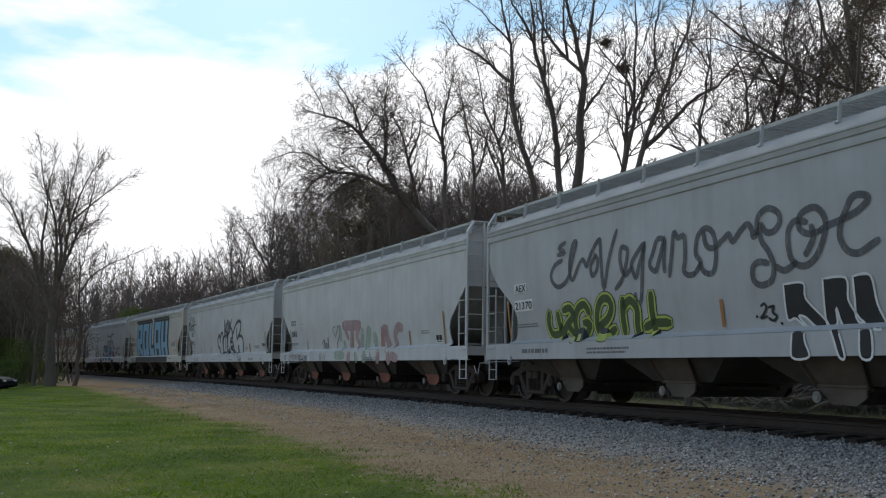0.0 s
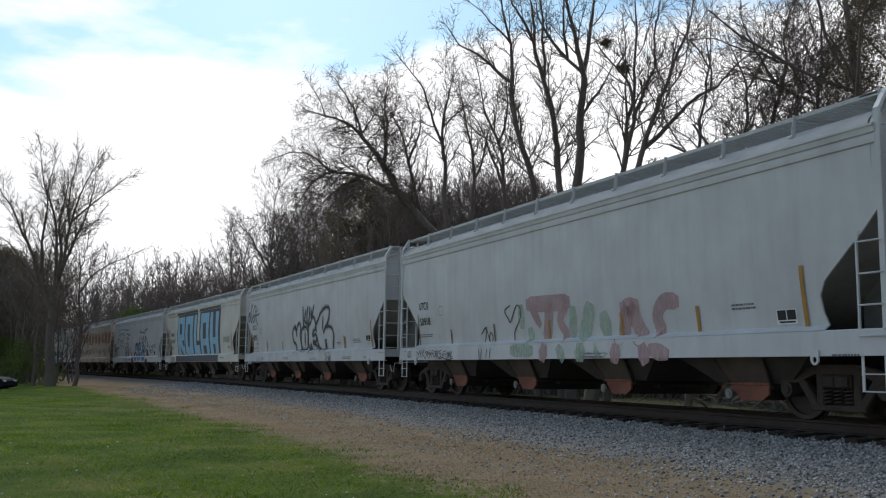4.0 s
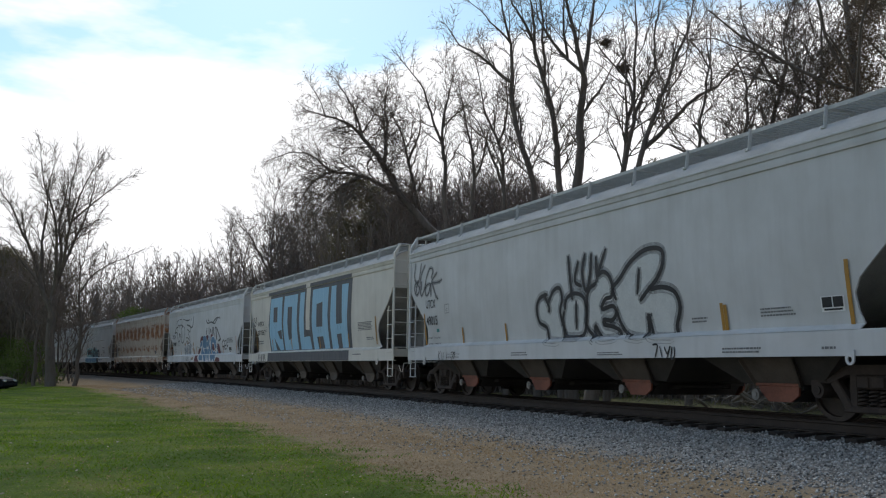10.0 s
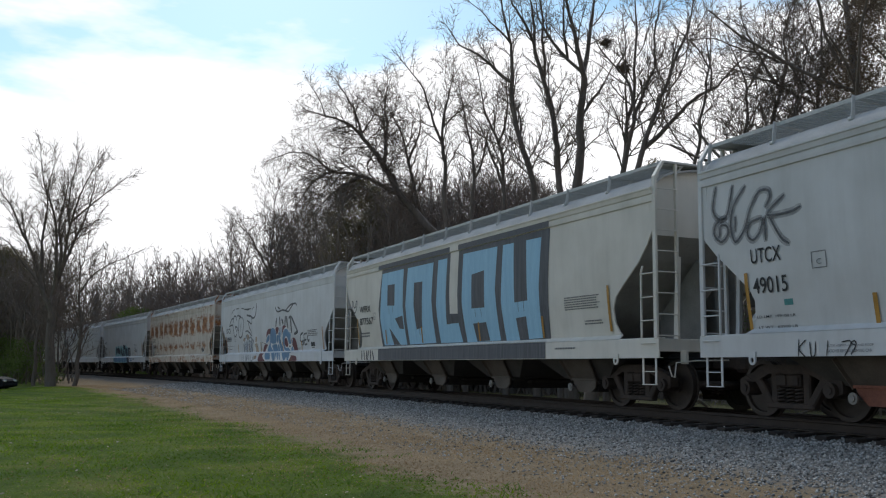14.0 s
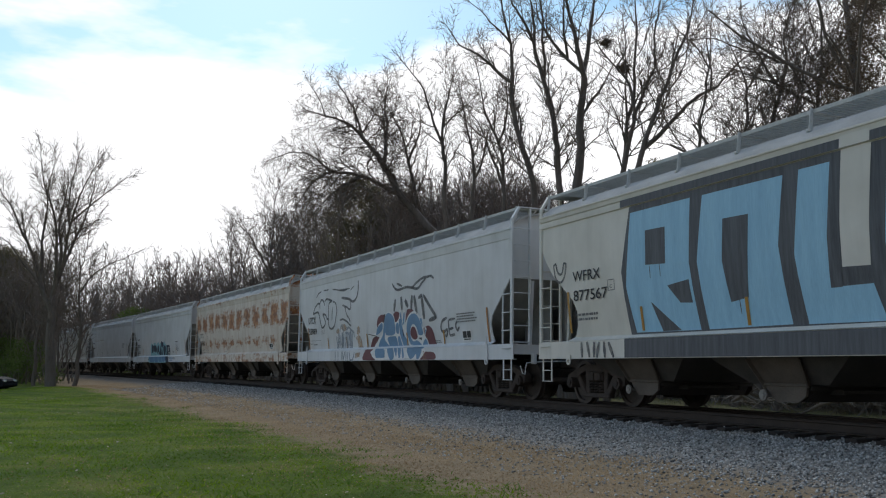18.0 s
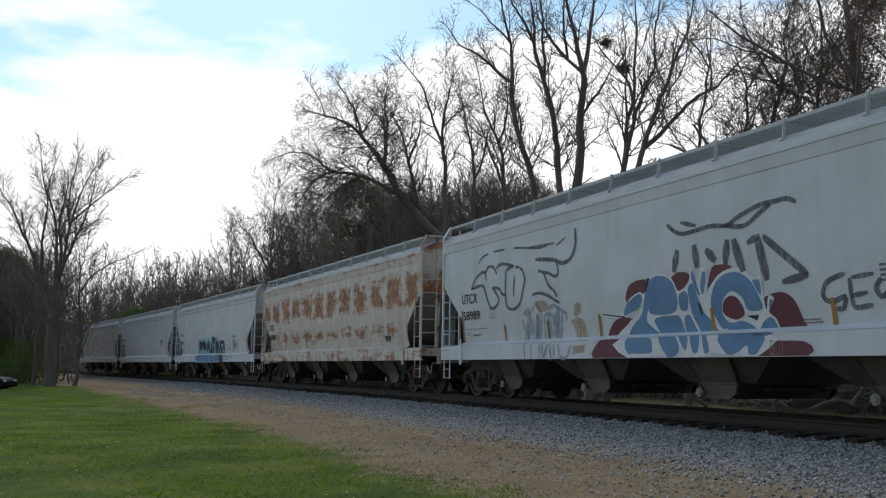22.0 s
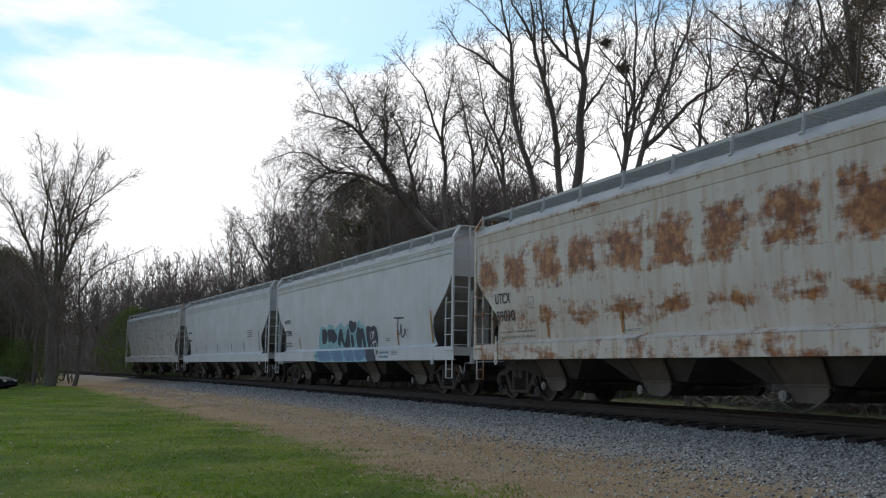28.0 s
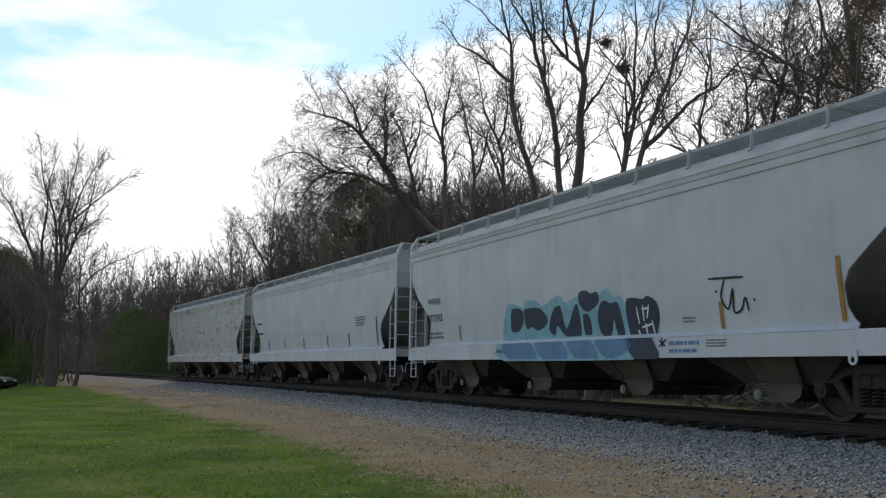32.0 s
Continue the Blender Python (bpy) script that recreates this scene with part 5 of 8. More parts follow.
stroke(g, 0.022, 2, (-6.62, 1.17), (-6.72, 1.16), (-6.62, 1.1), (-6.67, 1.02))
stroke(g, 0.022, 2, (-6.53, 1.18), (-6.6, 1.16), (-6.54, 1.13), (-6.6, 1.09), (-6.53, 1.04))
stroke(g, 0.022, 2, (-6.5, 1.18), (-6.47, 1.1), (-6.41, 1.22))
stroke(g, 0.022, 2, (-6.43, 1.18), (-6.41, 1.01), (-6.49, 1))
stroke(g, 0.022, 2, (-6.36, 1.14), (-6.31, 1.07))
stroke(g, 0.022, 2, (-6.3, 1.14), (-6.37, 1.06))
stroke(g, 0.022, 2, (-6.25, 1.19), (-6.26, 1.01))
stroke(g, 0.022, 2, (-6.26, 1.19), (-6.12, 1.21))
stroke(g, 0.022, 2, (-6.26, 1.12), (-6.15, 1.13))
stroke(g, 0.022, 2, (-6.09, 1.17), (-6.13, 1.09), (-6.07, 1.02), (-6, 1.08), (-6.01, 1.17), (-6.09, 1.17))
stroke(g, 0.022, 2, (-5.96, 0.97), (-5.95, 1.17), (-5.88, 1.18), (-5.88, 1.12), (-5.95, 1.09), (-5.83, 0.96))
stroke(g, 0.022, 2, (-5.76, 1.19), (-5.86, 1.11), (-5.81, 1.01), (-5.75, 1.03))
stroke(g, 0.022, 2, (-5.63, 1.19), (-5.73, 1.18), (-5.73, 1.11), (-5.65, 1.11), (-5.66, 1.04), (-5.78, 0.96))
stroke(g, 0.022, 2, (-5.57, 1.11), (-5.5, 1.03))
stroke(g, 0.022, 2, (-5.49, 1.11), (-5.57, 1.02))
stroke(g, 0.022, 2, (-5.44, 1.17), (-5.44, 1))
stroke(g, 0.022, 2, (-5.46, 1.16), (-5.32, 1.18))
stroke(g, 0.022, 2, (-5.44, 1.09), (-5.36, 1.1))
stroke(g, 0.022, 2, (-5.29, 1.16), (-5.3, 1), (-5.24, 1), (-5.22, 1.15))
stroke(g, 0.022, 2, (-5.18, 0.98), (-5.17, 1.15), (-5.11, 1), (-5.08, 1.16))
stroke(g, 0.022, 2, (-5.01, 1.18), (-5.02, 0.94))
stroke(g, 0.022, 2, (-4.9, 1.17), (-5.02, 1.06), (-4.89, 1.01))
stroke(g, 0.022, 2, (-5.78, 0.96), (-5.52, 1), (-5.28, 0.95), (-5.04, 0.96), (-4.87, 0.98))
stroke(g, 0.022, 2, (-8.01, 1.17), (-7.8, 1.18), (-7.8, 1.04), (-8.02, 1.05), (-8.01, 1.17))
stroke(g, 0.022, 2, (-7.96, 1.05), (-7.93, 1.13), (-7.87, 1.13), (-7.86, 1.05))
painted(CARS[1][0], g, INK_BLACK, "thin black marker tag along the sill")
# black bubble letters on the third car
g = []
fill(g, 1, (-1.06, 2.14), (-0.73, 2.29), (-0.46, 2.35), (-0.18, 2.36), (-0, 2.18), (0.35, 2.25), (0.7, 2.16), (0.9, 2.28), (1.27, 2.51), (1.6, 2.53), (1.74, 2.26), (2.08, 2.43), (2.48, 2.68), (2.93, 2.82), (3.28, 2.78), (3.26, 2.55), (2.95, 2.26), (3.28, 2.14), (3.6, 2.04), (3.68, 1.75), (3.41, 1.32), (-0.59, 1.35), (-0.85, 1.62), (-1.17, 1.8))
painted(CARS[2][0], g, INK_PALE, "pale grey fill inside the letters")
g = []
stroke(g, 0.085, 2, (-0.73, 2.32), (-1.05, 2.26), (-1.21, 2.04), (-1.14, 1.74), (-0.85, 1.61), (-0.8, 1.36), (-0.56, 1.31), (-0.24, 1.32), (-0.12, 1.54))
stroke(g, 0.085, 2, (-0.84, 2.3), (-0.68, 2.06), (-0.7, 1.95))
stroke(g, 0.085, 2, (-0.66, 2.17), (-0.46, 2.38), (-0.21, 2.42), (-0.12, 2.19), (-0.24, 1.92), (-0.15, 1.59))
stroke(g, 0.085, 2, (-0.04, 1.97), (0.06, 2.18), (0.35, 2.27), (0.67, 2.19), (0.78, 1.97), (0.72, 1.66), (0.56, 1.41), (0.19, 1.38), (-0.09, 1.43), (-0.16, 1.7), (-0.08, 1.92))
stroke(g, 0.085, 2, (0.42, 2.1), (0.34, 1.57))
stroke(g, 0.085, 2, (1.17, 2.41), (0.9, 2.28), (0.79, 1.92), (0.74, 1.56), (1.11, 1.29), (1.02, 1.39), (1.04, 1.58), (1.25, 1.34), (1.54, 1.31), (1.87, 1.35), (1.84, 1.47), (1.62, 1.55), (1.33, 1.59))
stroke(g, 0.085, 2, (1.33, 1.61), (1.37, 1.69), (1.64, 1.67), (1.8, 1.81), (1.69, 1.94), (1.32, 1.89), (1.47, 2.08), (1.69, 2.12), (1.74, 2.31), (1.64, 2.52), (1.45, 2.62), (1.27, 2.56))
stroke(g, 0.085, 2, (1.84, 2.06), (1.74, 2.26), (2, 2.44), (2.33, 2.7), (2.71, 2.87), (3.07, 2.9), (3.31, 2.82), (3.32, 2.59), (3.13, 2.34), (2.87, 2.17), (2.6, 1.99))
stroke(g, 0.085, 2, (2.91, 2.17), (3.29, 2.18), (3.61, 2.07), (3.71, 1.8), (3.57, 1.49), (3.58, 1.3), (3.31, 1.29), (2.93, 1.32), (2.85, 1.52), (2.8, 1.73), (2.76, 1.32))
stroke(g, 0.085, 2, (2.62, 2.55), (2.53, 2.12))
stroke(g, 0.085, 2, (1.81, 1.86), (1.94, 1.56), (2.18, 1.36), (2.69, 1.29))
stroke(g, 0.085, 2, (0.18, 3.04), (0.23, 2.6), (0.28, 2.16))
stroke(g, 0.085, 2, (0.55, 2.89), (0.41, 2.53), (0.64, 2.4))
stroke(g, 0.085, 2, (0.81, 3.02), (0.7, 2.66), (0.81, 2.28), (0.98, 2.58), (1.04, 3))
stroke(g, 0.085, 2, (1.21, 2.92), (1.23, 2.46))
stroke(g, 0.085, 2, (1.55, 3.04), (1.28, 2.61))
painted(CARS[2][0], g, INK_BLACK, "black sprayed bubble-letter outlines")
g = []
stroke(g, 0.038, 2, (-8.2, 3.71), (-8.28, 3.37), (-8.16, 3.19), (-7.94, 3.21), (-7.79, 3.66))
stroke(g, 0.038, 2, (-7.95, 3.18), (-8.19, 3.12), (-8.27, 2.95), (-8.1, 2.8), (-7.93, 2.9), (-7.95, 3.04), (-8.1, 3.06), (-8.13, 2.9))
stroke(g, 0.038, 2, (-7.5, 3.61), (-7.77, 3.34), (-7.85, 3.03), (-7.76, 2.76), (-7.53, 2.94), (-7.39, 3.23), (-7.19, 3.47), (-6.98, 3.46), (-6.95, 3.34), (-7.04, 3.22))
stroke(g, 0.038, 2, (-7.74, 3.15), (-7.75, 2.94))
stroke(g, 0.038, 2, (-7.15, 3.06), (-7.4, 3.01), (-7.47, 2.84), (-7.35, 2.74), (-7.19, 2.85), (-7.09, 3.05), (-7.07, 2.71))
stroke(g, 0.038, 2, (-6.65, 3.33), (-7.02, 3.09), (-6.55, 3.06), (-6.33, 3.11))
stroke(g, 0.038, 2, (-6.97, 3.04), (-6.75, 2.71), (-6.59, 2.6))
painted(CARS[2][0], g, INK_GREY, "grey sprayed loops")
g = []
stroke(g, 0.21, 1.4, (-0.73, 2.32), (-1.05, 2.26), (-1.21, 2.04), (-1.14, 1.74), (-0.85, 1.61), (-0.8, 1.36), (-0.56, 1.31), (-0.24, 1.32), (-0.12, 1.54))
stroke(g, 0.21, 1.4, (-0.84, 2.3), (-0.68, 2.06), (-0.7, 1.95))
stroke(g, 0.21, 1.4, (-0.66, 2.17), (-0.46, 2.38), (-0.21, 2.42), (-0.12, 2.19), (-0.24, 1.92), (-0.15, 1.59))
stroke(g, 0.21, 1.4, (-0.04, 1.97), (0.06, 2.18), (0.35, 2.27), (0.67, 2.19), (0.78, 1.97), (0.72, 1.66), (0.56, 1.41), (0.19, 1.38), (-0.09, 1.43), (-0.16, 1.7), (-0.08, 1.92))
stroke(g, 0.21, 1.4, (0.42, 2.1), (0.34, 1.57))
stroke(g, 0.21, 1.4, (1.17, 2.41), (0.9, 2.28), (0.79, 1.92), (0.74, 1.56), (1.11, 1.29), (1.02, 1.39), (1.04, 1.58), (1.25, 1.34), (1.54, 1.31), (1.87, 1.35), (1.84, 1.47), (1.62, 1.55), (1.33, 1.59))
stroke(g, 0.21, 1.4, (1.33, 1.61), (1.37, 1.69), (1.64, 1.67), (1.8, 1.81), (1.69, 1.94), (1.32, 1.89), (1.47, 2.08), (1.69, 2.12), (1.74, 2.31), (1.64, 2.52), (1.45, 2.62), (1.27, 2.56))
stroke(g, 0.21, 1.4, (1.84, 2.06), (1.74, 2.26), (2, 2.44), (2.33, 2.7), (2.71, 2.87), (3.07, 2.9), (3.31, 2.82), (3.32, 2.59), (3.13, 2.34), (2.87, 2.17), (2.6, 1.99))
stroke(g, 0.21, 1.4, (2.91, 2.17), (3.29, 2.18), (3.61, 2.07), (3.71, 1.8), (3.57, 1.49), (3.58, 1.3), (3.31, 1.29), (2.93, 1.32), (2.85, 1.52), (2.8, 1.73), (2.76, 1.32))
stroke(g, 0.21, 1.4, (2.62, 2.55), (2.53, 2.12))
stroke(g, 0.21, 1.4, (1.81, 1.86), (1.94, 1.56), (2.18, 1.36), (2.69, 1.29))
stroke(g, 0.21, 1.4, (0.18, 3.04), (0.23, 2.6), (0.28, 2.16))
stroke(g, 0.21, 1.4, (0.55, 2.89), (0.41, 2.53), (0.64, 2.4))
stroke(g, 0.21, 1.4, (0.81, 3.02), (0.7, 2.66), (0.81, 2.28), (0.98, 2.58), (1.04, 3))
stroke(g, 0.21, 1.4, (1.21, 2.92), (1.23, 2.46))
stroke(g, 0.21, 1.4, (1.55, 3.04), (1.28, 2.61))
stroke(g, 0.12, 1.4, (-8.2, 3.71), (-8.28, 3.37), (-8.16, 3.19), (-7.94, 3.21), (-7.79, 3.66))
stroke(g, 0.12, 1.4, (-7.95, 3.18), (-8.19, 3.12), (-8.27, 2.95), (-8.1, 2.8), (-7.93, 2.9), (-7.95, 3.04), (-8.1, 3.06), (-8.13, 2.9))
stroke(g, 0.12, 1.4, (-7.5, 3.61), (-7.77, 3.34), (-7.85, 3.03), (-7.76, 2.76), (-7.53, 2.94), (-7.39, 3.23), (-7.19, 3.47), (-6.98, 3.46), (-6.95, 3.34), (-7.04, 3.22))
stroke(g, 0.12, 1.4, (-7.74, 3.15), (-7.75, 2.94))
stroke(g, 0.12, 1.4, (-7.15, 3.06), (-7.4, 3.01), (-7.47, 2.84), (-7.35, 2.74), (-7.19, 2.85), (-7.09, 3.05), (-7.07, 2.71))
stroke(g, 0.12, 1.4, (-6.65, 3.33), (-7.02, 3.09), (-6.55, 3.06), (-6.33, 3.11))
stroke(g, 0.12, 1.4, (-6.97, 3.04), (-6.75, 2.71), (-6.59, 2.6))
painted(CARS[2][0], g, INK_HAZE, "soft grey overspray round the letters")
g = []
stroke(g, 0.02, 2, (-6.43, 1.18), (-6.45, 0.93))
stroke(g, 0.02, 2, (-6.3, 1.17), (-6.43, 1.05), (-6.31, 0.93))
stroke(g, 0.02, 2, (-6.22, 1.14), (-6.2, 0.95), (-6.13, 0.96), (-6.11, 1.14))
stroke(g, 0.02, 2, (-5.88, 1.15), (-5.91, 0.95))
stroke(g, 0.02, 2, (-5.63, 1.13), (-5.47, 1.13), (-5.59, 0.94))
stroke(g, 0.02, 2, (-5.39, 1.08), (-5.47, 1.11), (-5.41, 1.14), (-5.39, 1.08), (-5.48, 0.96))
stroke(g, 0.035, 2, (3.04, 1.17), (3.17, 1.16), (3.1, 0.95))
stroke(g, 0.035, 2, (3.24, 1.13), (3.3, 0.96))
stroke(g, 0.035, 2, (3.37, 1.12), (3.45, 1.01), (3.53, 1.14), (3.43, 0.93))
stroke(g, 0.035, 2, (3.58, 1.12), (3.55, 0.93), (3.64, 0.96), (3.64, 1.12))
painted(CARS[2][0], g, INK_BLACK, "black looping tags")
reflector(CARS[2][0], 4.84, 1.34, 1.78, 0.075, STRIP_YELLOW)
reflector(CARS[2][0], -2.74, 1.34, 1.78, 0.075, STRIP_YELLOW)
reflector(CARS[2][0], -5.12, 1.35, 1.77, 0.075, STRIP_YELLOW)
reflector(CARS[2][0], -7.56, 1.36, 2.24, 0.075, STRIP_YELLOW)
reflector(CARS[2][0], 7.35, 1.35, 2.26, 0.075, STRIP_YELLOW)
reflector(CARS[2][0], 4.76, 1.37, 1.81, 0.075, STRIP_YELLOW)
lettering(CARS[2][0], "UTCX", -7.42, 2.37, 0.65, 0.23, STENCIL)
lettering(CARS[2][0], "49015", -7.42, 1.90, 0.74, 0.25, STENCIL)
lettering(CARS[2][0], "LD LMT  199100 LB", -7.41, 1.53, 0.81, 0.04, STENCIL)
lettering(CARS[2][0], "LT WT   63900 LB", -7.4, 1.37, 0.82, 0.04, STENCIL)
lettering(CARS[2][0], "CLOSE HOPPER GATES AND ROOF", -5.9, 1.07, 0.81, 0.03, STENCIL_FAINT)
lettering(CARS[2][0], "HATCHES BEFORE MOVING CAR", -5.91, 0.99, 0.79, 0.04, STENCIL_FAINT)
frame_box(CARS[2][0], -6.17, 2.19, -5.9, 2.42, "C")
plate(CARS[2][0], -6.8, 1.7, -6.62, 1.79, INK_TEAL)
placard(CARS[2][0], 6.82, 1.56, 7.24, 1.78)
text_bars(CARS[2][0], 5.61, 1.54, 6.34, 1.69, 3, STENCIL_FAINT)
text_bars(CARS[2][0], 4.85, 0.99, 5.76, 1.1, 2, STENCIL_FAINT)
text_bars(CARS[2][0], 3.98, 1.51, 4.4, 1.62, 2, STENCIL_FAINT)
text_bars(CARS[2][0], 1.26, 0.99, 2.12, 1.07, 2, STENCIL_FAINT)
text_bars(CARS[2][0], -2.29, 1.01, -1.48, 1.11, 2, STENCIL_FAINT)
text_bars(CARS[2][0], 6.9, 1.02, 7.18, 1.09, 1, STENCIL_FAINT)
# sky-blue block letters on a dark field on the fourth car
g = []
fill(g, 1, (-5.2, 3.76), (4.97, 3.76), (4.86, 2.6), (4.79, 1.31), (-5.34, 1.31), (-5.51, 2.55))
fill(g, 1, (-5.46, 3.778), (4.97, 3.778), (4.97, 4.0), (-5.46, 4.0))
fill(g, 1, (-5.39, 0.95), (4.79, 0.95), (4.79, 1.295), (-5.39, 1.295))
g.append(Geo().box(-5.39, 4.79, -1.618, -1.482, 1.307, 1.3105))
painted(CARS[3][0], g, INK_SLATE, "streaky dark grey painted field")
g = []
fill(g, 2, (-5.17, 3.64), (-3.4, 3.64), (-3.48, 2.55), (-3.32, 1.4), (-5.17, 1.41), (-5.37, 2.28))
fill(g, 2, (-3.08, 3.63), (-1.22, 3.62), (-1.37, 2.58), (-1.23, 1.41), (-3.11, 1.4), (-3.27, 2.53))
fill(g, 2, (-0.9, 3.64), (-0.31, 3.64), (-0.42, 2.62), (-0.43, 1.89), (0.3, 1.89), (0.45, 1.39), (-0.92, 1.4), (-1.06, 2.41))
fill(g, 2, (0.67, 3.65), (2.55, 3.63), (2.4, 2.61), (2.52, 1.39), (0.71, 1.38), (0.55, 2.4))
fill(g, 2, (2.83, 3.63), (4.61, 3.6), (4.46, 2.5), (4.46, 1.4), (2.8, 1.37), (2.68, 2.3))
painted(CARS[3][0], g, INK_SKY, "sky-blue block letters")
g = []
fill(g, 3, (-4.7, 3.25), (-4.11, 3.24), (-4.13, 2.59), (-4.72, 2.62))
fill(g, 3, (-4.11, 2.2), (-3.51, 2.26), (-3.45, 1.86), (-3.78, 1.88))
fill(g, 3, (-4.63, 1.95), (-3.84, 1.41), (-4.36, 1.41))
fill(g, 3, (-2.58, 3.16), (-1.98, 3.15), (-2.09, 1.86), (-2.5, 1.81), (-2.64, 2.48))
fill(g, 3, (-0.29, 3.66), (-0.1, 3.66), (-0.2, 2.6), (-0.22, 1.88), (-0.43, 1.88), (-0.42, 2.62))
fill(g, 3, (1.16, 3.07), (1.85, 3.12), (1.82, 2.21), (1.11, 2.22))
fill(g, 3, (1.14, 1.84), (1.85, 1.85), (1.97, 1.4), (1.28, 1.39))
fill(g, 3, (3.36, 3.7), (3.94, 3.69), (3.94, 2.25), (3.34, 2.24))
fill(g, 3, (3.36, 1.88), (3.83, 1.9), (3.86, 1.36), (3.45, 1.36))
for x, z in ((-4.6, 2.59), (-4.3, 2.6), (-2.3, 1.84), (1.3, 2.22), (1.62, 2.22), (3.5, 2.24), (3.75, 2.24)):
    stroke(g, 0.02, 3, (x, z), (x + 0.01, z - 0.22))
painted(CARS[3][0], g, INK_SLATE, "dark grey gaps in the letters")
g = []
fill(g, 3, (-0.1, 3.77), (0.42, 3.77), (0.32, 2.74), (0.29, 2.13), (-0.19, 2.15), (-0.18, 2.79))
fill(g, 3, (-0.1, 3.78), (0.42, 3.78), (0.44, 3.995), (-0.08, 3.995))
painted(CARS[3][0], g, PAINT_BEIGE, "strip of bare car paint")
reflector(CARS[3][0], -7.48, 1.47, 2.32, 0.075, STRIP_YELLOW)
reflector(CARS[3][0], -4.94, 1.44, 1.88, 0.075, STRIP_YELLOW)
reflector(CARS[3][0], -2.14, 1.43, 1.87, 0.075, STRIP_YELLOW)
reflector(CARS[3][0], 1.44, 1.40, 1.86, 0.075, STRIP_YELLOW)
reflector(CARS[3][0], 4.53, 1.40, 1.87, 0.075, STRIP_YELLOW)
reflector(CARS[3][0], 7.08, 1.46, 2.35, 0.075, STRIP_YELLOW)
lettering(CARS[3][0], "WFRX", -7.27, 2.51, 1.04, 0.21, STENCIL)
lettering(CARS[3][0], "877567", -7.27, 2.11, 1.26, 0.22, STENCIL)
g = []
stroke(g, 0.05, 2, (-8.05, 2.92), (-7.98, 2.66), (-7.79, 2.54), (-7.61, 2.65), (-7.53, 2.92))
stroke(g, 0.05, 2, (-7.96, 2.96), (-7.87, 2.75), (-7.71, 2.73), (-7.63, 2.94))
stroke(g, 0.05, 2, (-8.05, 2.92), (-7.96, 2.96))
stroke(g, 0.05, 2, (-7.63, 2.94), (-7.53, 2.92))
painted(CARS[3][0], g, INK_GREY, "grey horseshoe emblem")
frame_box(CARS[3][0], -5.99, 2.25, -5.77, 2.45, "C")
text_bars(CARS[3][0], -7.23, 1.69, -6.39, 1.88, 2, STENCIL_FAINT)
text_bars(CARS[3][0], 5.47, 1.93, 6.86, 2.22, 6, STENCIL_FAINT)
text_bars(CARS[3][0], 6.17, 1.61, 6.82, 1.72, 2, STENCIL_FAINT)
text_bars(CARS[3][0], 5.18, 1.12, 6.05, 1.19, 1, STENCIL_FAINT)
g = []
stroke(g, 0.1, 2, (-6.9, 1.24), (-6.88, 0.99))
stroke(g, 0.1, 2, (-6.69, 1.25), (-6.61, 0.99))
stroke(g, 0.1, 2, (-6.43, 1.24), (-6.44, 0.99))
stroke(g, 0.1, 2, (-6.26, 1.24), (-6.33, 0.98))
stroke(g, 0.1, 2, (-6.08, 1.24), (-6.05, 0.98))
stroke(g, 0.1, 2, (-5.91, 1.23), (-5.76, 0.98))
painted(CARS[3][0], g, INK_GREY, "grey smeared strokes")
# blue bubble letters with a maroon cloud on the fifth car
g = []
blob(g, 1, (-0.80, 1.31), (-0.71, 1.57), (-0.39, 1.7), (0.14, 1.62), (0.42, 1.31))
blob(g, 1, (-0.15, 1.98), (-0.06, 2.26), (0.24, 2.36), (0.50, 2.35), (0.37, 1.99))
blob(g, 1, (1.18, 2.25), (1.40, 2.4), (1.71, 2.35), (1.70, 2.15), (1.39, 2.05))
blob(g, 1, (2.17, 2.03), (2.30, 2.4), (2.53, 2.43), (2.79, 2.35), (2.35, 2.17))
blob(g, 1, (3.37, 1.78), (3.75, 1.9), (4.03, 1.77), (4.17, 1.44), (4.24, 1.31), (3.48, 1.31), (3.64, 1.46))
blob(g, 1, (-1.20, 0.95), (-1.07, 1.22), (-0.82, 1.3), (-0.04, 1.3), (0.10, 0.95))
blob(g, 1, (3.16, 0.95), (3.47, 1.17), (4.31, 1.15), (4.36, 0.95))
painted(CARS[4][0], g, INK_MAROON, "dark maroon sprayed cloud")
g = []
blob(g, 2, (-0.27, 1.31), (-0.19, 1.56), (0.18, 1.76), (0.37, 1.91), (-0.22, 1.7), (-1.03, 1.76), (-1.03, 1.8), (-0.26, 1.81), (-0.07, 2.02), (0.28, 2.14), (0.42, 2.1), (0.57, 2.35), (0.81, 2.43), (1.10, 2.39), (1.29, 2.26), (1.39, 2.09), (1.54, 2.11), (1.71, 2.24), (1.75, 2.45), (1.81, 2.46), (1.91, 2.22), (2.04, 2.4), (2.15, 2.41), (2.18, 2.2), (2.13, 1.99), (2.23, 2.09), (2.46, 2.27), (2.79, 2.35), (3.05, 2.29), (3.24, 2.16), (3.41, 2.16), (3.43, 1.78), (3.46, 1.66), (3.53, 1.86), (3.64, 1.8), (3.50, 1.62), (3.64, 1.5), (3.72, 1.27), (3.67, 1.31))
blob(g, 2, (-0.27, 1.3), (3.56, 1.3), (3.36, 0.95), (3.16, 0.95), (2.28, 1.01), (2.16, 0.95), (1.13, 0.95), (1.00, 0.987), (-0.05, 0.95))
painted(CARS[4][0], g, INK_WHITE, "white outline of the letters")
g = []
blob(g, 3, (-0.26, 1.79), (-0.11, 1.97), (0.28, 2.11), (0.34, 1.99), (0.22, 1.86), (-0.21, 1.74))
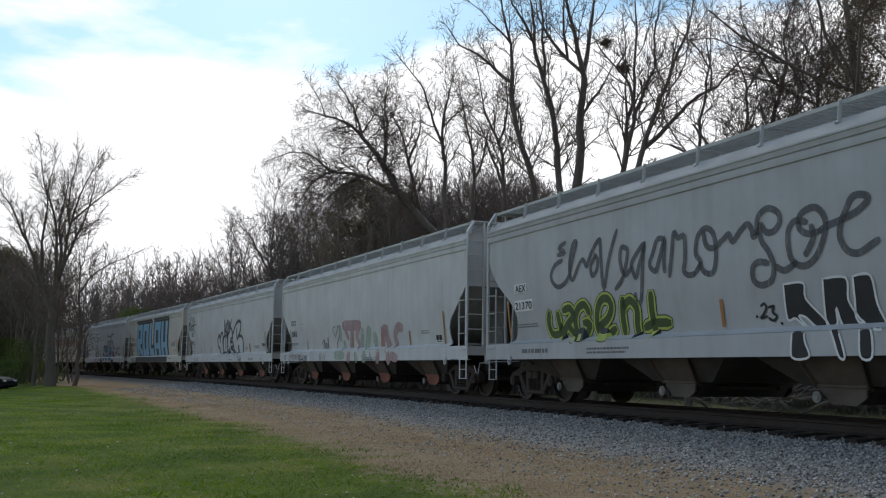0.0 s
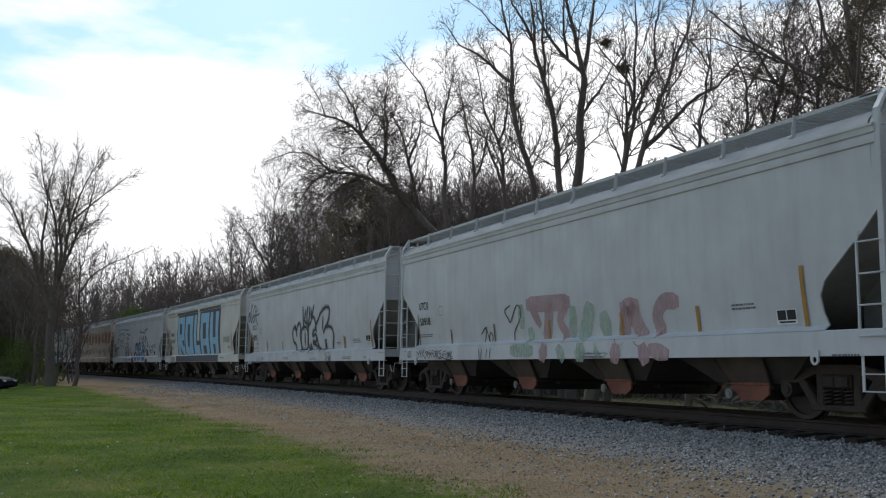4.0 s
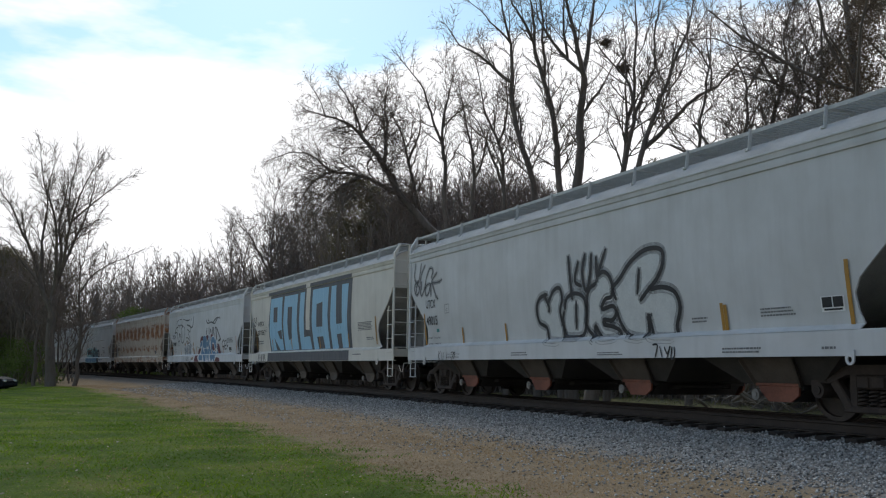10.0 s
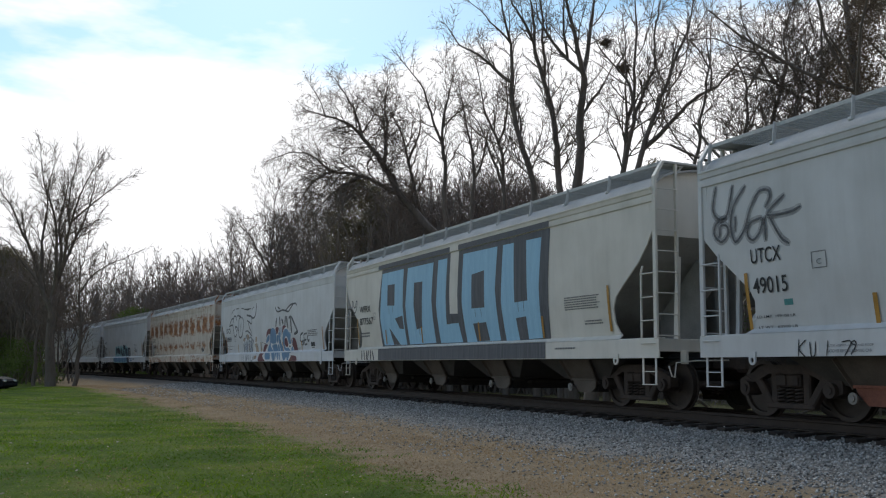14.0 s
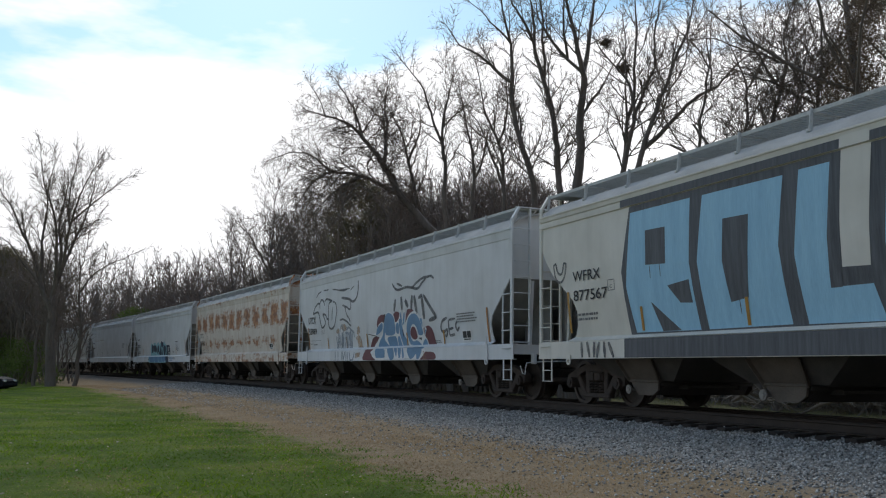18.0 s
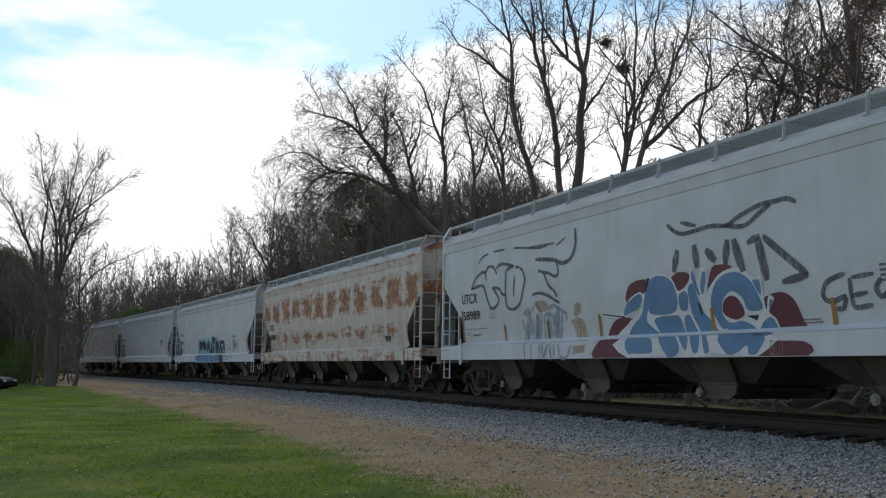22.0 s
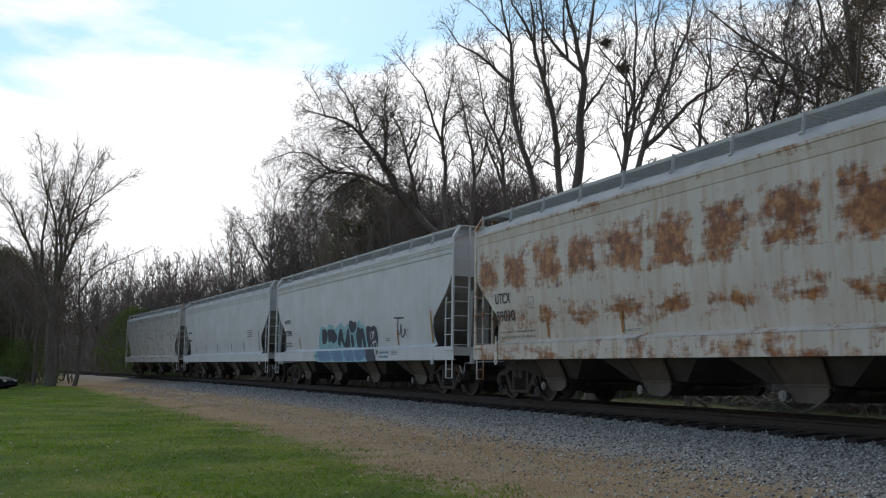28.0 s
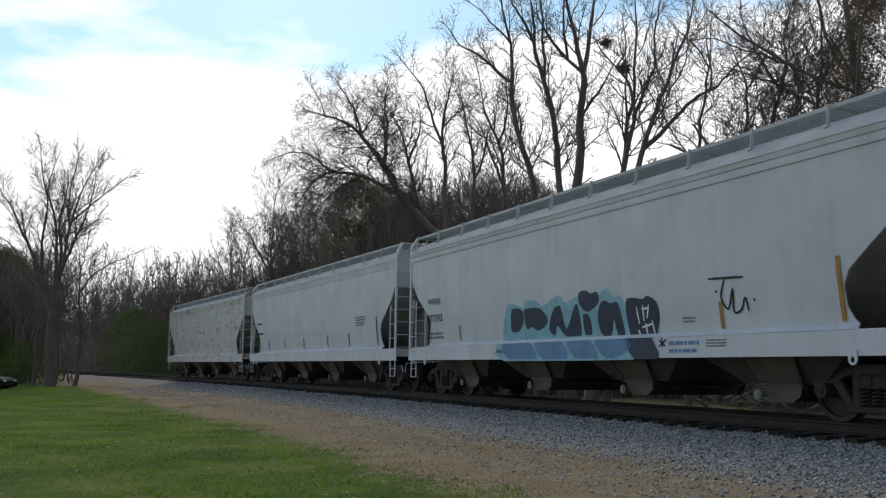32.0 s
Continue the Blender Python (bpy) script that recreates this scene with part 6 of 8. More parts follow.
blob(g, 3, (-0.12, 1.31), (-0.04, 1.52), (0.29, 1.73), (0.45, 2.08), (0.60, 2.3), (0.81, 2.39), (1.10, 2.34), (1.27, 2.22), (1.35, 2.03), (1.33, 1.79), (1.12, 1.7), (0.58, 1.72), (0.52, 1.83), (0.43, 1.61), (0.59, 1.47), (0.83, 1.31))
blob(g, 3, (0.68, 1.64), (1.32, 1.67), (1.45, 1.43), (1.48, 1.31), (0.91, 1.31), (0.73, 1.46))
blob(g, 3, (-0.06, 1.3), (0.63, 1.3), (0.71, 1.1), (0.63, 1.02), (-0.02, 1.02))
blob(g, 3, (0.90, 1.3), (1.37, 1.3), (1.46, 1.03), (1.16, 0.95))
blob(g, 3, (1.41, 1.78), (1.40, 1.99), (1.55, 2.07), (1.65, 1.99), (1.62, 1.77), (1.52, 1.73))
blob(g, 3, (1.49, 1.6), (1.64, 1.66), (1.78, 1.42), (1.87, 1.31), (1.55, 1.31))
blob(g, 3, (1.46, 1.3), (1.70, 1.3), (1.64, 1.05))
blob(g, 3, (1.68, 1.85), (1.66, 2.07), (1.74, 2.18), (1.83, 2.13), (2.00, 1.71), (2.15, 1.57), (2.29, 1.4), (2.41, 1.31), (1.96, 1.31), (1.83, 1.46), (1.71, 1.68))
blob(g, 3, (1.76, 1.3), (2.00, 1.3), (1.96, 1.04), (1.84, 1.01))
blob(g, 3, (2.07, 1.3), (2.16, 1.3), (2.25, 1.06), (2.13, 1))
blob(g, 3, (1.79, 2.39), (1.83, 2.36), (1.97, 1.98), (1.92, 1.97), (1.78, 2.25))
blob(g, 3, (1.99, 2.13), (2.07, 2.35), (2.13, 2.35), (2.13, 2.2), (2.04, 1.97))
blob(g, 3, (2.24, 1.93), (2.40, 2.17), (2.68, 2.28), (2.94, 2.26), (3.19, 2.1), (3.33, 1.86), (3.37, 1.67), (3.07, 1.66), (2.97, 1.85), (2.82, 1.96), (2.67, 1.97), (2.50, 1.84), (2.47, 1.64), (2.58, 1.5), (2.77, 1.48), (2.44, 1.39), (2.30, 1.57), (2.21, 1.74))
blob(g, 3, (3.22, 2.12), (3.37, 2.12), (3.37, 1.87))
blob(g, 3, (2.44, 1.31), (2.58, 1.41), (2.85, 1.51), (3.10, 1.44), (3.25, 1.36), (3.36, 1.47), (3.52, 1.54), (3.62, 1.45), (3.66, 1.28), (3.34, 1.25), (3.14, 1.31))
blob(g, 3, (2.48, 1.3), (3.49, 1.3), (3.32, 0.972), (3.17, 0.973), (3.12, 1.12), (2.92, 1.01), (2.66, 0.994))
blob(g, 3, (3.55, 1.8), (3.62, 1.79), (3.52, 1.67))
g.append(Geo().box(-0.06, 3.56, -1.619, -1.485, 1.307, 1.3115))
painted(CARS[4][0], g, INK_BLUE, "blue bubble letters")
g = []
blob(g, 4, (2.50, 1.64), (2.52, 1.82), (2.68, 1.91), (2.87, 1.85), (2.98, 1.61), (2.75, 1.53))
painted(CARS[4][0], g, INK_MAROON, "maroon centre")
g = []
fill(g, 4, (3.01, 1.58), (3.28, 1.58), (3.23, 1.5))
fill(g, 4, (1.89, 1.83), (1.94, 1.85), (1.99, 1.67), (1.95, 1.62))
fill(g, 4, (-0.98, 1.78), (-0.23, 1.69), (-0.25, 1.72), (-0.95, 1.8))
fill(g, 4, (0.54, 2.37), (0.43, 2.12), (0.48, 2.12), (0.63, 2.36))
painted(CARS[4][0], g, INK_BLACK, "black accents")
g = []
stroke(g, 0.075, 2, (1.19, 3.25), (1.41, 3.1), (1.68, 3.04), (2.3, 3.08), (2.71, 3.04), (2.99, 3.14), (3.44, 3.25), (3.8, 3.26), (4.04, 3.26), (4.2, 3.19))
stroke(g, 0.075, 2, (2.65, 3.04), (3.11, 2.98), (3.43, 3.12), (3.68, 3.23))
stroke(g, 0.075, 2, (1.57, 3.24), (1.94, 3.14))
stroke(g, 0.17, 2, (1.43, 2.74), (1.33, 2.45))
stroke(g, 0.17, 2, (1.89, 2.78), (1.94, 2.47))
stroke(g, 0.17, 2, (2.21, 2.68), (2.38, 2.52))
stroke(g, 0.17, 2, (2.7, 2.77), (2.64, 2.45))
stroke(g, 0.17, 2, (2.87, 2.76), (3.02, 2.3))
stroke(g, 0.17, 2, (3.4, 2.72), (3.53, 2.13))
stroke(g, 0.12, 2, (3.53, 2.75), (4.02, 2.36), (4.33, 2.12))
stroke(g, 0.12, 2, (3.87, 2.04), (4.33, 2.1))
stroke(g, 0.12, 2, (3.19, 2.71), (3.41, 2.77))
stroke(g, 0.075, 2, (5, 2.06), (4.68, 1.97), (4.59, 1.78), (4.73, 1.69), (4.98, 1.75), (4.92, 1.6), (4.82, 1.59))
stroke(g, 0.075, 2, (5.08, 1.98), (5.09, 1.71), (5.14, 1.59), (5.4, 1.61))
stroke(g, 0.075, 2, (5.13, 2), (5.47, 2.02))
stroke(g, 0.075, 2, (5.09, 1.75), (5.34, 1.78))
stroke(g, 0.075, 2, (5.59, 1.94), (5.5, 1.83), (5.58, 1.71), (5.7, 1.78))
stroke(g, 0.075, 2, (-6.83, 2.71), (-6.6, 2.95), (-6.23, 3.08), (-6.03, 3.07), (-5.88, 3.18), (-5.61, 3.16), (-5.43, 2.98))
stroke(g, 0.075, 2, (-6.03, 3.07), (-6, 2.88))
stroke(g, 0.075, 2, (-5.42, 3.12), (-5.16, 3.19), (-4.57, 3.09))
stroke(g, 0.075, 2, (-4.57, 3.09), (-4.93, 3), (-4.98, 2.66), (-4.99, 2.32), (-4.89, 2.14), (-4.6, 2.09), (-4.31, 2.21), (-4.15, 2.48), (-4.04, 2.71), (-4.13, 2.93), (-4.24, 3))
stroke(g, 0.075, 2, (-4.53, 2.84), (-4.6, 2.41))
stroke(g, 0.075, 2, (-6.83, 2.71), (-6.33, 2.76), (-6.12, 2.69), (-5.94, 2.37), (-5.76, 2.17), (-5.5, 2.21), (-5.35, 2.35), (-5.52, 2.55), (-5.65, 2.65), (-5.33, 2.62), (-5.15, 2.47), (-5, 2.45))
stroke(g, 0.075, 2, (-4.46, 3.05), (-4.29, 3.03))
stroke(g, 0.09, 2, (-1.87, 3.59), (-1.86, 3.25), (-2.07, 3), (-2.41, 2.94), (-2.74, 3.04), (-3.51, 3.13))
stroke(g, 0.045, 2, (-2.61, 3.34), (-2.27, 3.46))
stroke(g, 0.045, 2, (-3.82, 3.43), (-2.72, 3.4))
stroke(g, 0.05, 2, (-6.44, 3.31), (-6.22, 3.45), (-5.87, 3.51))
stroke(g, 0.05, 2, (-5.6, 3.53), (-5, 3.52))
stroke(g, 0.05, 2, (-4.55, 3.5), (-4.21, 3.47), (-3.38, 3.37), (-2.99, 3.4))
painted(CARS[4][0], g, INK_GREY, "grey brushed shapes")
g = []
fill(g, 1, (-4.15, 2.01), (-3.96, 2.09), (-3.84, 2.05), (-3.85, 1.9), (-4.04, 1.88), (-4.19, 1.95))
fill(g, 1, (-3.57, 2.2), (-3.32, 2.22), (-3.09, 2.16), (-3.02, 2.07), (-3.19, 1.97), (-3.44, 1.96), (-3.59, 2.06))
fill(g, 1, (-2.01, 2.04), (-1.87, 2.09), (-1.74, 2.04), (-1.75, 1.89), (-1.91, 1.8), (-2.06, 1.82))
fill(g, 1, (-2.2, 1.71), (-1.91, 1.8), (-1.73, 1.73), (-1.63, 1.58), (-1.61, 1.42), (-1.49, 1.37), (-1.41, 1.29), (-2, 1.31), (-2.06, 1.55))
fill(g, 1, (-1.96, 1.2), (-1.47, 1.21), (-1.55, 1.07), (-2, 1.02))
painted(CARS[4][0], g, INK_PEACH, "faint orange overspray")
g = []
stroke(g, 0.075, 2, (-4.23, 1.81), (-4.15, 1.53), (-4.23, 1.36))
stroke(g, 0.075, 2, (-4.06, 1.77), (-4.05, 1.41))
stroke(g, 0.075, 2, (-3.87, 1.9), (-3.83, 1.4))
stroke(g, 0.075, 2, (-3.75, 1.81), (-3.75, 1.37))
stroke(g, 0.075, 2, (-3.57, 1.91), (-3.58, 1.39))
stroke(g, 0.075, 2, (-3.51, 1.76), (-3.71, 1.37))
stroke(g, 0.075, 2, (-3.37, 1.9), (-3.5, 1.36))
stroke(g, 0.075, 2, (-3.25, 1.86), (-3.3, 1.35))
stroke(g, 0.075, 2, (-2.85, 1.92), (-2.92, 1.34))
stroke(g, 0.075, 2, (-2.68, 2.04), (-2.79, 1.34))
stroke(g, 0.075, 2, (-2.62, 1.98), (-2.66, 1.33))
stroke(g, 0.075, 2, (-2.49, 1.89), (-2.62, 1.36))
stroke(g, 0.075, 2, (-2.37, 1.94), (-2.33, 1.75))
stroke(g, 0.075, 2, (-3.77, 1.98), (-3.57, 2.17), (-3.37, 1.9))
stroke(g, 0.075, 2, (-3.07, 1.99), (-2.83, 2.08), (-2.58, 1.98), (-2.31, 1.88))
stroke(g, 0.075, 2, (-3.21, 1.89), (-2.97, 1.9), (-2.81, 1.72), (-2.78, 1.47))
stroke(g, 0.075, 2, (-4.02, 1.26), (-3.99, 0.93))
stroke(g, 0.075, 2, (-3.72, 1.25), (-3.69, 0.96))
stroke(g, 0.075, 2, (-3.35, 1.24), (-3.34, 0.98))
stroke(g, 0.075, 2, (-3.23, 1.24), (-3.16, 0.98), (-3, 1.23))
stroke(g, 0.075, 2, (-2.88, 1.25), (-2.86, 0.92))
stroke(g, 0.075, 2, (-2.73, 1.22), (-2.71, 0.92))
stroke(g, 0.075, 2, (-2.55, 1.22), (-2.45, 0.98), (-2.21, 0.97), (-2.04, 1.2))
stroke(g, 0.2, 1, (-3.53, 1.88), (-3.64, 1.39))
stroke(g, 0.2, 1, (-2.75, 1.86), (-2.78, 1.36))
stroke(g, 0.2, 1, (-3.91, 1.88), (-4.05, 1.41))
stroke(g, 0.2, 1, (-3.06, 1.85), (-3.07, 1.37))
painted(CARS[4][0], g, INK_GHOST, "washed-out grey overspray")
g = []
stroke(g, 0.07, 2, (-3.7, 2.36), (-3.42, 2.38), (-3.11, 2.32), (-2.88, 2.24), (-2.72, 2.17), (-2.58, 2.12))
stroke(g, 0.07, 2, (-2.66, 2.26), (-2.76, 2.38), (-2.94, 2.48), (-3.06, 2.61), (-3.15, 2.76), (-3.26, 2.84), (-3.42, 2.86))
stroke(g, 0.07, 2, (-3.2, 2.82), (-2.95, 2.77), (-2.76, 2.7), (-2.61, 2.7), (-2.57, 2.83), (-2.63, 2.98))
painted(CARS[4][0], g, INK_GREY, "grey brushed shapes")
reflector(CARS[4][0], -1.11, 1.35, 1.81, 0.075, STRIP_YELLOW)
reflector(CARS[4][0], 2.22, 1.33, 1.75, 0.075, STRIP_YELLOW)
reflector(CARS[4][0], 4.75, 1.34, 1.75, 0.075, STRIP_YELLOW)
reflector(CARS[4][0], -5.14, 1.33, 1.76, 0.075, STRIP_YELLOW)
reflector(CARS[4][0], -3.13, 1.33, 1.76, 0.06, STRIP_BROWN)
reflector(CARS[4][0], -7.44, 1.33, 2.2, 0.075, STRIP_ORANGE)
reflector(CARS[4][0], 7.31, 1.33, 2.21, 0.075, STRIP_ORANGE)
lettering(CARS[4][0], "UTCX", -7.41, 2.35, 0.89, 0.25, STENCIL)
lettering(CARS[4][0], "58989", -7.37, 1.94, 0.96, 0.22, STENCIL)
lettering(CARS[4][0], "LT WT", -7.34, 1.55, 0.33, 0.06, STENCIL_FAINT)
text_bars(CARS[4][0], -6.93, 1.52, -6.41, 1.59, 1, STENCIL_FAINT)
text_bars(CARS[4][0], -7.33, 1.69, -5.83, 1.72, 1, STENCIL_FAINT)
text_bars(CARS[4][0], 5.59, 1.89, 6.73, 2.16, 4, STENCIL_FAINT)
text_bars(CARS[4][0], 4.15, 1.4, 4.56, 1.49, 2, STENCIL_FAINT)
frame_box(CARS[4][0], -5.86, 1.94, -5.54, 2.16, "C")
placard(CARS[4][0], 5.85, 1.43, 6.35, 1.69)
lettering(CARS[4][0], "ELT!", 3.63, 0.96, 0.26, 0.23, INK_PEACH)
# marks on the rusty sixth car
lettering(CARS[5][0], "UTCX", -7.53, 2.25, 0.76, 0.25, STENCIL)
lettering(CARS[5][0], "59010", -7.49, 1.83, 0.91, 0.25, STENCIL)
lettering(CARS[5][0], "LD LMT 198400 LBS", -7.41, 1.56, 1.7, 0.04, STENCIL_FAINT)
lettering(CARS[5][0], "LT WT 64600 LBS 29 300 KGS", -7.44, 1.43, 1.75, 0.05, STENCIL_FAINT)
frame_box(CARS[5][0], -5.92, 2.08, -5.66, 2.32, "C")
reflector(CARS[5][0], -5.12, 1.42, 1.86, 0.075, STRIP_ORANGE)
reflector(CARS[5][0], -2.31, 1.42, 1.86, 0.075, STRIP_ORANGE)
text_bars(CARS[5][0], -2.22, 1.44, -1.72, 1.49, 2, STENCIL_FAINT)
placard(CARS[5][0], 5.73, 1.48, 6.24, 1.72)
# teal and navy letters on the seventh car
g = []
blob(g, 1, (-2.97, 1.47), (-2.74, 2.03), (-2.49, 2.23), (-1.88, 2.1), (-1.78, 2.23), (-1.27, 2.23), (-1.00, 2.08), (-0.35, 2.28), (-0.05, 2.1), (0.35, 2.2), (0.52, 2.13), (0.79, 1.87), (1.16, 2.15), (1.50, 2.29), (1.66, 2.12), (1.93, 2.11), (2.09, 1.81), (2.17, 1.35), (2.39, 0.91), (-2.69, 0.9))
painted(CARS[6][0], g, INK_AQUA, "pale aqua outline of the letters")
g = []
blob(g, 2, (-2.41, 2.1), (-1.90, 2.02), (-1.92, 1.75), (-2.21, 1.56), (-2.52, 1.57))
blob(g, 2, (-1.77, 2.07), (-1.15, 2.05), (-0.82, 1.75), (-1.26, 1.56), (-1.53, 1.65), (-1.78, 1.61), (-1.84, 1.85))
blob(g, 2, (-0.58, 1.96), (-0.27, 2.05), (-0.11, 1.55), (0.30, 2.02), (0.44, 1.96), (0.45, 1.41), (0.06, 1.4), (-0.19, 1.43), (-0.46, 1.64), (-0.59, 1.44), (-0.81, 1.58))
blob(g, 2, (0.59, 1.83), (0.82, 1.77), (0.84, 1.42), (0.59, 1.41))
blob(g, 2, (1.12, 1.83), (1.33, 2.06), (1.59, 1.99), (1.84, 1.97), (1.96, 1.37), (1.73, 1.36), (1.65, 1.69), (1.51, 1.37), (1.28, 1.37), (1.14, 1.49))
blob(g, 2, (2.08, 1.98), (2.31, 2.05), (2.62, 2.01), (2.77, 2.06), (3.01, 1.93), (3.06, 1.65), (2.95, 1.33), (3.17, 0.93), (2.44, 0.92), (2.13, 1.35))
blob(g, 2, (0.48, 2.26), (0.74, 2.3), (0.92, 2.23), (1.16, 2.24), (1.18, 2.03), (0.79, 1.87), (0.50, 2.01))
painted(CARS[6][0], g, INK_NAVY, "dark navy letters and cloud")
g = []
blob(g, 2, (-2.76, 1.37), (-1.60, 1.36), (-1.17, 0.95), (-2.46, 0.94))
blob(g, 2, (-1.25, 1.35), (-0.21, 1.33), (0.11, 0.94), (-0.89, 0.93))
blob(g, 2, (0.10, 1.32), (0.92, 1.32), (1.24, 0.94), (0.44, 0.94))
blob(g, 2, (1.15, 1.31), (2.23, 1.3), (2.23, 1.06), (1.52, 0.94))
painted(CARS[6][0], g, INK_BLUE, "mid-blue letter feet")
g = []
stroke(g, 0.05, 3, (2.41, 1.87), (2.45, 1.57))
stroke(g, 0.05, 3, (2.60, 1.89), (2.60, 1.62))
stroke(g, 0.05, 3, (2.78, 1.89), (2.70, 1.67))
stroke(g, 0.05, 3, (2.40, 1.45), (2.45, 1.37))
stroke(g, 0.05, 3, (2.63, 1.56), (2.67, 1.36))
stroke(g, 0.05, 3, (2.84, 1.6), (2.88, 1.37))
stroke(g, 0.05, 3, (2.57, 1.83), (2.77, 1.84))
stroke(g, 0.05, 3, (2.53, 1.5), (2.83, 1.55))
painted(CARS[6][0], g, INK_WHITE, "white scribbled letters")
g = []
stroke(g, 0.04, 2, (4.45, 2.22), (5.26, 2.19))
stroke(g, 0.04, 2, (4.83, 2.18), (4.72, 1.9), (4.87, 1.71), (5.01, 2.03), (4.99, 1.66), (5.17, 1.69), (5.27, 1.87), (5.32, 1.66))
stroke(g, 0.04, 2, (4.60, 2.01), (4.63, 1.99))
stroke(g, 0.04, 2, (5.46, 1.83), (5.48, 1.81))
stroke(g, 0.04, 2, (3.17, 1.25), (3.35, 1.14))
stroke(g, 0.04, 2, (3.37, 1.25), (3.17, 1.14))
stroke(g, 0.04, 2, (3.25, 1.29), (3.27, 1.12))
painted(CARS[6][0], g, INK_BLACK, "thin black tag")
text_bars(CARS[6][0], 3.44, 0.99, 4.32, 1.25, 2, INK_BLUE)
text_bars(CARS[6][0], 4.41, 1.1, 4.92, 1.24, 3, STENCIL_FAINT)
text_bars(CARS[6][0], 3.70, 1.52, 4.04, 1.64, 2, STENCIL_FAINT)
text_bars(CARS[6][0], -3.11, 1.04, -2.66, 1.21, 1, STENCIL_FAINT)
reflector(CARS[6][0], 4.69, 1.40, 1.84, 0.075, STRIP_YELLOW)
reflector(CARS[6][0], 7.16, 1.42, 2.32, 0.075, STRIP_YELLOW)
reflector(CARS[6][0], -5.35, 1.44, 1.84, 0.07, STRIP_YELLOW)
lettering(CARS[6][0], "WFRX", -7.34, 2.45, 0.88, 0.17, STENCIL)
lettering(CARS[6][0], "877592", -7.39, 1.98, 1.01, 0.20, STENCIL)
text_bars(CARS[6][0], -7.38, 1.5, -6.35, 1.72, 2, STENCIL_FAINT)
# small marks on the last two cars
reflector(CARS[7][0], -5.74, 1.45, 1.85, 0.07, STRIP_DARK)
reflector(CARS[7][0], -3.38, 1.45, 1.86, 0.07, STRIP_DARK)
reflector(CARS[7][0], -0.75, 1.43, 1.86, 0.07, STRIP_DARK)
reflector(CARS[7][0], 2.1, 1.44, 1.88, 0.07, STRIP_DARK)
reflector(CARS[7][0], 4.36, 1.45, 1.88, 0.07, STRIP_DARK)
reflector(CARS[7][0], 6.96, 1.43, 2.34, 0.07, STRIP_DARK)
text_bars(CARS[7][0], -7.59, 2.51, -6.77, 2.72, 1, STENCIL)
text_bars(CARS[7][0], -7.62, 2.07, -6.57, 2.28, 1, STENCIL)
text_bars(CARS[7][0], 5.08, 2.07, 5.98, 2.42, 4, STENCIL_FAINT)
text_bars(CARS[8][0], -8.16, 2.39, -7.56, 2.54, 1, STENCIL)
text_bars(CARS[8][0], -8.21, 1.96, -7.57, 2.11, 1, STENCIL)


# ---- trees ----
def tubes(segs, n):
    """Tapered tubes from rows of start, end, start radius and end radius, as one array mesh."""
    a = np.array(segs, dtype=float)
    p, q, r0, r1 = a[:, 0:3], a[:, 3:6], a[:, 6], a[:, 7]
    d = q - p
    d /= np.maximum(np.linalg.norm(d, axis=1, keepdims=True), 1e-6)
    ref = np.where(np.abs(d[:, 2:3]) < 0.9, np.array([[0, 0, 1.0]]), np.array([[1.0, 0, 0]]))
    u = np.cross(d, ref)
    u /= np.linalg.norm(u, axis=1, keepdims=True)
    w = np.cross(d, u)
    ang = np.arange(n) * 2 * math.pi / n
    ring = u[:, None] * np.cos(ang)[None, :, None] + w[:, None] * np.sin(ang)[None, :, None]
    v = np.stack([p[:, None] + ring * r0[:, None, None], q[:, None] + ring * r1[:, None, None]], 1)
    k = np.arange(n)
    f = np.stack([k, (k + 1) % n, (k + 1) % n + n, k + n], -1)
    faces = (np.arange(len(a)) * 2 * n)[:, None, None] + f[None]
    return v.reshape(-1, 3), faces.reshape(-1, 4)


def slivers(segs, seed=1, points=True):
    """The finest twigs: flat tapered slivers turned every way, from the same rows."""
    a = np.array(segs, dtype=float)
    p, q, r0, r1 = a[:, 0:3], a[:, 3:6], a[:, 6:7] * 1.35, a[:, 7:8] * 1.35
    if points:
        r0 = np.where(r0 < 0.0189, r0 * 1.3, r0)
    d = q - p
    d /= np.maximum(np.linalg.norm(d, axis=1, keepdims=True), 1e-6)
    u = np.cross(d, np.random.default_rng(seed).normal(size=d.shape))
    u /= np.maximum(np.linalg.norm(u, axis=1, keepdims=True), 1e-6)
    fine = (a[:, 6] < 0.014) if points else (a[:, 7] < 0.7 * a[:, 6])
    k = ~fine
    v = np.concatenate([np.stack([p - u * r0, p + u * r0, q], 1)[fine].reshape(-1, 3),
                        np.stack([p - u * r0, p + u * r0, q + u * r1], 1)[k].reshape(-1, 3),
                        np.stack([p - u * r0, q + u * r1, q - u * r1], 1)[k].reshape(-1, 3)])
    return v, np.arange(len(v)).reshape(-1, 3)


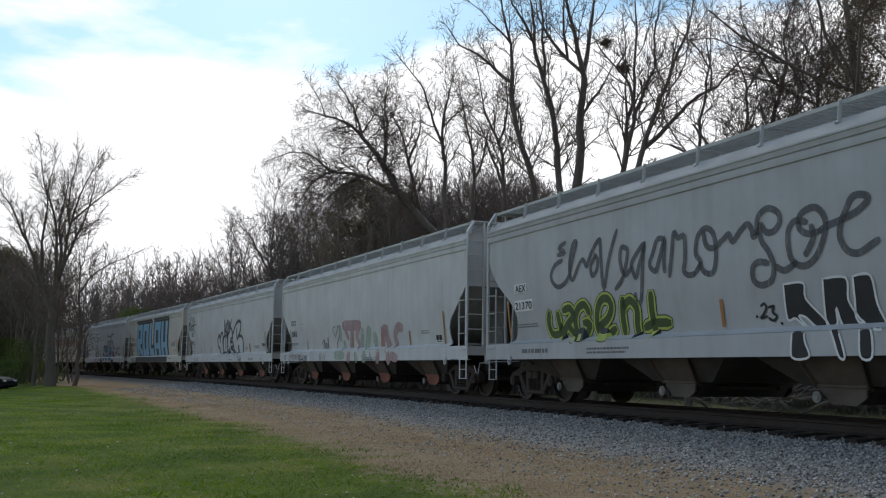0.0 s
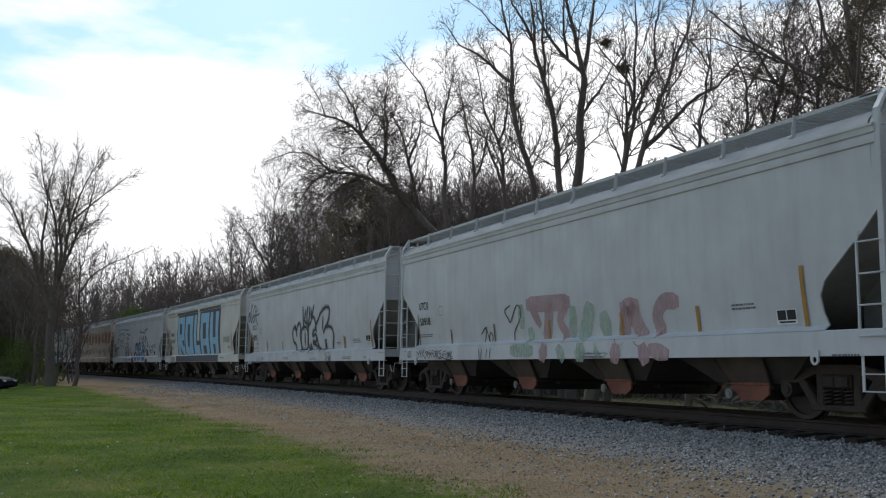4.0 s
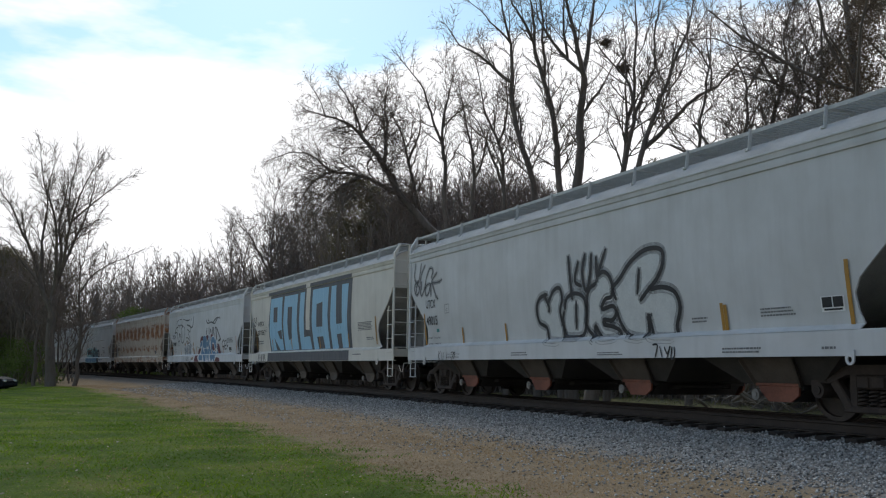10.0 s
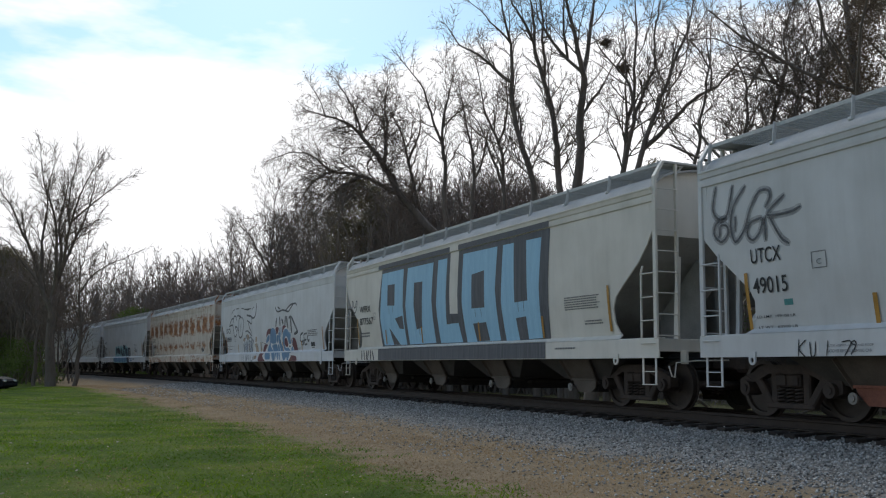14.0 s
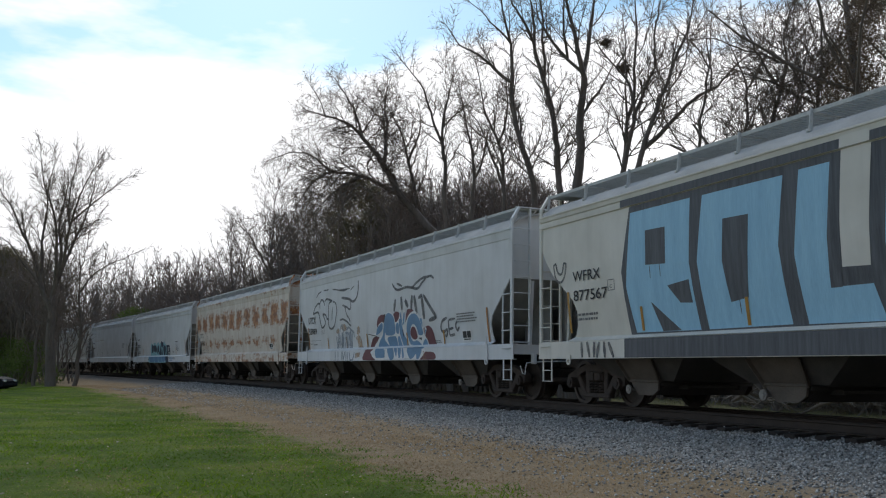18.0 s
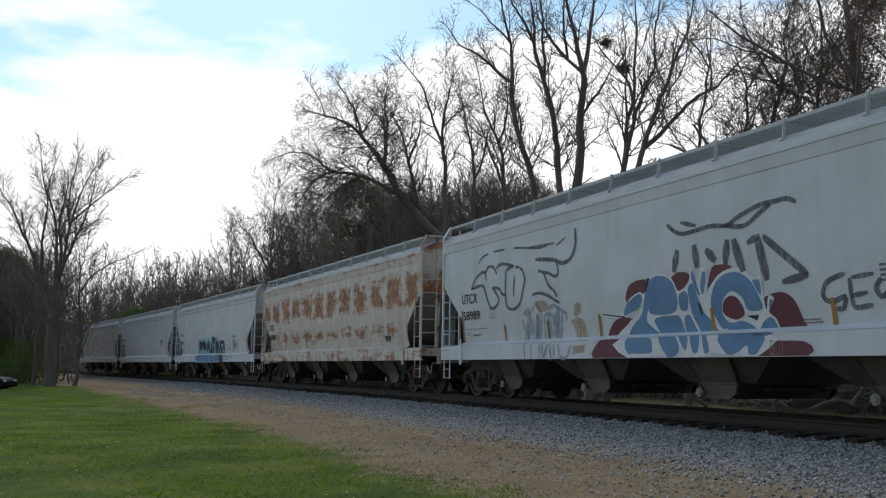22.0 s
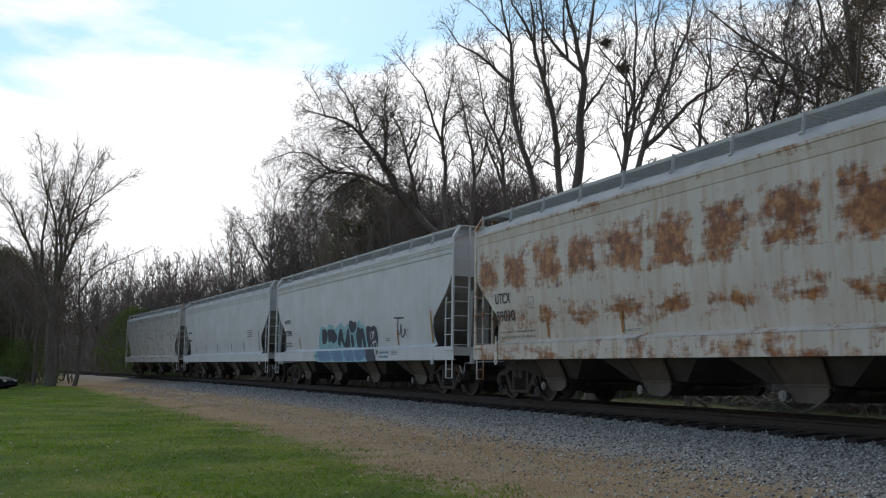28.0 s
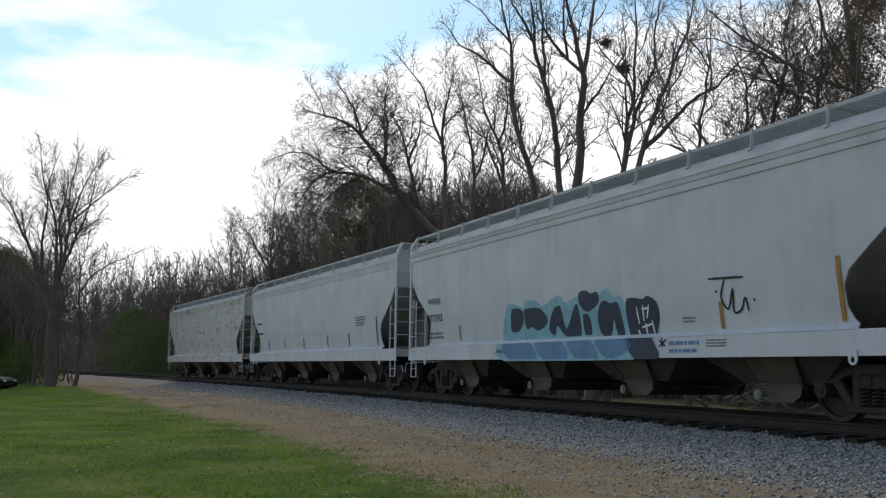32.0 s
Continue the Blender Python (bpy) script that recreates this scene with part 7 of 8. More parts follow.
class Grower:
    """Grows a bare tree: thick wood and fine twigs are kept apart."""

    def __init__(self, seed, levels=4, twig=0.010, density=1.0, up=0.10, wob=0.16, angle=(22, 48)):
        self.rng, self.levels, self.twig, self.density, self.up, self.wob, self.angle = random.Random(seed), levels, twig, density, up, wob, angle
        self.wood, self.fine = [], []

    def put(self, p, q, r0, r1):
        (self.wood if r0 > 0.03 else self.fine).append((*p, *q, r0, r1))

    def turn(self, d, deg):
        R = self.rng
        ax = d.orthogonal().normalized()
        ax.rotate(Matrix.Rotation(R.uniform(0, 2 * math.pi), 3, d))
        e = d.copy()
        e.rotate(Matrix.Rotation(radians(deg), 3, ax))
        return e

    def branch(self, p, d, length, r, level, tip=0.3):
        R = self.rng
        n = (10, 8, 6, 3, 2)[min(level, 4)]
        step = length / n
        tips = max(self.twig, r * tip)
        kids = (9, 8, 7, 5, 0)[min(level, 4)] * self.density
        bend = Vector((R.gauss(0, 1), R.gauss(0, 1), 0)) * self.wob * 0.35
        lift = self.up * (0.45 if level == 0 else 1.3)
        for i in range(n):
            f0, f1 = i / n, (i + 1) / n
            if level == 0 and i % 3 == 2:
                bend = Vector((R.gauss(0, 1), R.gauss(0, 1), 0)) * self.wob * 0.35
            d = (d + bend + Vector((R.gauss(0, 1), R.gauss(0, 1), R.gauss(0, 1))) * self.wob * (0.5 if level == 0 else 0.85) + Vector((0, 0, lift))).normalized()
            q = p + d * step
            ra, rb = r + (tips - r) * f0, r + (tips - r) * f1
            self.put(p, q + d * (ra * 0.3), max(ra, self.twig), max(rb, self.twig * 0.8))
            if level < self.levels and f1 > 0.22:
                c = kids / n * (1.3 if level else 1.2)
                for _ in range(int(c) + (R.random() < c % 1)):
                    ln = length * (R.uniform(0.32, 0.62) if level == 0 else R.uniform(0.42, 0.74)) * (1.1 - 0.5 * f1)
                    self.branch(p.lerp(q, R.random()), self.turn(d, R.uniform(*self.angle)), ln, max(self.twig, rb * R.uniform(0.45, 0.7)), level + 1)
            p = q
        return p, d

    def meshes(self):
        out = []
        if self.wood:
            out.append(array_mesh("trunk", *tubes(self.wood, 6), True))
        if self.fine:
            out.append(array_mesh("crown", *slivers(self.fine, points=False)))
        return out


class Boughs:
    """Grows a bare tree: bowed limbs, side shoots that sweep upwards, and three orders of finer wood on them."""

    def __init__(self, seed, step=0.32, tip=0.0068, up=0.10, kink=0.13, gaps=(0.36, 0.19, 0.105), angle=(26, 60), twig=0.42):
        self.rng, self.step, self.tip, self.up, self.kink, self.gaps, self.angle, self.twig = random.Random(seed), step, tip, up, kink, gaps, angle, twig
        self.P, self.R, self.rows = [], [], []

    def limb(self, x, y, z, leans, length, r0, r1, deep=0.0, wob=7.0, start=0.2, reach=0.36, bare=False):
        """A limb from the nearest wood to (x, y, z): leans are degrees to the right of upright at its start, middle and end."""
        R, n = self.rng, max(3, round(length / self.step))
        p = Vector((x, y, z))
        if self.P:
            i = min(range(len(self.P)), key=lambda k: (self.P[k] - p).length_squared)
            p, r0 = self.P[i], min(r0, self.R[i] * 0.95)
        sway, dsway, since, side = 0.0, 0.0, 0.0, R.uniform(0, 360)
        for k in range(n):
            f = (k + 1) / n
            sway, dsway = 0.6 * sway + R.gauss(0, wob), 0.6 * dsway + R.gauss(0, wob)
            a, b = radians(float(np.interp(f, (0.12, 0.5, 0.88), leans)) + sway), radians(deep + dsway)
            d = Vector((math.sin(a) * math.cos(b), math.sin(b), math.cos(a) * math.cos(b)))
            q = p + d * (length / n)
            ra, rb = r0 + (r1 - r0) * k / n, r0 + (r1 - r0) * f
            self.rows.append((*p, *(q + d * ra * 0.3), ra, rb))
            self.P.append(q)
            self.R.append(rb)
            since = since + length / n if f > start else 0.0
            while not bare and since > self.gaps[0]:
                since -= self.gaps[0]
                side += 137.5 + R.uniform(-30, 30)
                self.shoot(p.lerp(q, R.random()), self.turned(d, R.uniform(*self.angle), side), max(0.7, length * reach * R.uniform(0.4, 1.25) * (1.0 - 0.45 * f)), min(rb * R.uniform(0.3, 0.55), 0.04), 1)
            p = q
        if not bare and r1 < 0.03:
            for _ in range(2):
                self.shoot(p, self.turned(d, R.uniform(8, 30), R.uniform(0, 360)), R.uniform(0.7, 1.3), r1 * 0.8, 2)

    def turned(self, d, deg, side):
        ax = d.orthogonal().normalized()
        ax.rotate(Matrix.Rotation(radians(side), 3, d))
        e = d.copy()
        e.rotate(Matrix.Rotation(radians(deg), 3, ax))
        return e

    def shoot(self, p, d, length, r, level):
        R = self.rng
        r = max(r, self.tip)
        n = max(2, round(length / (0, 0.34, 0.26, 0.2)[level]))
        r1, since, side, gap = max(self.tip * 0.8, r * 0.3), 0.0, R.uniform(0, 360), self.gaps[min(level, 2)]
        for k in range(n):
            f = (k + 1) / n
            d = (d + Vector((R.gauss(0, 1), R.gauss(0, 1), R.gauss(0, 1))) * self.kink * (1, 1, 1.1, 1.5)[level] + Vector((0, 0, self.up))).normalized()
            q = p + d * (length / n)
            ra, rb = r + (r1 - r) * k / n, r + (r1 - r) * f
            self.rows.append((*p, *q, ra, rb if level < 3 or f < 1 else rb * 0.5))
            since += length / n
            while level < 3 and since > gap:
                since -= gap
                if f > 0.12:
                    side += 137.5 + R.uniform(-30, 30)
                    ln = max(0.5, length * R.uniform(0.35, 0.65) * (1.15 - 0.6 * f)) if level == 1 else self.twig * R.uniform(0.5, 1.3)
                    self.shoot(p.lerp(q, R.random()), self.turned(d, R.uniform(*self.angle), side), ln, rb * R.uniform(0.5, 0.75), level + 1)
            p = q

    def split(self, least):
        a = np.array(self.rows)
        thin = a[:, 6] < least
        return a[~thin], a[thin]

    def meshes(self, least=0.022):
        wood, fine = self.split(least)
        return [array_mesh("trunk", *tubes(wood, 5), True), array_mesh("crown", *slivers(fine, points=False))]


def plant(name, label, x, y, z, meshes, mats, category="tree", yaw=0.0, scale=1.0, group="bare trees behind the track"):
    t = thing(name, label, category, group, m=pose(x, y, z, 0, 0, yaw))
    if scale != 1.0:
        t.scale = (scale, scale, scale)
    for me, mat in zip(meshes, mats):
        part(me.name.split(".")[0], me, mat, t)
    return t


def nearest(x, y):
    i = int(np.argmin((_x - x) ** 2 + (_y - y) ** 2))
    return _s[i], -(math.cos(_th[i]) * (x - _x[i]) + math.sin(_th[i]) * (y - _y[i]))


def floor_at(x, y):
    return float(ground_z(*nearest(x, y)))


def limbed_tree(x, y, label, radius, limbs, seed, wob=8.0, reach=0.38, group="bare trees behind the track", name="bare_tree", start=0.12, **how):
    """limbs, the trunk first: start to the right of x, start height, leans at start, middle and end, length, radius at its start."""
    z = floor_at(x, y)
    g = Boughs(seed, **how)
    top = limbs[0][1] - z
    if top > 1.0:                                   # the bole below the first limb
        lean = limbs[0][2][0] * 0.4
        g.limb(-math.tan(radians(lean)) * (top + 0.3), 0, -0.3, (lean, lean, lean), (top + 0.3) / math.cos(radians(lean)), radius * 1.3, radius, wob=1.0, bare=True)
    for i, (dx, h, leans, length, r) in enumerate(limbs):
        deep = 0.0 if i == 0 else (-1) ** i * g.rng.uniform(4, 18)
        forks = i == 0 and any(l[1] > h + 0.97 * length * math.cos(radians(leans[1])) for l in limbs[1:])
        g.limb(dx, 0, h - z if top > 1.0 or i else -0.3, leans, length, r, r * 0.6 if forks else 0.018, deep, wob * (0.6 if i == 0 else 1.0), start if i else 0.28, reach)
    return plant(name, label, x, y, z, g.meshes(), (BARK, TWIG), group=group)


# key trees behind the train: the forked one, bowed ones beside it, the leaning one and the twisted ones
limbed_tree(5.86, 42, "tall bare tree with a straight forked trunk", 0.27, [(0, 7.5, (0, -1, -2), 7.4, 0.26), (-0.15, 14.9, (-14, -14, -7), 5.6, 0.14), (-0.15, 14.9, (14, 14, 17), 5.7, 0.13), (0.13, 12.9, (34, 35, 36), 3.4, 0.08), (-0.28, 15.2, (-48, -22, -15), 5.1, 0.09), (-0.33, 15.7, (-7, 1, 5), 4.7, 0.08)], 11, wob=6.0, gaps=(0.42, 0.22, 0.125))
limbed_tree(5.6, 44, "tall bare tree with a bowed trunk", 0.19, [(0, 7.8, (-1, -5, -24), 8.5, 0.18), (-1.13, 16.1, (-26, -30, -17), 5.1, 0.10), (-1.63, 17.1, (-7, -7, -7), 3.9, 0.09), (-0.99, 15.5, (8, -15, -14), 5.6, 0.09)], 12)
limbed_tree(4.53, 46, "tall bare tree with a curving trunk and a long low limb", 0.19, [(0, 8.6, (-3, -20, -6), 7.6, 0.18), (-1.3, 16.0, (-13, -15, -8), 5.7, 0.11), (-1.5, 15.9, (-41, -41, -36), 5.6, 0.10), (-1.74, 17.8, (-44, -42, -41), 3.0, 0.06), (-0.14, 12.6, (-2, -17, -33), 3.5, 0.08)], 13)
limbed_tree(0.17, 50, "bare tree with upright forked limbs", 0.17, [(0, 9.2, (-5, -2, 11), 8.9, 0.16), (-0.33, 13.5, (-20, -25, -37), 5.5, 0.10), (-0.22, 14.5, (37, 44, 47), 2.7, 0.06)], 14)
limbed_tree(3.1, 48, "slim bare tree with crooked limbs", 0.15, [(0, 8.9, (-3, -16, -9), 8.8, 0.14), (-0.32, 13.3, (19, 12, 4), 3.7, 0.08), (-0.16, 11, (-24, -20, -14), 4.5, 0.09)], 15)
limbed_tree(1.55, 50, "slim bare tree with crooked limbs", 0.14, [(0, 9.2, (4, -6, -11), 8.0, 0.13), (0.19, 11.7, (28, 18, 9), 3.9, 0.08)], 16)
limbed_tree(0.51, 52, "leaning bare tree with a broad drooping crown", 0.32, [(0, 8.2, (-54, -46, -33), 6.8, 0.28), (-4.72, 13, (-38, -53, -85), 5.4, 0.15), (-4.68, 12.9, (5, -6, 10), 5.1, 0.13), (-3.23, 11, (-59, -95, -161), 8.4, 0.13), (-5.71, 14.3, (-23, -25, -27), 4.0, 0.09), (-5.18, 12.2, (-108, -151, -165), 5.2, 0.07), (-7.52, 15.5, (-32, -30, -27), 2.4, 0.06), (-6.48, 12.6, (-62, -82, -110), 3.6, 0.07), (-4.54, 15, (33, 27, 17), 2.7, 0.06)], 17, up=-0.01, reach=0.5, kink=0.17, gaps=(0.26, 0.15, 0.09), tip=0.0064, twig=0.5)
limbed_tree(-0.45, 53, "bare tree with a curving trunk beside the leaning one", 0.17, [(0, 8.3, (-17, -22, -25), 9.5, 0.16), (-1.77, 13.2, (22, 15, 6), 3.2, 0.08)], 18)
limbed_tree(6.65, 38, "bare tree with a kinked trunk and burls", 0.2, [(0, 6.9, (11, 15, -31), 9.2, 0.17), (1.42, 12.1, (17, 12, 12), 6.3, 0.11), (0.9, 14.2, (34, 20, 9), 3.3, 0.05)], 19, gaps=(0.5, 0.25, 0.14))
limbed_tree(7.31, 39, "slim bare tree with a wavy trunk", 0.14, [(0, 7.6, (9, 15, -3), 11.3, 0.13), (0.58, 12.1, (-25, -10, 5), 3.0, 0.06)], 20, gaps=(0.5, 0.25, 0.14))
limbed_tree(6.7, 37, "bare tree with long leaning limbs", 0.2, [(0, 6.8, (19, 27, 17), 11.5, 0.16), (1.07, 10.3, (48, 51, 49), 6.7, 0.14), (4.27, 12.9, (11, 1, -12), 3.2, 0.06)], 21, gaps=(0.5, 0.25, 0.14))
limbed_tree(9.72, 36, "slim bare leaning tree", 0.13, [(0, 6.7, (6, 17, 11), 9.0, 0.11), (1.5, 13.5, (-44, -48, -55), 2.1, 0.05)], 22, wob=11.0)
limbed_tree(11.05, 35, "bare twisted tree hung with vines", 0.15, [(0, 6.6, (3, 11, -18), 7.7, 0.13), (0.59, 12.1, (40, 25, 10), 3.4, 0.08)], 23, wob=11.0, kink=0.2)
limbed_tree(11.68, 34, "bare twisted tree with tangled branches", 0.17, [(0, 6.4, (6, 20, 18), 10.1, 0.14), (0.91, 11.9, (-30, -24, -18), 3.5, 0.08), (1.37, 12.9, (-66, -77, -87), 3.3, 0.07)], 24, wob=12.0, kink=0.22, gaps=(0.28, 0.17, 0.1))
limbed_tree(12.04, 33, "bare twisted tree with tangled branches", 0.17, [(0, 6.3, (7, 16, 17), 7.4, 0.14), (1.23, 12, (-37, -50, -69), 2.2, 0.07), (1.0, 11.6, (42, 28, 16), 3.4, 0.08)], 25, wob=12.0, kink=0.22, gaps=(0.26, 0.16, 0.095))
limbed_tree(13.3, 34, "bare twisted tree with tangled branches", 0.17, [(0, 6.3, (12, 4, -8), 9.4, 0.14), (0.6, 11.2, (-40, -62, -80), 3.4, 0.07), (0.8, 12.4, (30, 20, 24), 3.6, 0.08)], 26, wob=12.0, kink=0.22, gaps=(0.26, 0.16, 0.095))
limbed_tree(-14.3, 78, "bare tree with many stems and a round crown", 0.2, [(0, 5.7, (-1, 1, 9), 10.9, 0.17), (-0.03, 9, (-26, -21, -16), 6.2, 0.10), (-0.06, 9.9, (20, 24, 29), 6.4, 0.10), (-0.47, 5.7, (-26, -24, -22), 8.3, 0.11), (0.71, 5.7, (14, 11, 8), 7.3, 0.1)], 27, reach=0.5, gaps=(0.36, 0.24, 0.17), tip=0.0105)

# the vase-shaped tree on the near side of the line, with thin neighbours
limbed_tree(-24.9, 60, "large bare tree with a vase-shaped crown", 0.36, [(0, 0.2, (-5, -4, -2), 5.8, 0.38), (-0.29, 4.5, (-20, -17, -26), 9.4, 0.17), (-0.31, 6, (-2, -15, 0), 9.0, 0.15), (-0.37, 5.8, (8, -8, 0), 9.6, 0.15), (-0.26, 6.3, (9, 8, 5), 9.2, 0.15), (-0.18, 6.7, (23, 15, 28), 8.5, 0.15), (1.4, 10.6, (42, 49, 55), 4.5, 0.08), (-0.4, 4.5, (-20, -30, -44), 6.4, 0.11), (-1.09, 6.7, (-16, -3, 0), 8.9, 0.11), (1.24, 10.2, (0, 8, 18), 4.8, 0.08)], 31, up=0.05, wob=5.0, reach=0.3, angle=(20, 46), gaps=(0.46, 0.2, 0.105), kink=0.09, start=0.25, tip=0.0078, twig=0.6, group="trees beside the lawn")
limbed_tree(-24.2, 62, "thin crooked bare tree beside the lawn", 0.17, [(0, 0.2, (9, -1, -4), 9.4, 0.17), (0.28, 7.7, (23, 27, 33), 4.1, 0.07), (0.37, 6.1, (40, 46, 55), 4.5, 0.07)], 32, tip=0.007, group="trees beside the lawn")
limbed_tree(-27.66, 64, "thin bare tree beside the lawn", 0.15, [(0, 0.1, (0, 2, -14), 9.4, 0.15), (0.1, 6, (24, 20, 12), 4.5, 0.06)], 33, tip=0.007, group="trees beside the lawn")
limbed_tree(-25.8, 63, "thin bare tree beside the lawn", 0.1, [(0, 0.1, (-9, 4, -7), 9.0, 0.1), (0.0, 5, (-30, -20, -10), 3.5, 0.05)], 34, tip=0.007, group="trees beside the lawn")


def leaf_cloud(rng, centres, size, per, leaf):
    """Small leaf cards strewn in clumps round the centres."""
    c = np.repeat(np.array(centres), per, axis=0)
    n = len(c)
    off = rng.normal(size=(n, 3))
    off /= np.linalg.norm(off, axis=1, keepdims=True)
    c = c + off * (rng.random((n, 1)) ** 0.5) * size
    a, b = rng.normal(size=(n, 3)), rng.normal(size=(n, 3))
    a /= np.linalg.norm(a, axis=1, keepdims=True)
    b -= a * (a * b).sum(1, keepdims=True)
    b /= np.linalg.norm(b, axis=1, keepdims=True)
    L = leaf * rng.uniform(0.6, 1.4, (n, 1))
    v = np.stack([c - a * L, c + b * L * 0.3, c + a * L, c - b * L * 0.3], 1).reshape(-1, 3)
    f = (np.arange(n) * 4)[:, None] + np.arange(4)[None]
    return v, f


def nest(x, y, z, r, seed):
    """A ball of dead leaves and twigs caught in a crown."""
    rng = np.random.default_rng(seed)
    t = thing("leaf_nest", "dark ball of dead leaves and twigs in a bare tree", "nest", "nests in the trees", m=pose(x, y, z))
    c = rng.normal(size=(60, 3)) * r * 0.45
    part("leaf_ball", array_mesh("leaf_ball", *leaf_cloud(rng, c, r * 0.4, 12, 0.05)), BROWNLEAF, t)
    a = rng.normal(size=(70, 3)) * r * 0.5
    d = rng.normal(size=(70, 3)) * r * 0.5
    part("twig_tangle", array_mesh("twig_tangle", *slivers(np.concatenate([a - d, a + d, np.full((70, 1), 0.012), np.full((70, 1), 0.008)], 1), points=False)), TWIG, t)


nest(7.55, 38, 14.15, 0.26, 5)
nest(6.8, 38, 15.25, 0.22, 6)


def spread(meshes, places):
    """Many turned and scaled copies of alike meshes, joined into one array of vertices and faces."""
    vs, fs, n = [], [], 0
    for k, x, y, z, yaw, sc in places:
        v, f = meshes[k]
        c, w = math.cos(yaw) * sc, math.sin(yaw) * sc
        vs.append(np.stack([v[:, 0] * c - v[:, 1] * w + x, v[:, 0] * w + v[:, 1] * c + y, v[:, 2] * sc + z], -1))
        fs.append(f + n)
        n += len(v)
    return np.concatenate(vs), np.concatenate(fs)


def place(s, lat):
    x, y, _ = on_track(s, lat)
    return float(x), float(y), float(ground_z(s, lat))


def canopy(x, y):
    """How high the lesser trees stand: the woods thin out and dip between the hills and towards the clearing."""
    bearing = (-0.50, -0.44, -0.386, -0.325, -0.308, -0.269, -0.253, -0.243, -0.212, -0.176, -0.151, -0.115, 0.0, 0.095, 0.12, 0.16, 0.2)
    rise = (0.145, 0.138, 0.14, 0.125, 0.135, 0.15, 0.135, 0.17, 0.186, 0.204, 0.194, 0.215, 0.236, 0.242, 0.22, 0.19, 0.16)
    return 1.44 + y * float(np.interp(x / y, bearing, rise))


def woods():
    """Ranks of bare trees behind the line, thinning into the distance."""
    kinds, light, tall = [], [], []
    for k in range(6):
        for bag, tip, gaps in ((kinds, 0.0125, (0.55, 0.36, 0.24)), (light, 0.02, (0.8, 0.55, 0.45))):
            g = Boughs(50 + k, 0.5, tip, 0.11, 0.14, gaps, (24, 52), 0.65)
            r = random.Random(k)
            g.limb(0, 0, -0.4, (0, r.uniform(-6, 6), r.uniform(-10, 10)), 14.0, 0.16, 0.025, 0, 4.0, 0.35, 0.24)
            for j in range(6):
                turn = (-1) ** j * r.uniform(14, 36)
                g.limb(0, 0, r.uniform(3.5, 9.0), (turn, turn * 0.7, turn * 0.3), r.uniform(4.0, 6.5), 0.08, 0.02, r.uniform(-40, 40), 6.0, 0.2, 0.36)
            if bag is kinds:
                bag.append(g.meshes(0.036))
                tall.append(max(row[5] for row in g.rows))
            else:
                bag.append(slivers(g.rows, points=False))
    rng = random.Random(8)
    near = [(rng.uniform(32, 120), -rng.uniform(12.5, 34), rng.uniform(0.6, 0.98)) for _ in range(140)]
    near += [(rng.uniform(22, 140), -rng.uniform(12.5, 30), rng.uniform(0.75, 1.05)) for _ in range(40)]
    for _ in range(140):
        y = rng.uniform(68, 135)
        s, lat = nearest(-y * rng.uniform(0.37, 0.52), y)
        if 6 < lat < 50:
            near.append((s, lat, rng.uniform(0.7, 1.0)))
    for n, ra, rb, ya, yb, sa, sb in ((16, 0.12, 0.25, 66, 84, 0.95, 1.15), (22, 0.22, 0.34, 88, 112, 0.9, 1.1), (46, 0.29, 0.43, 104, 150, 0.9, 1.2)):
        for _ in range(n):
            y = rng.uniform(ya, yb)
            near.append((*nearest(-y * rng.uniform(ra, rb), y), rng.uniform(sa, sb)))
    for _ in range(120):
        y = rng.uniform(55, 82)
        near.append((*nearest(y * rng.uniform(-0.08, 0.125), y), rng.uniform(0.8, 1.2)))
    far = []
    for i, (s, lat, sc) in enumerate(near):
        x, y, z = place(s, lat)
        sc = min(sc, (canopy(x, y) - z) * rng.uniform(0.84, 1.0) / tall[i % 6])
        if (y < 52 and x / y < 0.13) or y < 34 or -7 < lat < 5 or sc < 0.3:
            continue
        if y > 92:
            far.append((i % 6, x, y, z, rng.uniform(0, 6.28), sc))
            continue
        plant("bare_tree", "slender bare tree in the woods", x, y, z, kinds[i % 6], (BARK, TWIG), yaw=rng.uniform(0, 360), scale=sc, group="bare trees behind the track" if lat < 0 else "trees beside the lawn")
    for i in range(220):
        side = -1 if i % 4 else 1
        s, lat = rng.uniform(120, 300), side * rng.uniform(16, 90)
        if i % 5 == 0:
            s, lat = rng.uniform(245, 330), rng.uniform(-18, 18)
        x, y, z = place(s, lat)
        sc = min(rng.uniform(0.8, 1.1), (canopy(x, y) - z) * rng.uniform(0.85, 1.0) / tall[i % 6])
        if sc > 0.25:
            far.append((i % 6, x, y, z, rng.uniform(0, 6.28), sc))
    me = array_mesh("far_woods", *spread(light, far))
    me.materials.append(TWIG)
    tagged(new("far_woods", me), "distant brown leafless woods on the slope", "woods", kind="stuff")


woods()


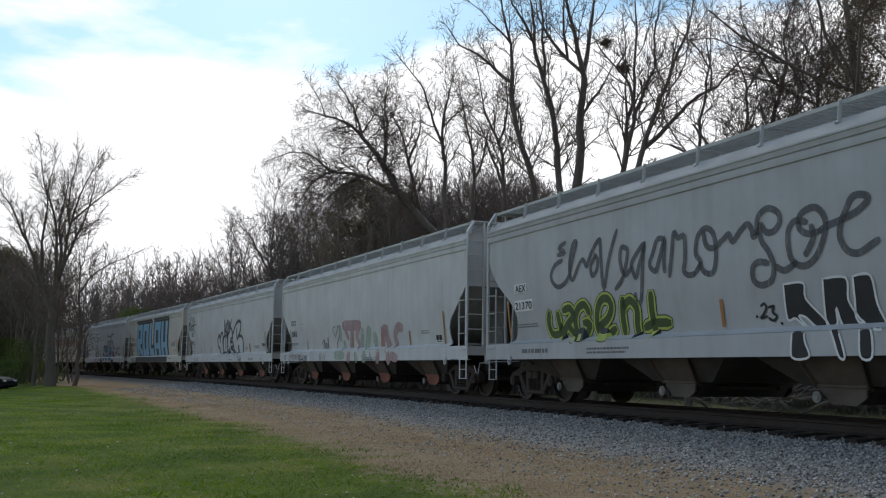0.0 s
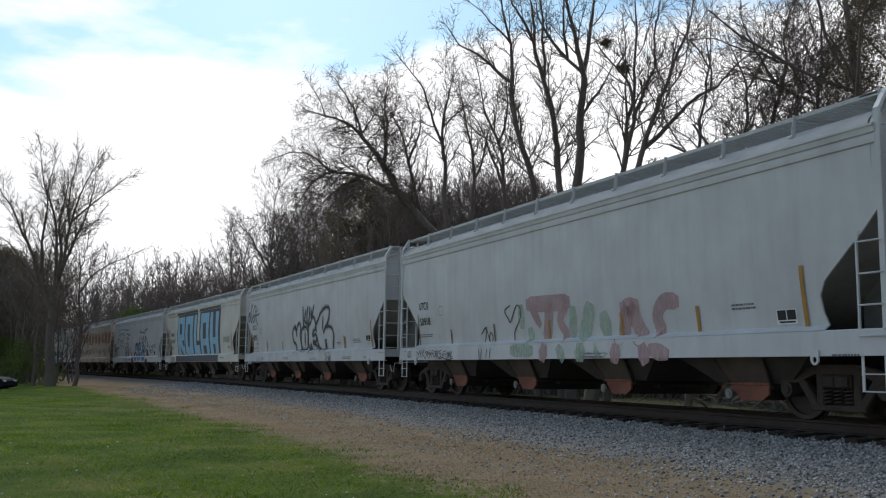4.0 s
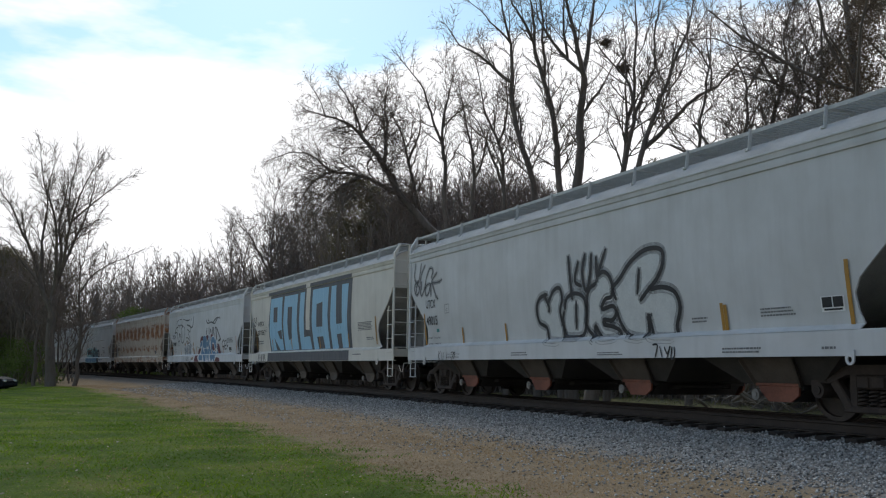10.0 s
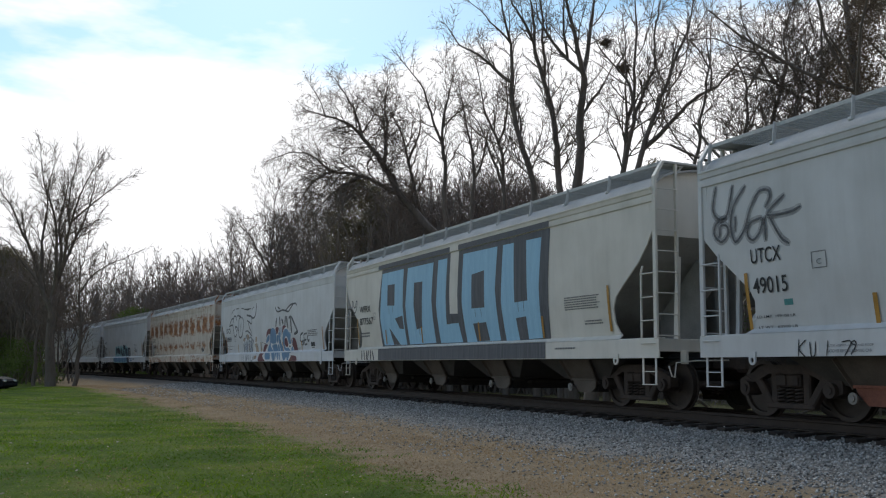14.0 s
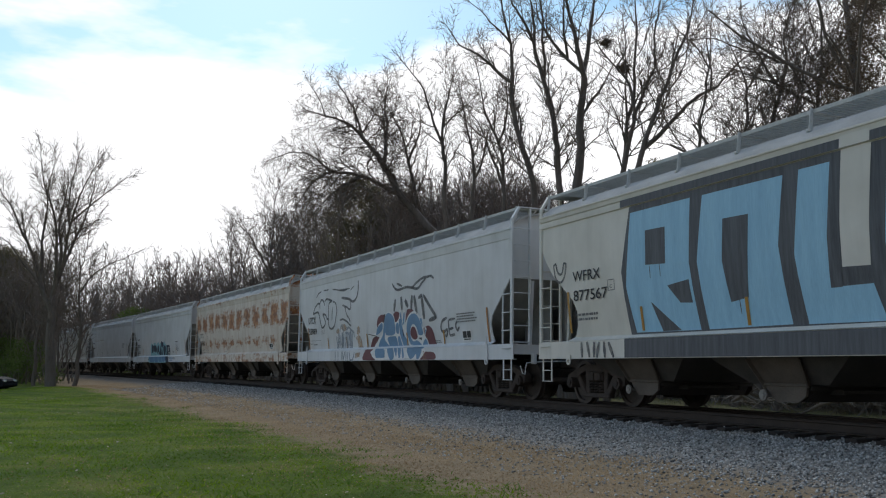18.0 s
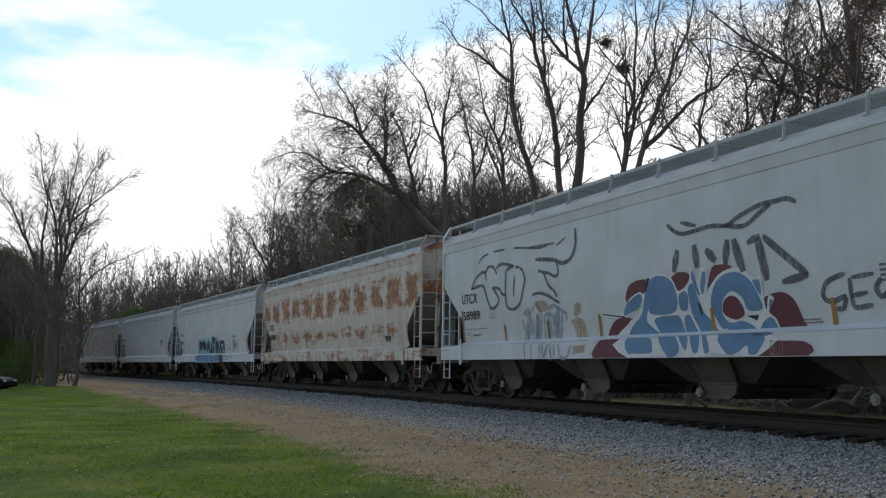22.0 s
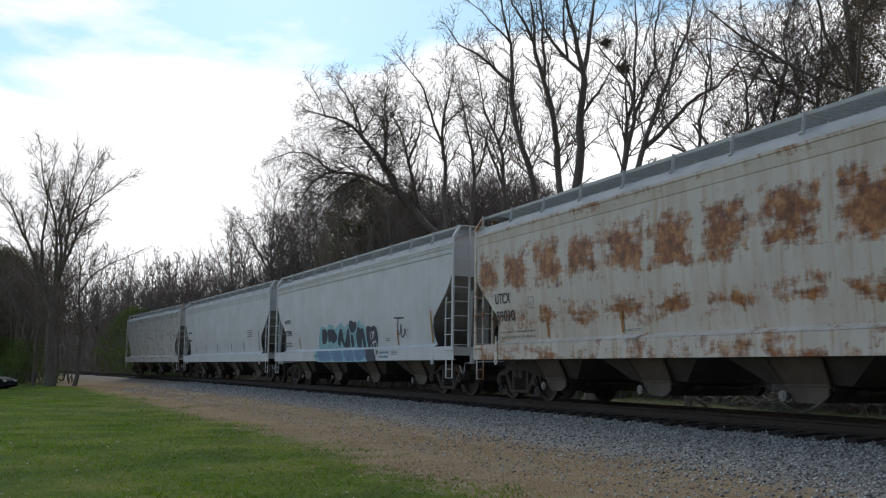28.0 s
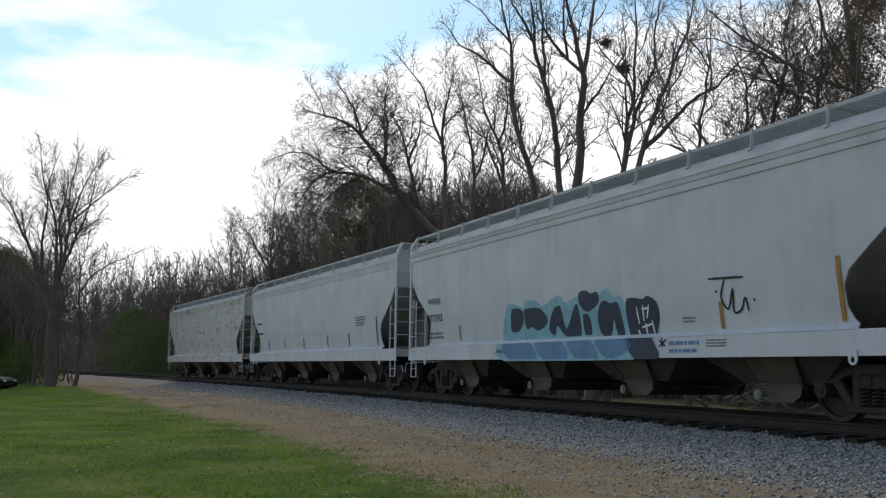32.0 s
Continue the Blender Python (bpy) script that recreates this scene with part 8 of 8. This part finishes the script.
def saplings():
    """Dense young growth in front of the woods."""
    kinds = []
    for k in range(6):
        g = Boughs(150 + k, 0.5, 0.0115, 0.12, 0.15, (0.75, 0.5, 0.45), (20, 46), 0.6)
        r = random.Random(k)
        for _ in range(4):
            a = r.gauss(0, 12)
            g.P = []
            g.limb(r.uniform(-1, 1), r.uniform(-1, 1), -0.2, (a, a * 0.7, a * 0.5), r.uniform(4.5, 7.5), 0.034, 0.014, r.gauss(0, 12), 6.0, 0.2, 0.3)
        kinds.append(slivers(g.rows, points=False))
    tall = [v[:, 2].max() for v, _ in kinds]
    rng = random.Random(77)
    rows = []
    for i in range(600):
        f = rng.random()
        sc = rng.uniform(0.75, 1.1) * (1 + 0.6 * f)
        if i % 3 == 0:
            y = 66 + 70 * f
            s, lat = nearest(-y * rng.uniform(0.29, 0.5), y)
            sc = rng.uniform(1.1, 1.9)
            if -8 < lat < 4.8:
                continue
        elif i % 2:
            s, lat = -6 + 190 * f, -rng.uniform(12.5, 22 + 25 * f)
        else:
            s, lat, sc = 8 + 80 * f, -rng.uniform(15, 32), rng.uniform(1.1, 1.9)
        rows.append((i % 6, *place(s, lat), rng.uniform(0, 6.28), sc))
    for i in range(260):
        y = rng.uniform(52, 74)
        x = y * rng.uniform(-0.11, 0.125)
        rows.append((i % 6, x, y, floor_at(x, y), rng.uniform(0, 6.28), rng.uniform(1.0, 1.6)))
    for i in range(240):
        rows.append((i % 6, *place(rng.uniform(-6, 26), -rng.uniform(13, 26)), rng.uniform(0, 6.28), rng.uniform(0.8, 1.3)))
    rows = [(k, x, y, z, a, min(sc, (canopy(x, y) - z) * rng.uniform(0.72, 1.0) / tall[k])) for k, x, y, z, a, sc in rows]
    me = array_mesh("young_growth", *spread(kinds, [r for r in rows if r[5] > 0.2]))
    me.materials.append(BRUSH)
    tagged(new("young_growth", me), "thick stand of thin brown saplings", "saplings", kind="stuff")


saplings()


def evergreen(x, y, h, w, seed, label, mat, name="cedar_tree", base=0.12, per=110, leaf=0.075, group="evergreens in the woods", power=0.7):
    rng = np.random.default_rng(seed)
    g = Grower(seed, 1, 0.02, 1.6, 0.03, 0.1, (50, 80))
    g.branch(Vector((0, 0, -0.3)), Vector((0, 0, 1)), h * 0.95, h * 0.018, 0)
    cs = []
    for _ in range(int(26 * h * w / 4)):
        f = rng.random()
        z = h * (base + (1 - base) * f)
        r = w / 2 * (1 - f) ** power * (0.55 + 0.6 * rng.random()) * min(1, 0.55 + f * 3)
        a = rng.random() * 2 * math.pi
        cs.append((r * math.cos(a), r * math.sin(a), z))
    me = array_mesh("foliage", *leaf_cloud(rng, cs, 0.55, per, leaf))
    return plant(name, label, x, y, floor_at(x, y), [*g.meshes(), me], (BARK, TWIG, mat), group=group)


evergreen(-5.6, 62, 14.2, 7.2, 71, "dark olive cedar among bare trees", CEDAR, power=0.42)
evergreen(-2.6, 64, 13.2, 6.2, 72, "dark olive cedar among bare trees", CEDAR, power=0.42)
evergreen(-8.6, 66, 8.5, 5.4, 79, "dark olive cedar among bare trees", CEDAR, power=0.45)
evergreen(14.6, 30.0, 16.5, 4.6, 73, "dark brownish evergreen over the track", BROWNLEAF, base=0.42, per=62, leaf=0.055)
evergreen(16.2, 33, 17.0, 6.0, 74, "dark brownish evergreen over the track", BROWNLEAF, base=0.42, per=62, leaf=0.055)
evergreen(9.9, 43, 10.6, 3.0, 75, "small dark cedar among bare trees", CEDAR)
evergreen(13.4, 36.5, 5.2, 5.5, 88, "bush in fresh green leaf behind the track", FRESHLEAF, name="green_bush", base=0.03, power=0.4, leaf=0.06, per=30)
evergreen(7.6, 42.0, 4.2, 4.5, 89, "bush in fresh green leaf behind the track", FRESHLEAF, name="green_bush", base=0.03, power=0.4, leaf=0.06, per=30)
evergreen(-36.5, 77, 11.0, 8.0, 85, "dark olive cedar beyond the lawn", CEDAR, power=0.4, per=70, leaf=0.11, base=0.05)
evergreen(-34.0, 104, 7.5, 9.0, 86, "bush in fresh green leaf behind the track", FRESHLEAF, name="green_bush", base=0.03, power=0.4, leaf=0.12, per=20)
evergreen(-30.0, 98, 6.0, 8.0, 87, "bush in fresh green leaf behind the track", FRESHLEAF, name="green_bush", base=0.03, power=0.4, leaf=0.12, per=20)
evergreen(-29.5, 67, 3.0, 4.5, 83, "bush in fresh green leaf beside the lawn", FRESHLEAF, name="green_bush", base=0.03, power=0.4, leaf=0.10, per=40)
evergreen(-33.0, 70, 3.4, 5.0, 84, "bush in fresh green leaf beside the lawn", FRESHLEAF, name="green_bush", base=0.03, power=0.4, leaf=0.10, per=40)


def underbrush():
    """A thicket of thin dry stems under the trees."""
    rng = random.Random(21)
    segs = []
    for i in range(11000):
        far = rng.random()
        s = -14 + 250 * far ** 1.3
        lat = -rng.uniform(12.5, 20 + 40 * far)
        x, y, _ = on_track(s, lat)
        z = float(ground_z(s, lat))
        h = rng.uniform(1.2, 3.6) * (1 + 1.1 * far)
        r = rng.uniform(0.008, 0.016) * (1 + 2.2 * far)
        p = Vector((x, y, z - 0.1))
        d = Vector((rng.gauss(0, 0.3), rng.gauss(0, 0.3), 1)).normalized()
        for k in range(3):
            q = p + d * h / 3
            segs.append((*p, *q, r * (1 - k * 0.25), r * (0.75 - k * 0.25)))
            if k:
                for _ in range(3):
                    e = (d + Vector((rng.gauss(0, 0.5), rng.gauss(0, 0.5), rng.gauss(0, 0.3)))).normalized()
                    segs.append((*p, *(p + e * h * rng.uniform(0.2, 0.42)), r * 0.55, r * 0.35))
            d = (d + Vector((rng.gauss(0, 0.25), rng.gauss(0, 0.25), 0.1))).normalized()
            p = q
    me = array_mesh("underbrush", *slivers(segs))
    me.materials.append(BRUSH)
    tagged(new("underbrush", me), "tangle of dry brown stems under the trees", "underbrush", kind="stuff")


underbrush()


# ---- loose stones, grass and leaves on the ground ----
def strew_stones():
    rng = np.random.default_rng(5)
    n = 120000
    s = -17 + 56 * rng.random(n) ** 1.9
    lat = 1.0 + 4.8 * rng.random(n) ** 0.9
    keep = rng.random(n) < np.clip((4.75 - lat - 0.7 * sstep(-6, 16, s)) / 1.9, 0.09, 1)
    s, lat = s[keep], lat[keep]
    n = len(s)
    x, y, _ = on_track(s, lat)
    r = (0.010 + 0.017 * rng.random(n) ** 1.5) * (1 + 0.8 * sstep(5, 45, s))
    z = ground_z(s, lat) + r * 0.25
    base = np.array([(1, 0, 0), (0, 1, 0), (-1, 0, 0), (0, -1, 0), (0.1, 0, 0.85), (0, 0.1, -0.8)])
    v = base[None] * rng.uniform(0.65, 1.3, (n, 6, 1)) + rng.normal(0, 0.16, (n, 6, 3))
    a = rng.random(n) * 6.283
    ca, sa = np.cos(a)[:, None], np.sin(a)[:, None]
    v = np.stack([v[..., 0] * ca - v[..., 1] * sa, v[..., 0] * sa + v[..., 1] * ca, v[..., 2]], -1) * r[:, None, None]
    v += np.stack([x, y, z], -1)[:, None]
    f = np.array([(0, 1, 4), (1, 2, 4), (2, 3, 4), (3, 0, 4), (1, 0, 5), (2, 1, 5), (3, 2, 5), (0, 3, 5)])
    faces = (np.arange(n) * 6)[:, None, None] + f[None]
    me = array_mesh("ballast", v.reshape(-1, 3), faces.reshape(-1, 3))
    me.materials.append(STONE)
    tagged(new("ballast", me), "coarse grey crushed stone along the track", "ballast", kind="stuff")


strew_stones()


def blades(name, label, mat, n, area, height, width, seed, chance):
    rng = np.random.default_rng(seed)
    s0, s1, l0, l1, power = area
    s = s0 + (s1 - s0) * rng.random(n) ** power
    lat = l0 + (l1 - l0) * rng.random(n)
    x, y, _ = on_track(s, lat)
    wob = 1.5 * np.sin(x * 0.9 + 1.3 * np.sin(y * 0.7)) * np.cos(y * 0.55 + x * 0.21) + 0.5 * np.sin(x * 2.9 + y * 2.3)
    keep = (rng.random(n) < chance(lat + 0.45 * wob, s)) & (y > 5)
    s, lat, x, y = s[keep], lat[keep], x[keep], y[keep]
    n = len(s)
    z = ground_z(s, lat) - 0.005
    h = height * rng.uniform(0.5, 1.4, n) * (1 + 0.3 * np.sin(x * 1.7) * np.sin(y * 1.3))
    a = rng.random(n) * 6.283
    w = width * rng.uniform(0.7, 1.4, n)
    lean = rng.normal(0, 1.2, (n, 2)) * h[:, None]
    p = np.stack([x, y, z], -1)
    dx = np.stack([np.cos(a) * w, np.sin(a) * w, np.zeros(n)], -1)
    mid = p + np.concatenate([lean * 0.35, (h * 0.6)[:, None]], 1)
    top = p + np.concatenate([lean, h[:, None]], 1)
    v = np.stack([p - dx, p + dx, mid + dx * 0.8, mid - dx * 0.8, top], 1)
    f = np.array([(0, 1, 2), (0, 2, 3), (3, 2, 4)])
    faces = (np.arange(n) * 5)[:, None, None] + f[None]
    me = array_mesh(name, v.reshape(-1, 3), faces.reshape(-1, 3))
    me.materials.append(mat)
    tagged(new(name, me), label, "grass", kind="stuff")


def thin_patch(x, y):
    """Where the lawn is worn thin: 0 to 1."""
    return sstep(0.1, 0.75, np.sin(x * 0.83 + 1.1 * np.sin(y * 0.47)) * np.cos(y * 0.39 - x * 0.31 + 0.6) + 0.35 * np.sin(x * 2.3 - y * 1.7))


blades("grass", "short green spring lawn", GRASS, 170000, (-13, 45, 5.4, 20, 1.25), 0.024, 0.009, 61, lambda l, s: sstep(6.5, 7.6, l) * (1 - 0.55 * thin_patch(*on_track(s, l)[:2])))
blades("tufts", "taller dark green tufts in the lawn", TUFT, 46000, (-13, 30, 5.9, 16, 1.3), 0.06, 0.008, 64, lambda l, s: sstep(6.4, 7.0, l) * sstep(0.45, 0.8, np.sin(l * 3.1 + 2 * np.sin(s * 1.3)) * np.sin(s * 2.3 + np.sin(l * 1.9))) * (0.35 + 0.65 * (1 - sstep(7.2, 8.6, l))))
blades("thatch", "dry thatch showing through the lawn", STRAW, 30000, (-13, 30, 6.4, 17, 1.3), 0.02, 0.007, 65, lambda l, s: 0.15 + 0.75 * thin_patch(*on_track(s, l)[:2]))
blades("dead_grass", "dry straw-coloured mown grass", STRAW, 110000, (-14, 50, 2.8, 9.0, 1.3), 0.02, 0.008, 62, lambda l, s: sstep(4.4, 5.6, l + 1.1 + 0.3 * sstep(-4, 22, s)) * (1 - 0.85 * sstep(6.4, 7.9, l)))
blades("verge_grass", "thin grass behind the track", VERGE, 40000, (-8, 70, -13, -5, 1.2), 0.08, 0.008, 63, lambda l, s: 0.6 + 0 * l)


def brush_pile():
    """Cut branches heaped behind the track."""
    rng = random.Random(3)
    cx, cy, _ = on_track(3.0, -16.0)
    segs = []
    for i in range(800):
        a = rng.gauss(0, 1)
        p = Vector((cx + a * 3.4, cy + rng.gauss(0, 1.2), floor_at(cx, cy) + abs(rng.gauss(0, 0.55)) * math.exp(-a * a / 3) + 0.1))
        d = Vector((rng.gauss(0, 1), rng.gauss(0, 0.6), rng.gauss(0.1, 0.45))).normalized()
        r = rng.choice((0.012, 0.016, 0.02, 0.035, 0.07))
        n = rng.uniform(0.6, 2.0)
        for k in range(3):
            q = p + d * n / 3
            segs.append((*p, *q, r * (1 - k * 0.2), r * (0.8 - k * 0.2)))
            d = (d + Vector((rng.gauss(0, 0.2), rng.gauss(0, 0.2), rng.gauss(0, 0.2)))).normalized()
            p = q
    me = array_mesh("brush_pile", *tubes(segs, 5))
    me.materials.append(BRUSH_GREY)
    tagged(new("brush_pile", me), "heap of cut grey branches behind the track", "brush pile", kind="stuff")


brush_pile()


def fallen_leaves():
    """Pale dry leaves and chips lying on the lawn and the dead grass."""
    rng = np.random.default_rng(9)
    n = 1300
    s, lat = -13 + 50 * rng.random(n) ** 1.4, 4.2 + 12 * rng.random(n) ** 1.3
    x, y, _ = on_track(s, lat)
    keep = y > 7
    c = np.stack([x, y, ground_z(s, lat) + 0.022], -1)[keep]
    n = len(c)
    a = rng.random(n) * 6.283
    L = rng.uniform(0.012, 0.032, (n, 1))
    u = np.stack([np.cos(a), np.sin(a), rng.normal(0, 0.25, n)], -1)
    w = np.stack([-np.sin(a), np.cos(a), rng.normal(0, 0.4, n)], -1)
    v = np.stack([c - u * L, c + w * L * 0.6, c + u * L, c - w * L * 0.6], 1).reshape(-1, 3)
    me = array_mesh("fallen_leaves", v, np.arange(n * 4).reshape(-1, 4))
    me.materials.append(LITTER)
    tagged(new("fallen_leaves", me), "scattered pale dry leaves on the grass", "leaves", kind="stuff")


fallen_leaves()


def parked_car():
    """A dark saloon standing beyond the lawn, nose to the right."""
    x, y = -29.35, 59.4
    car = thing("parked_car", "dark parked car at the edge of the lawn", "car", m=pose(x, y, floor_at(x, y), 0, 0, -4))
    body = [(-2.25, 0.35), (-2.28, 0.72), (-2.2, 0.92), (-1.55, 0.98), (0.75, 0.97), (1.6, 0.90), (2.1, 0.80), (2.27, 0.66), (2.27, 0.36), (1.86, 0.24), (-1.9, 0.24)]
    g = Geo()
    k = len(body)
    for yy, f in ((-0.88, 0.93), (-0.82, 1.0), (0.82, 1.0), (0.88, 0.93)):
        g.v += [(px, yy, 0.24 + (pz - 0.24) * f) for px, pz in body]
    for i in range(3):
        g.f += [(i * k + j, i * k + (j + 1) % k, (i + 1) * k + (j + 1) % k, (i + 1) * k + j) for j in range(k)]
    g.f += [tuple(range(k)), tuple(range(4 * k - 1, 3 * k - 1, -1))]
    part("body", g, CAR_BLACK, car)
    cab = [(-1.7, 0.96), (-1.15, 1.38), (0.05, 1.43), (0.85, 0.95)]
    g = Geo()
    n = len(cab)
    g.v = [(px, yy * (0.78 if pz > 1.2 else 0.96), pz) for yy in (-0.8, 0.8) for px, pz in cab]
    g.f = [tuple(range(n)), tuple(range(2 * n - 1, n - 1, -1))] + [(i, (i + 1) % n, (i + 1) % n + n, i + n) for i in range(n)]
    part("windows", g, CAR_GLASS, car, "dark glazed cabin")
    g = Geo().box(-1.14, 0.05, -0.62, 0.62, 1.37, 1.445, 0.03)
    part("roof", g, CAR_BLACK, car)
    tyre = fix_normals(Geo().lathe([(0.2, -0.1), (0.30, -0.1), (0.325, -0.06), (0.325, 0.06), (0.30, 0.1), (0.2, 0.1)], 20).mesh("tyre"))
    rim = fix_normals(Geo().lathe([(0.0, -0.085), (0.08, -0.09), (0.2, -0.07), (0.205, 0.07), (0.0, 0.07)], 16).mesh("rim"))
    for wx in (-1.4, 1.42):
        for wy in (-0.80, 0.80):
            w = part("wheel", tyre, BLACK_IRON, car, m=pose(wx, wy, 0.325, 0, 0, 0 if wy < 0 else 180))
            part("rim", rim, GALV, w)
    for wy in (-0.62, 0.62):
        g = Geo().box(2.12, 2.29, wy - 0.18, wy + 0.18, 0.60, 0.74, 0.03)
        part("headlight", g, INK_WHITE, car, "pale glass headlight")
    part("bumper", Geo().box(2.18, 2.33, -0.8, 0.8, 0.32, 0.5, 0.04), CAR_BLACK, car)


CAR_BLACK = plain("dark_car_paint", (0.012, 0.013, 0.016), 0.6, 0.2)
CAR_GLASS = plain("dark_window_glass", (0.012, 0.015, 0.018), 0.35, 0.1)
for mat in (CAR_BLACK, CAR_GLASS):
    mat.node_tree.nodes["Principled BSDF"].inputs["Specular IOR Level"].default_value = 0.12
parked_car()


# ---- motion ----
def motions():
    times = [t * 0.8 for t in range(41)]
    for car, s in CARS:
        walk(car, [(t, car_pose(s - travelled(t))) for t in times])
    turns = [k / 6 for k in range(193)]
    angles = [math.degrees(travelled(t) / WHEEL_R) for t in turns]
    for i, (wheel, ax) in enumerate(WHEELS):
        walk(wheel, [(t, pose(ax, 0, WHEEL_R, 0, (a + i * 37) % 360, 0)) for t, a in zip(turns, angles)])


motions()
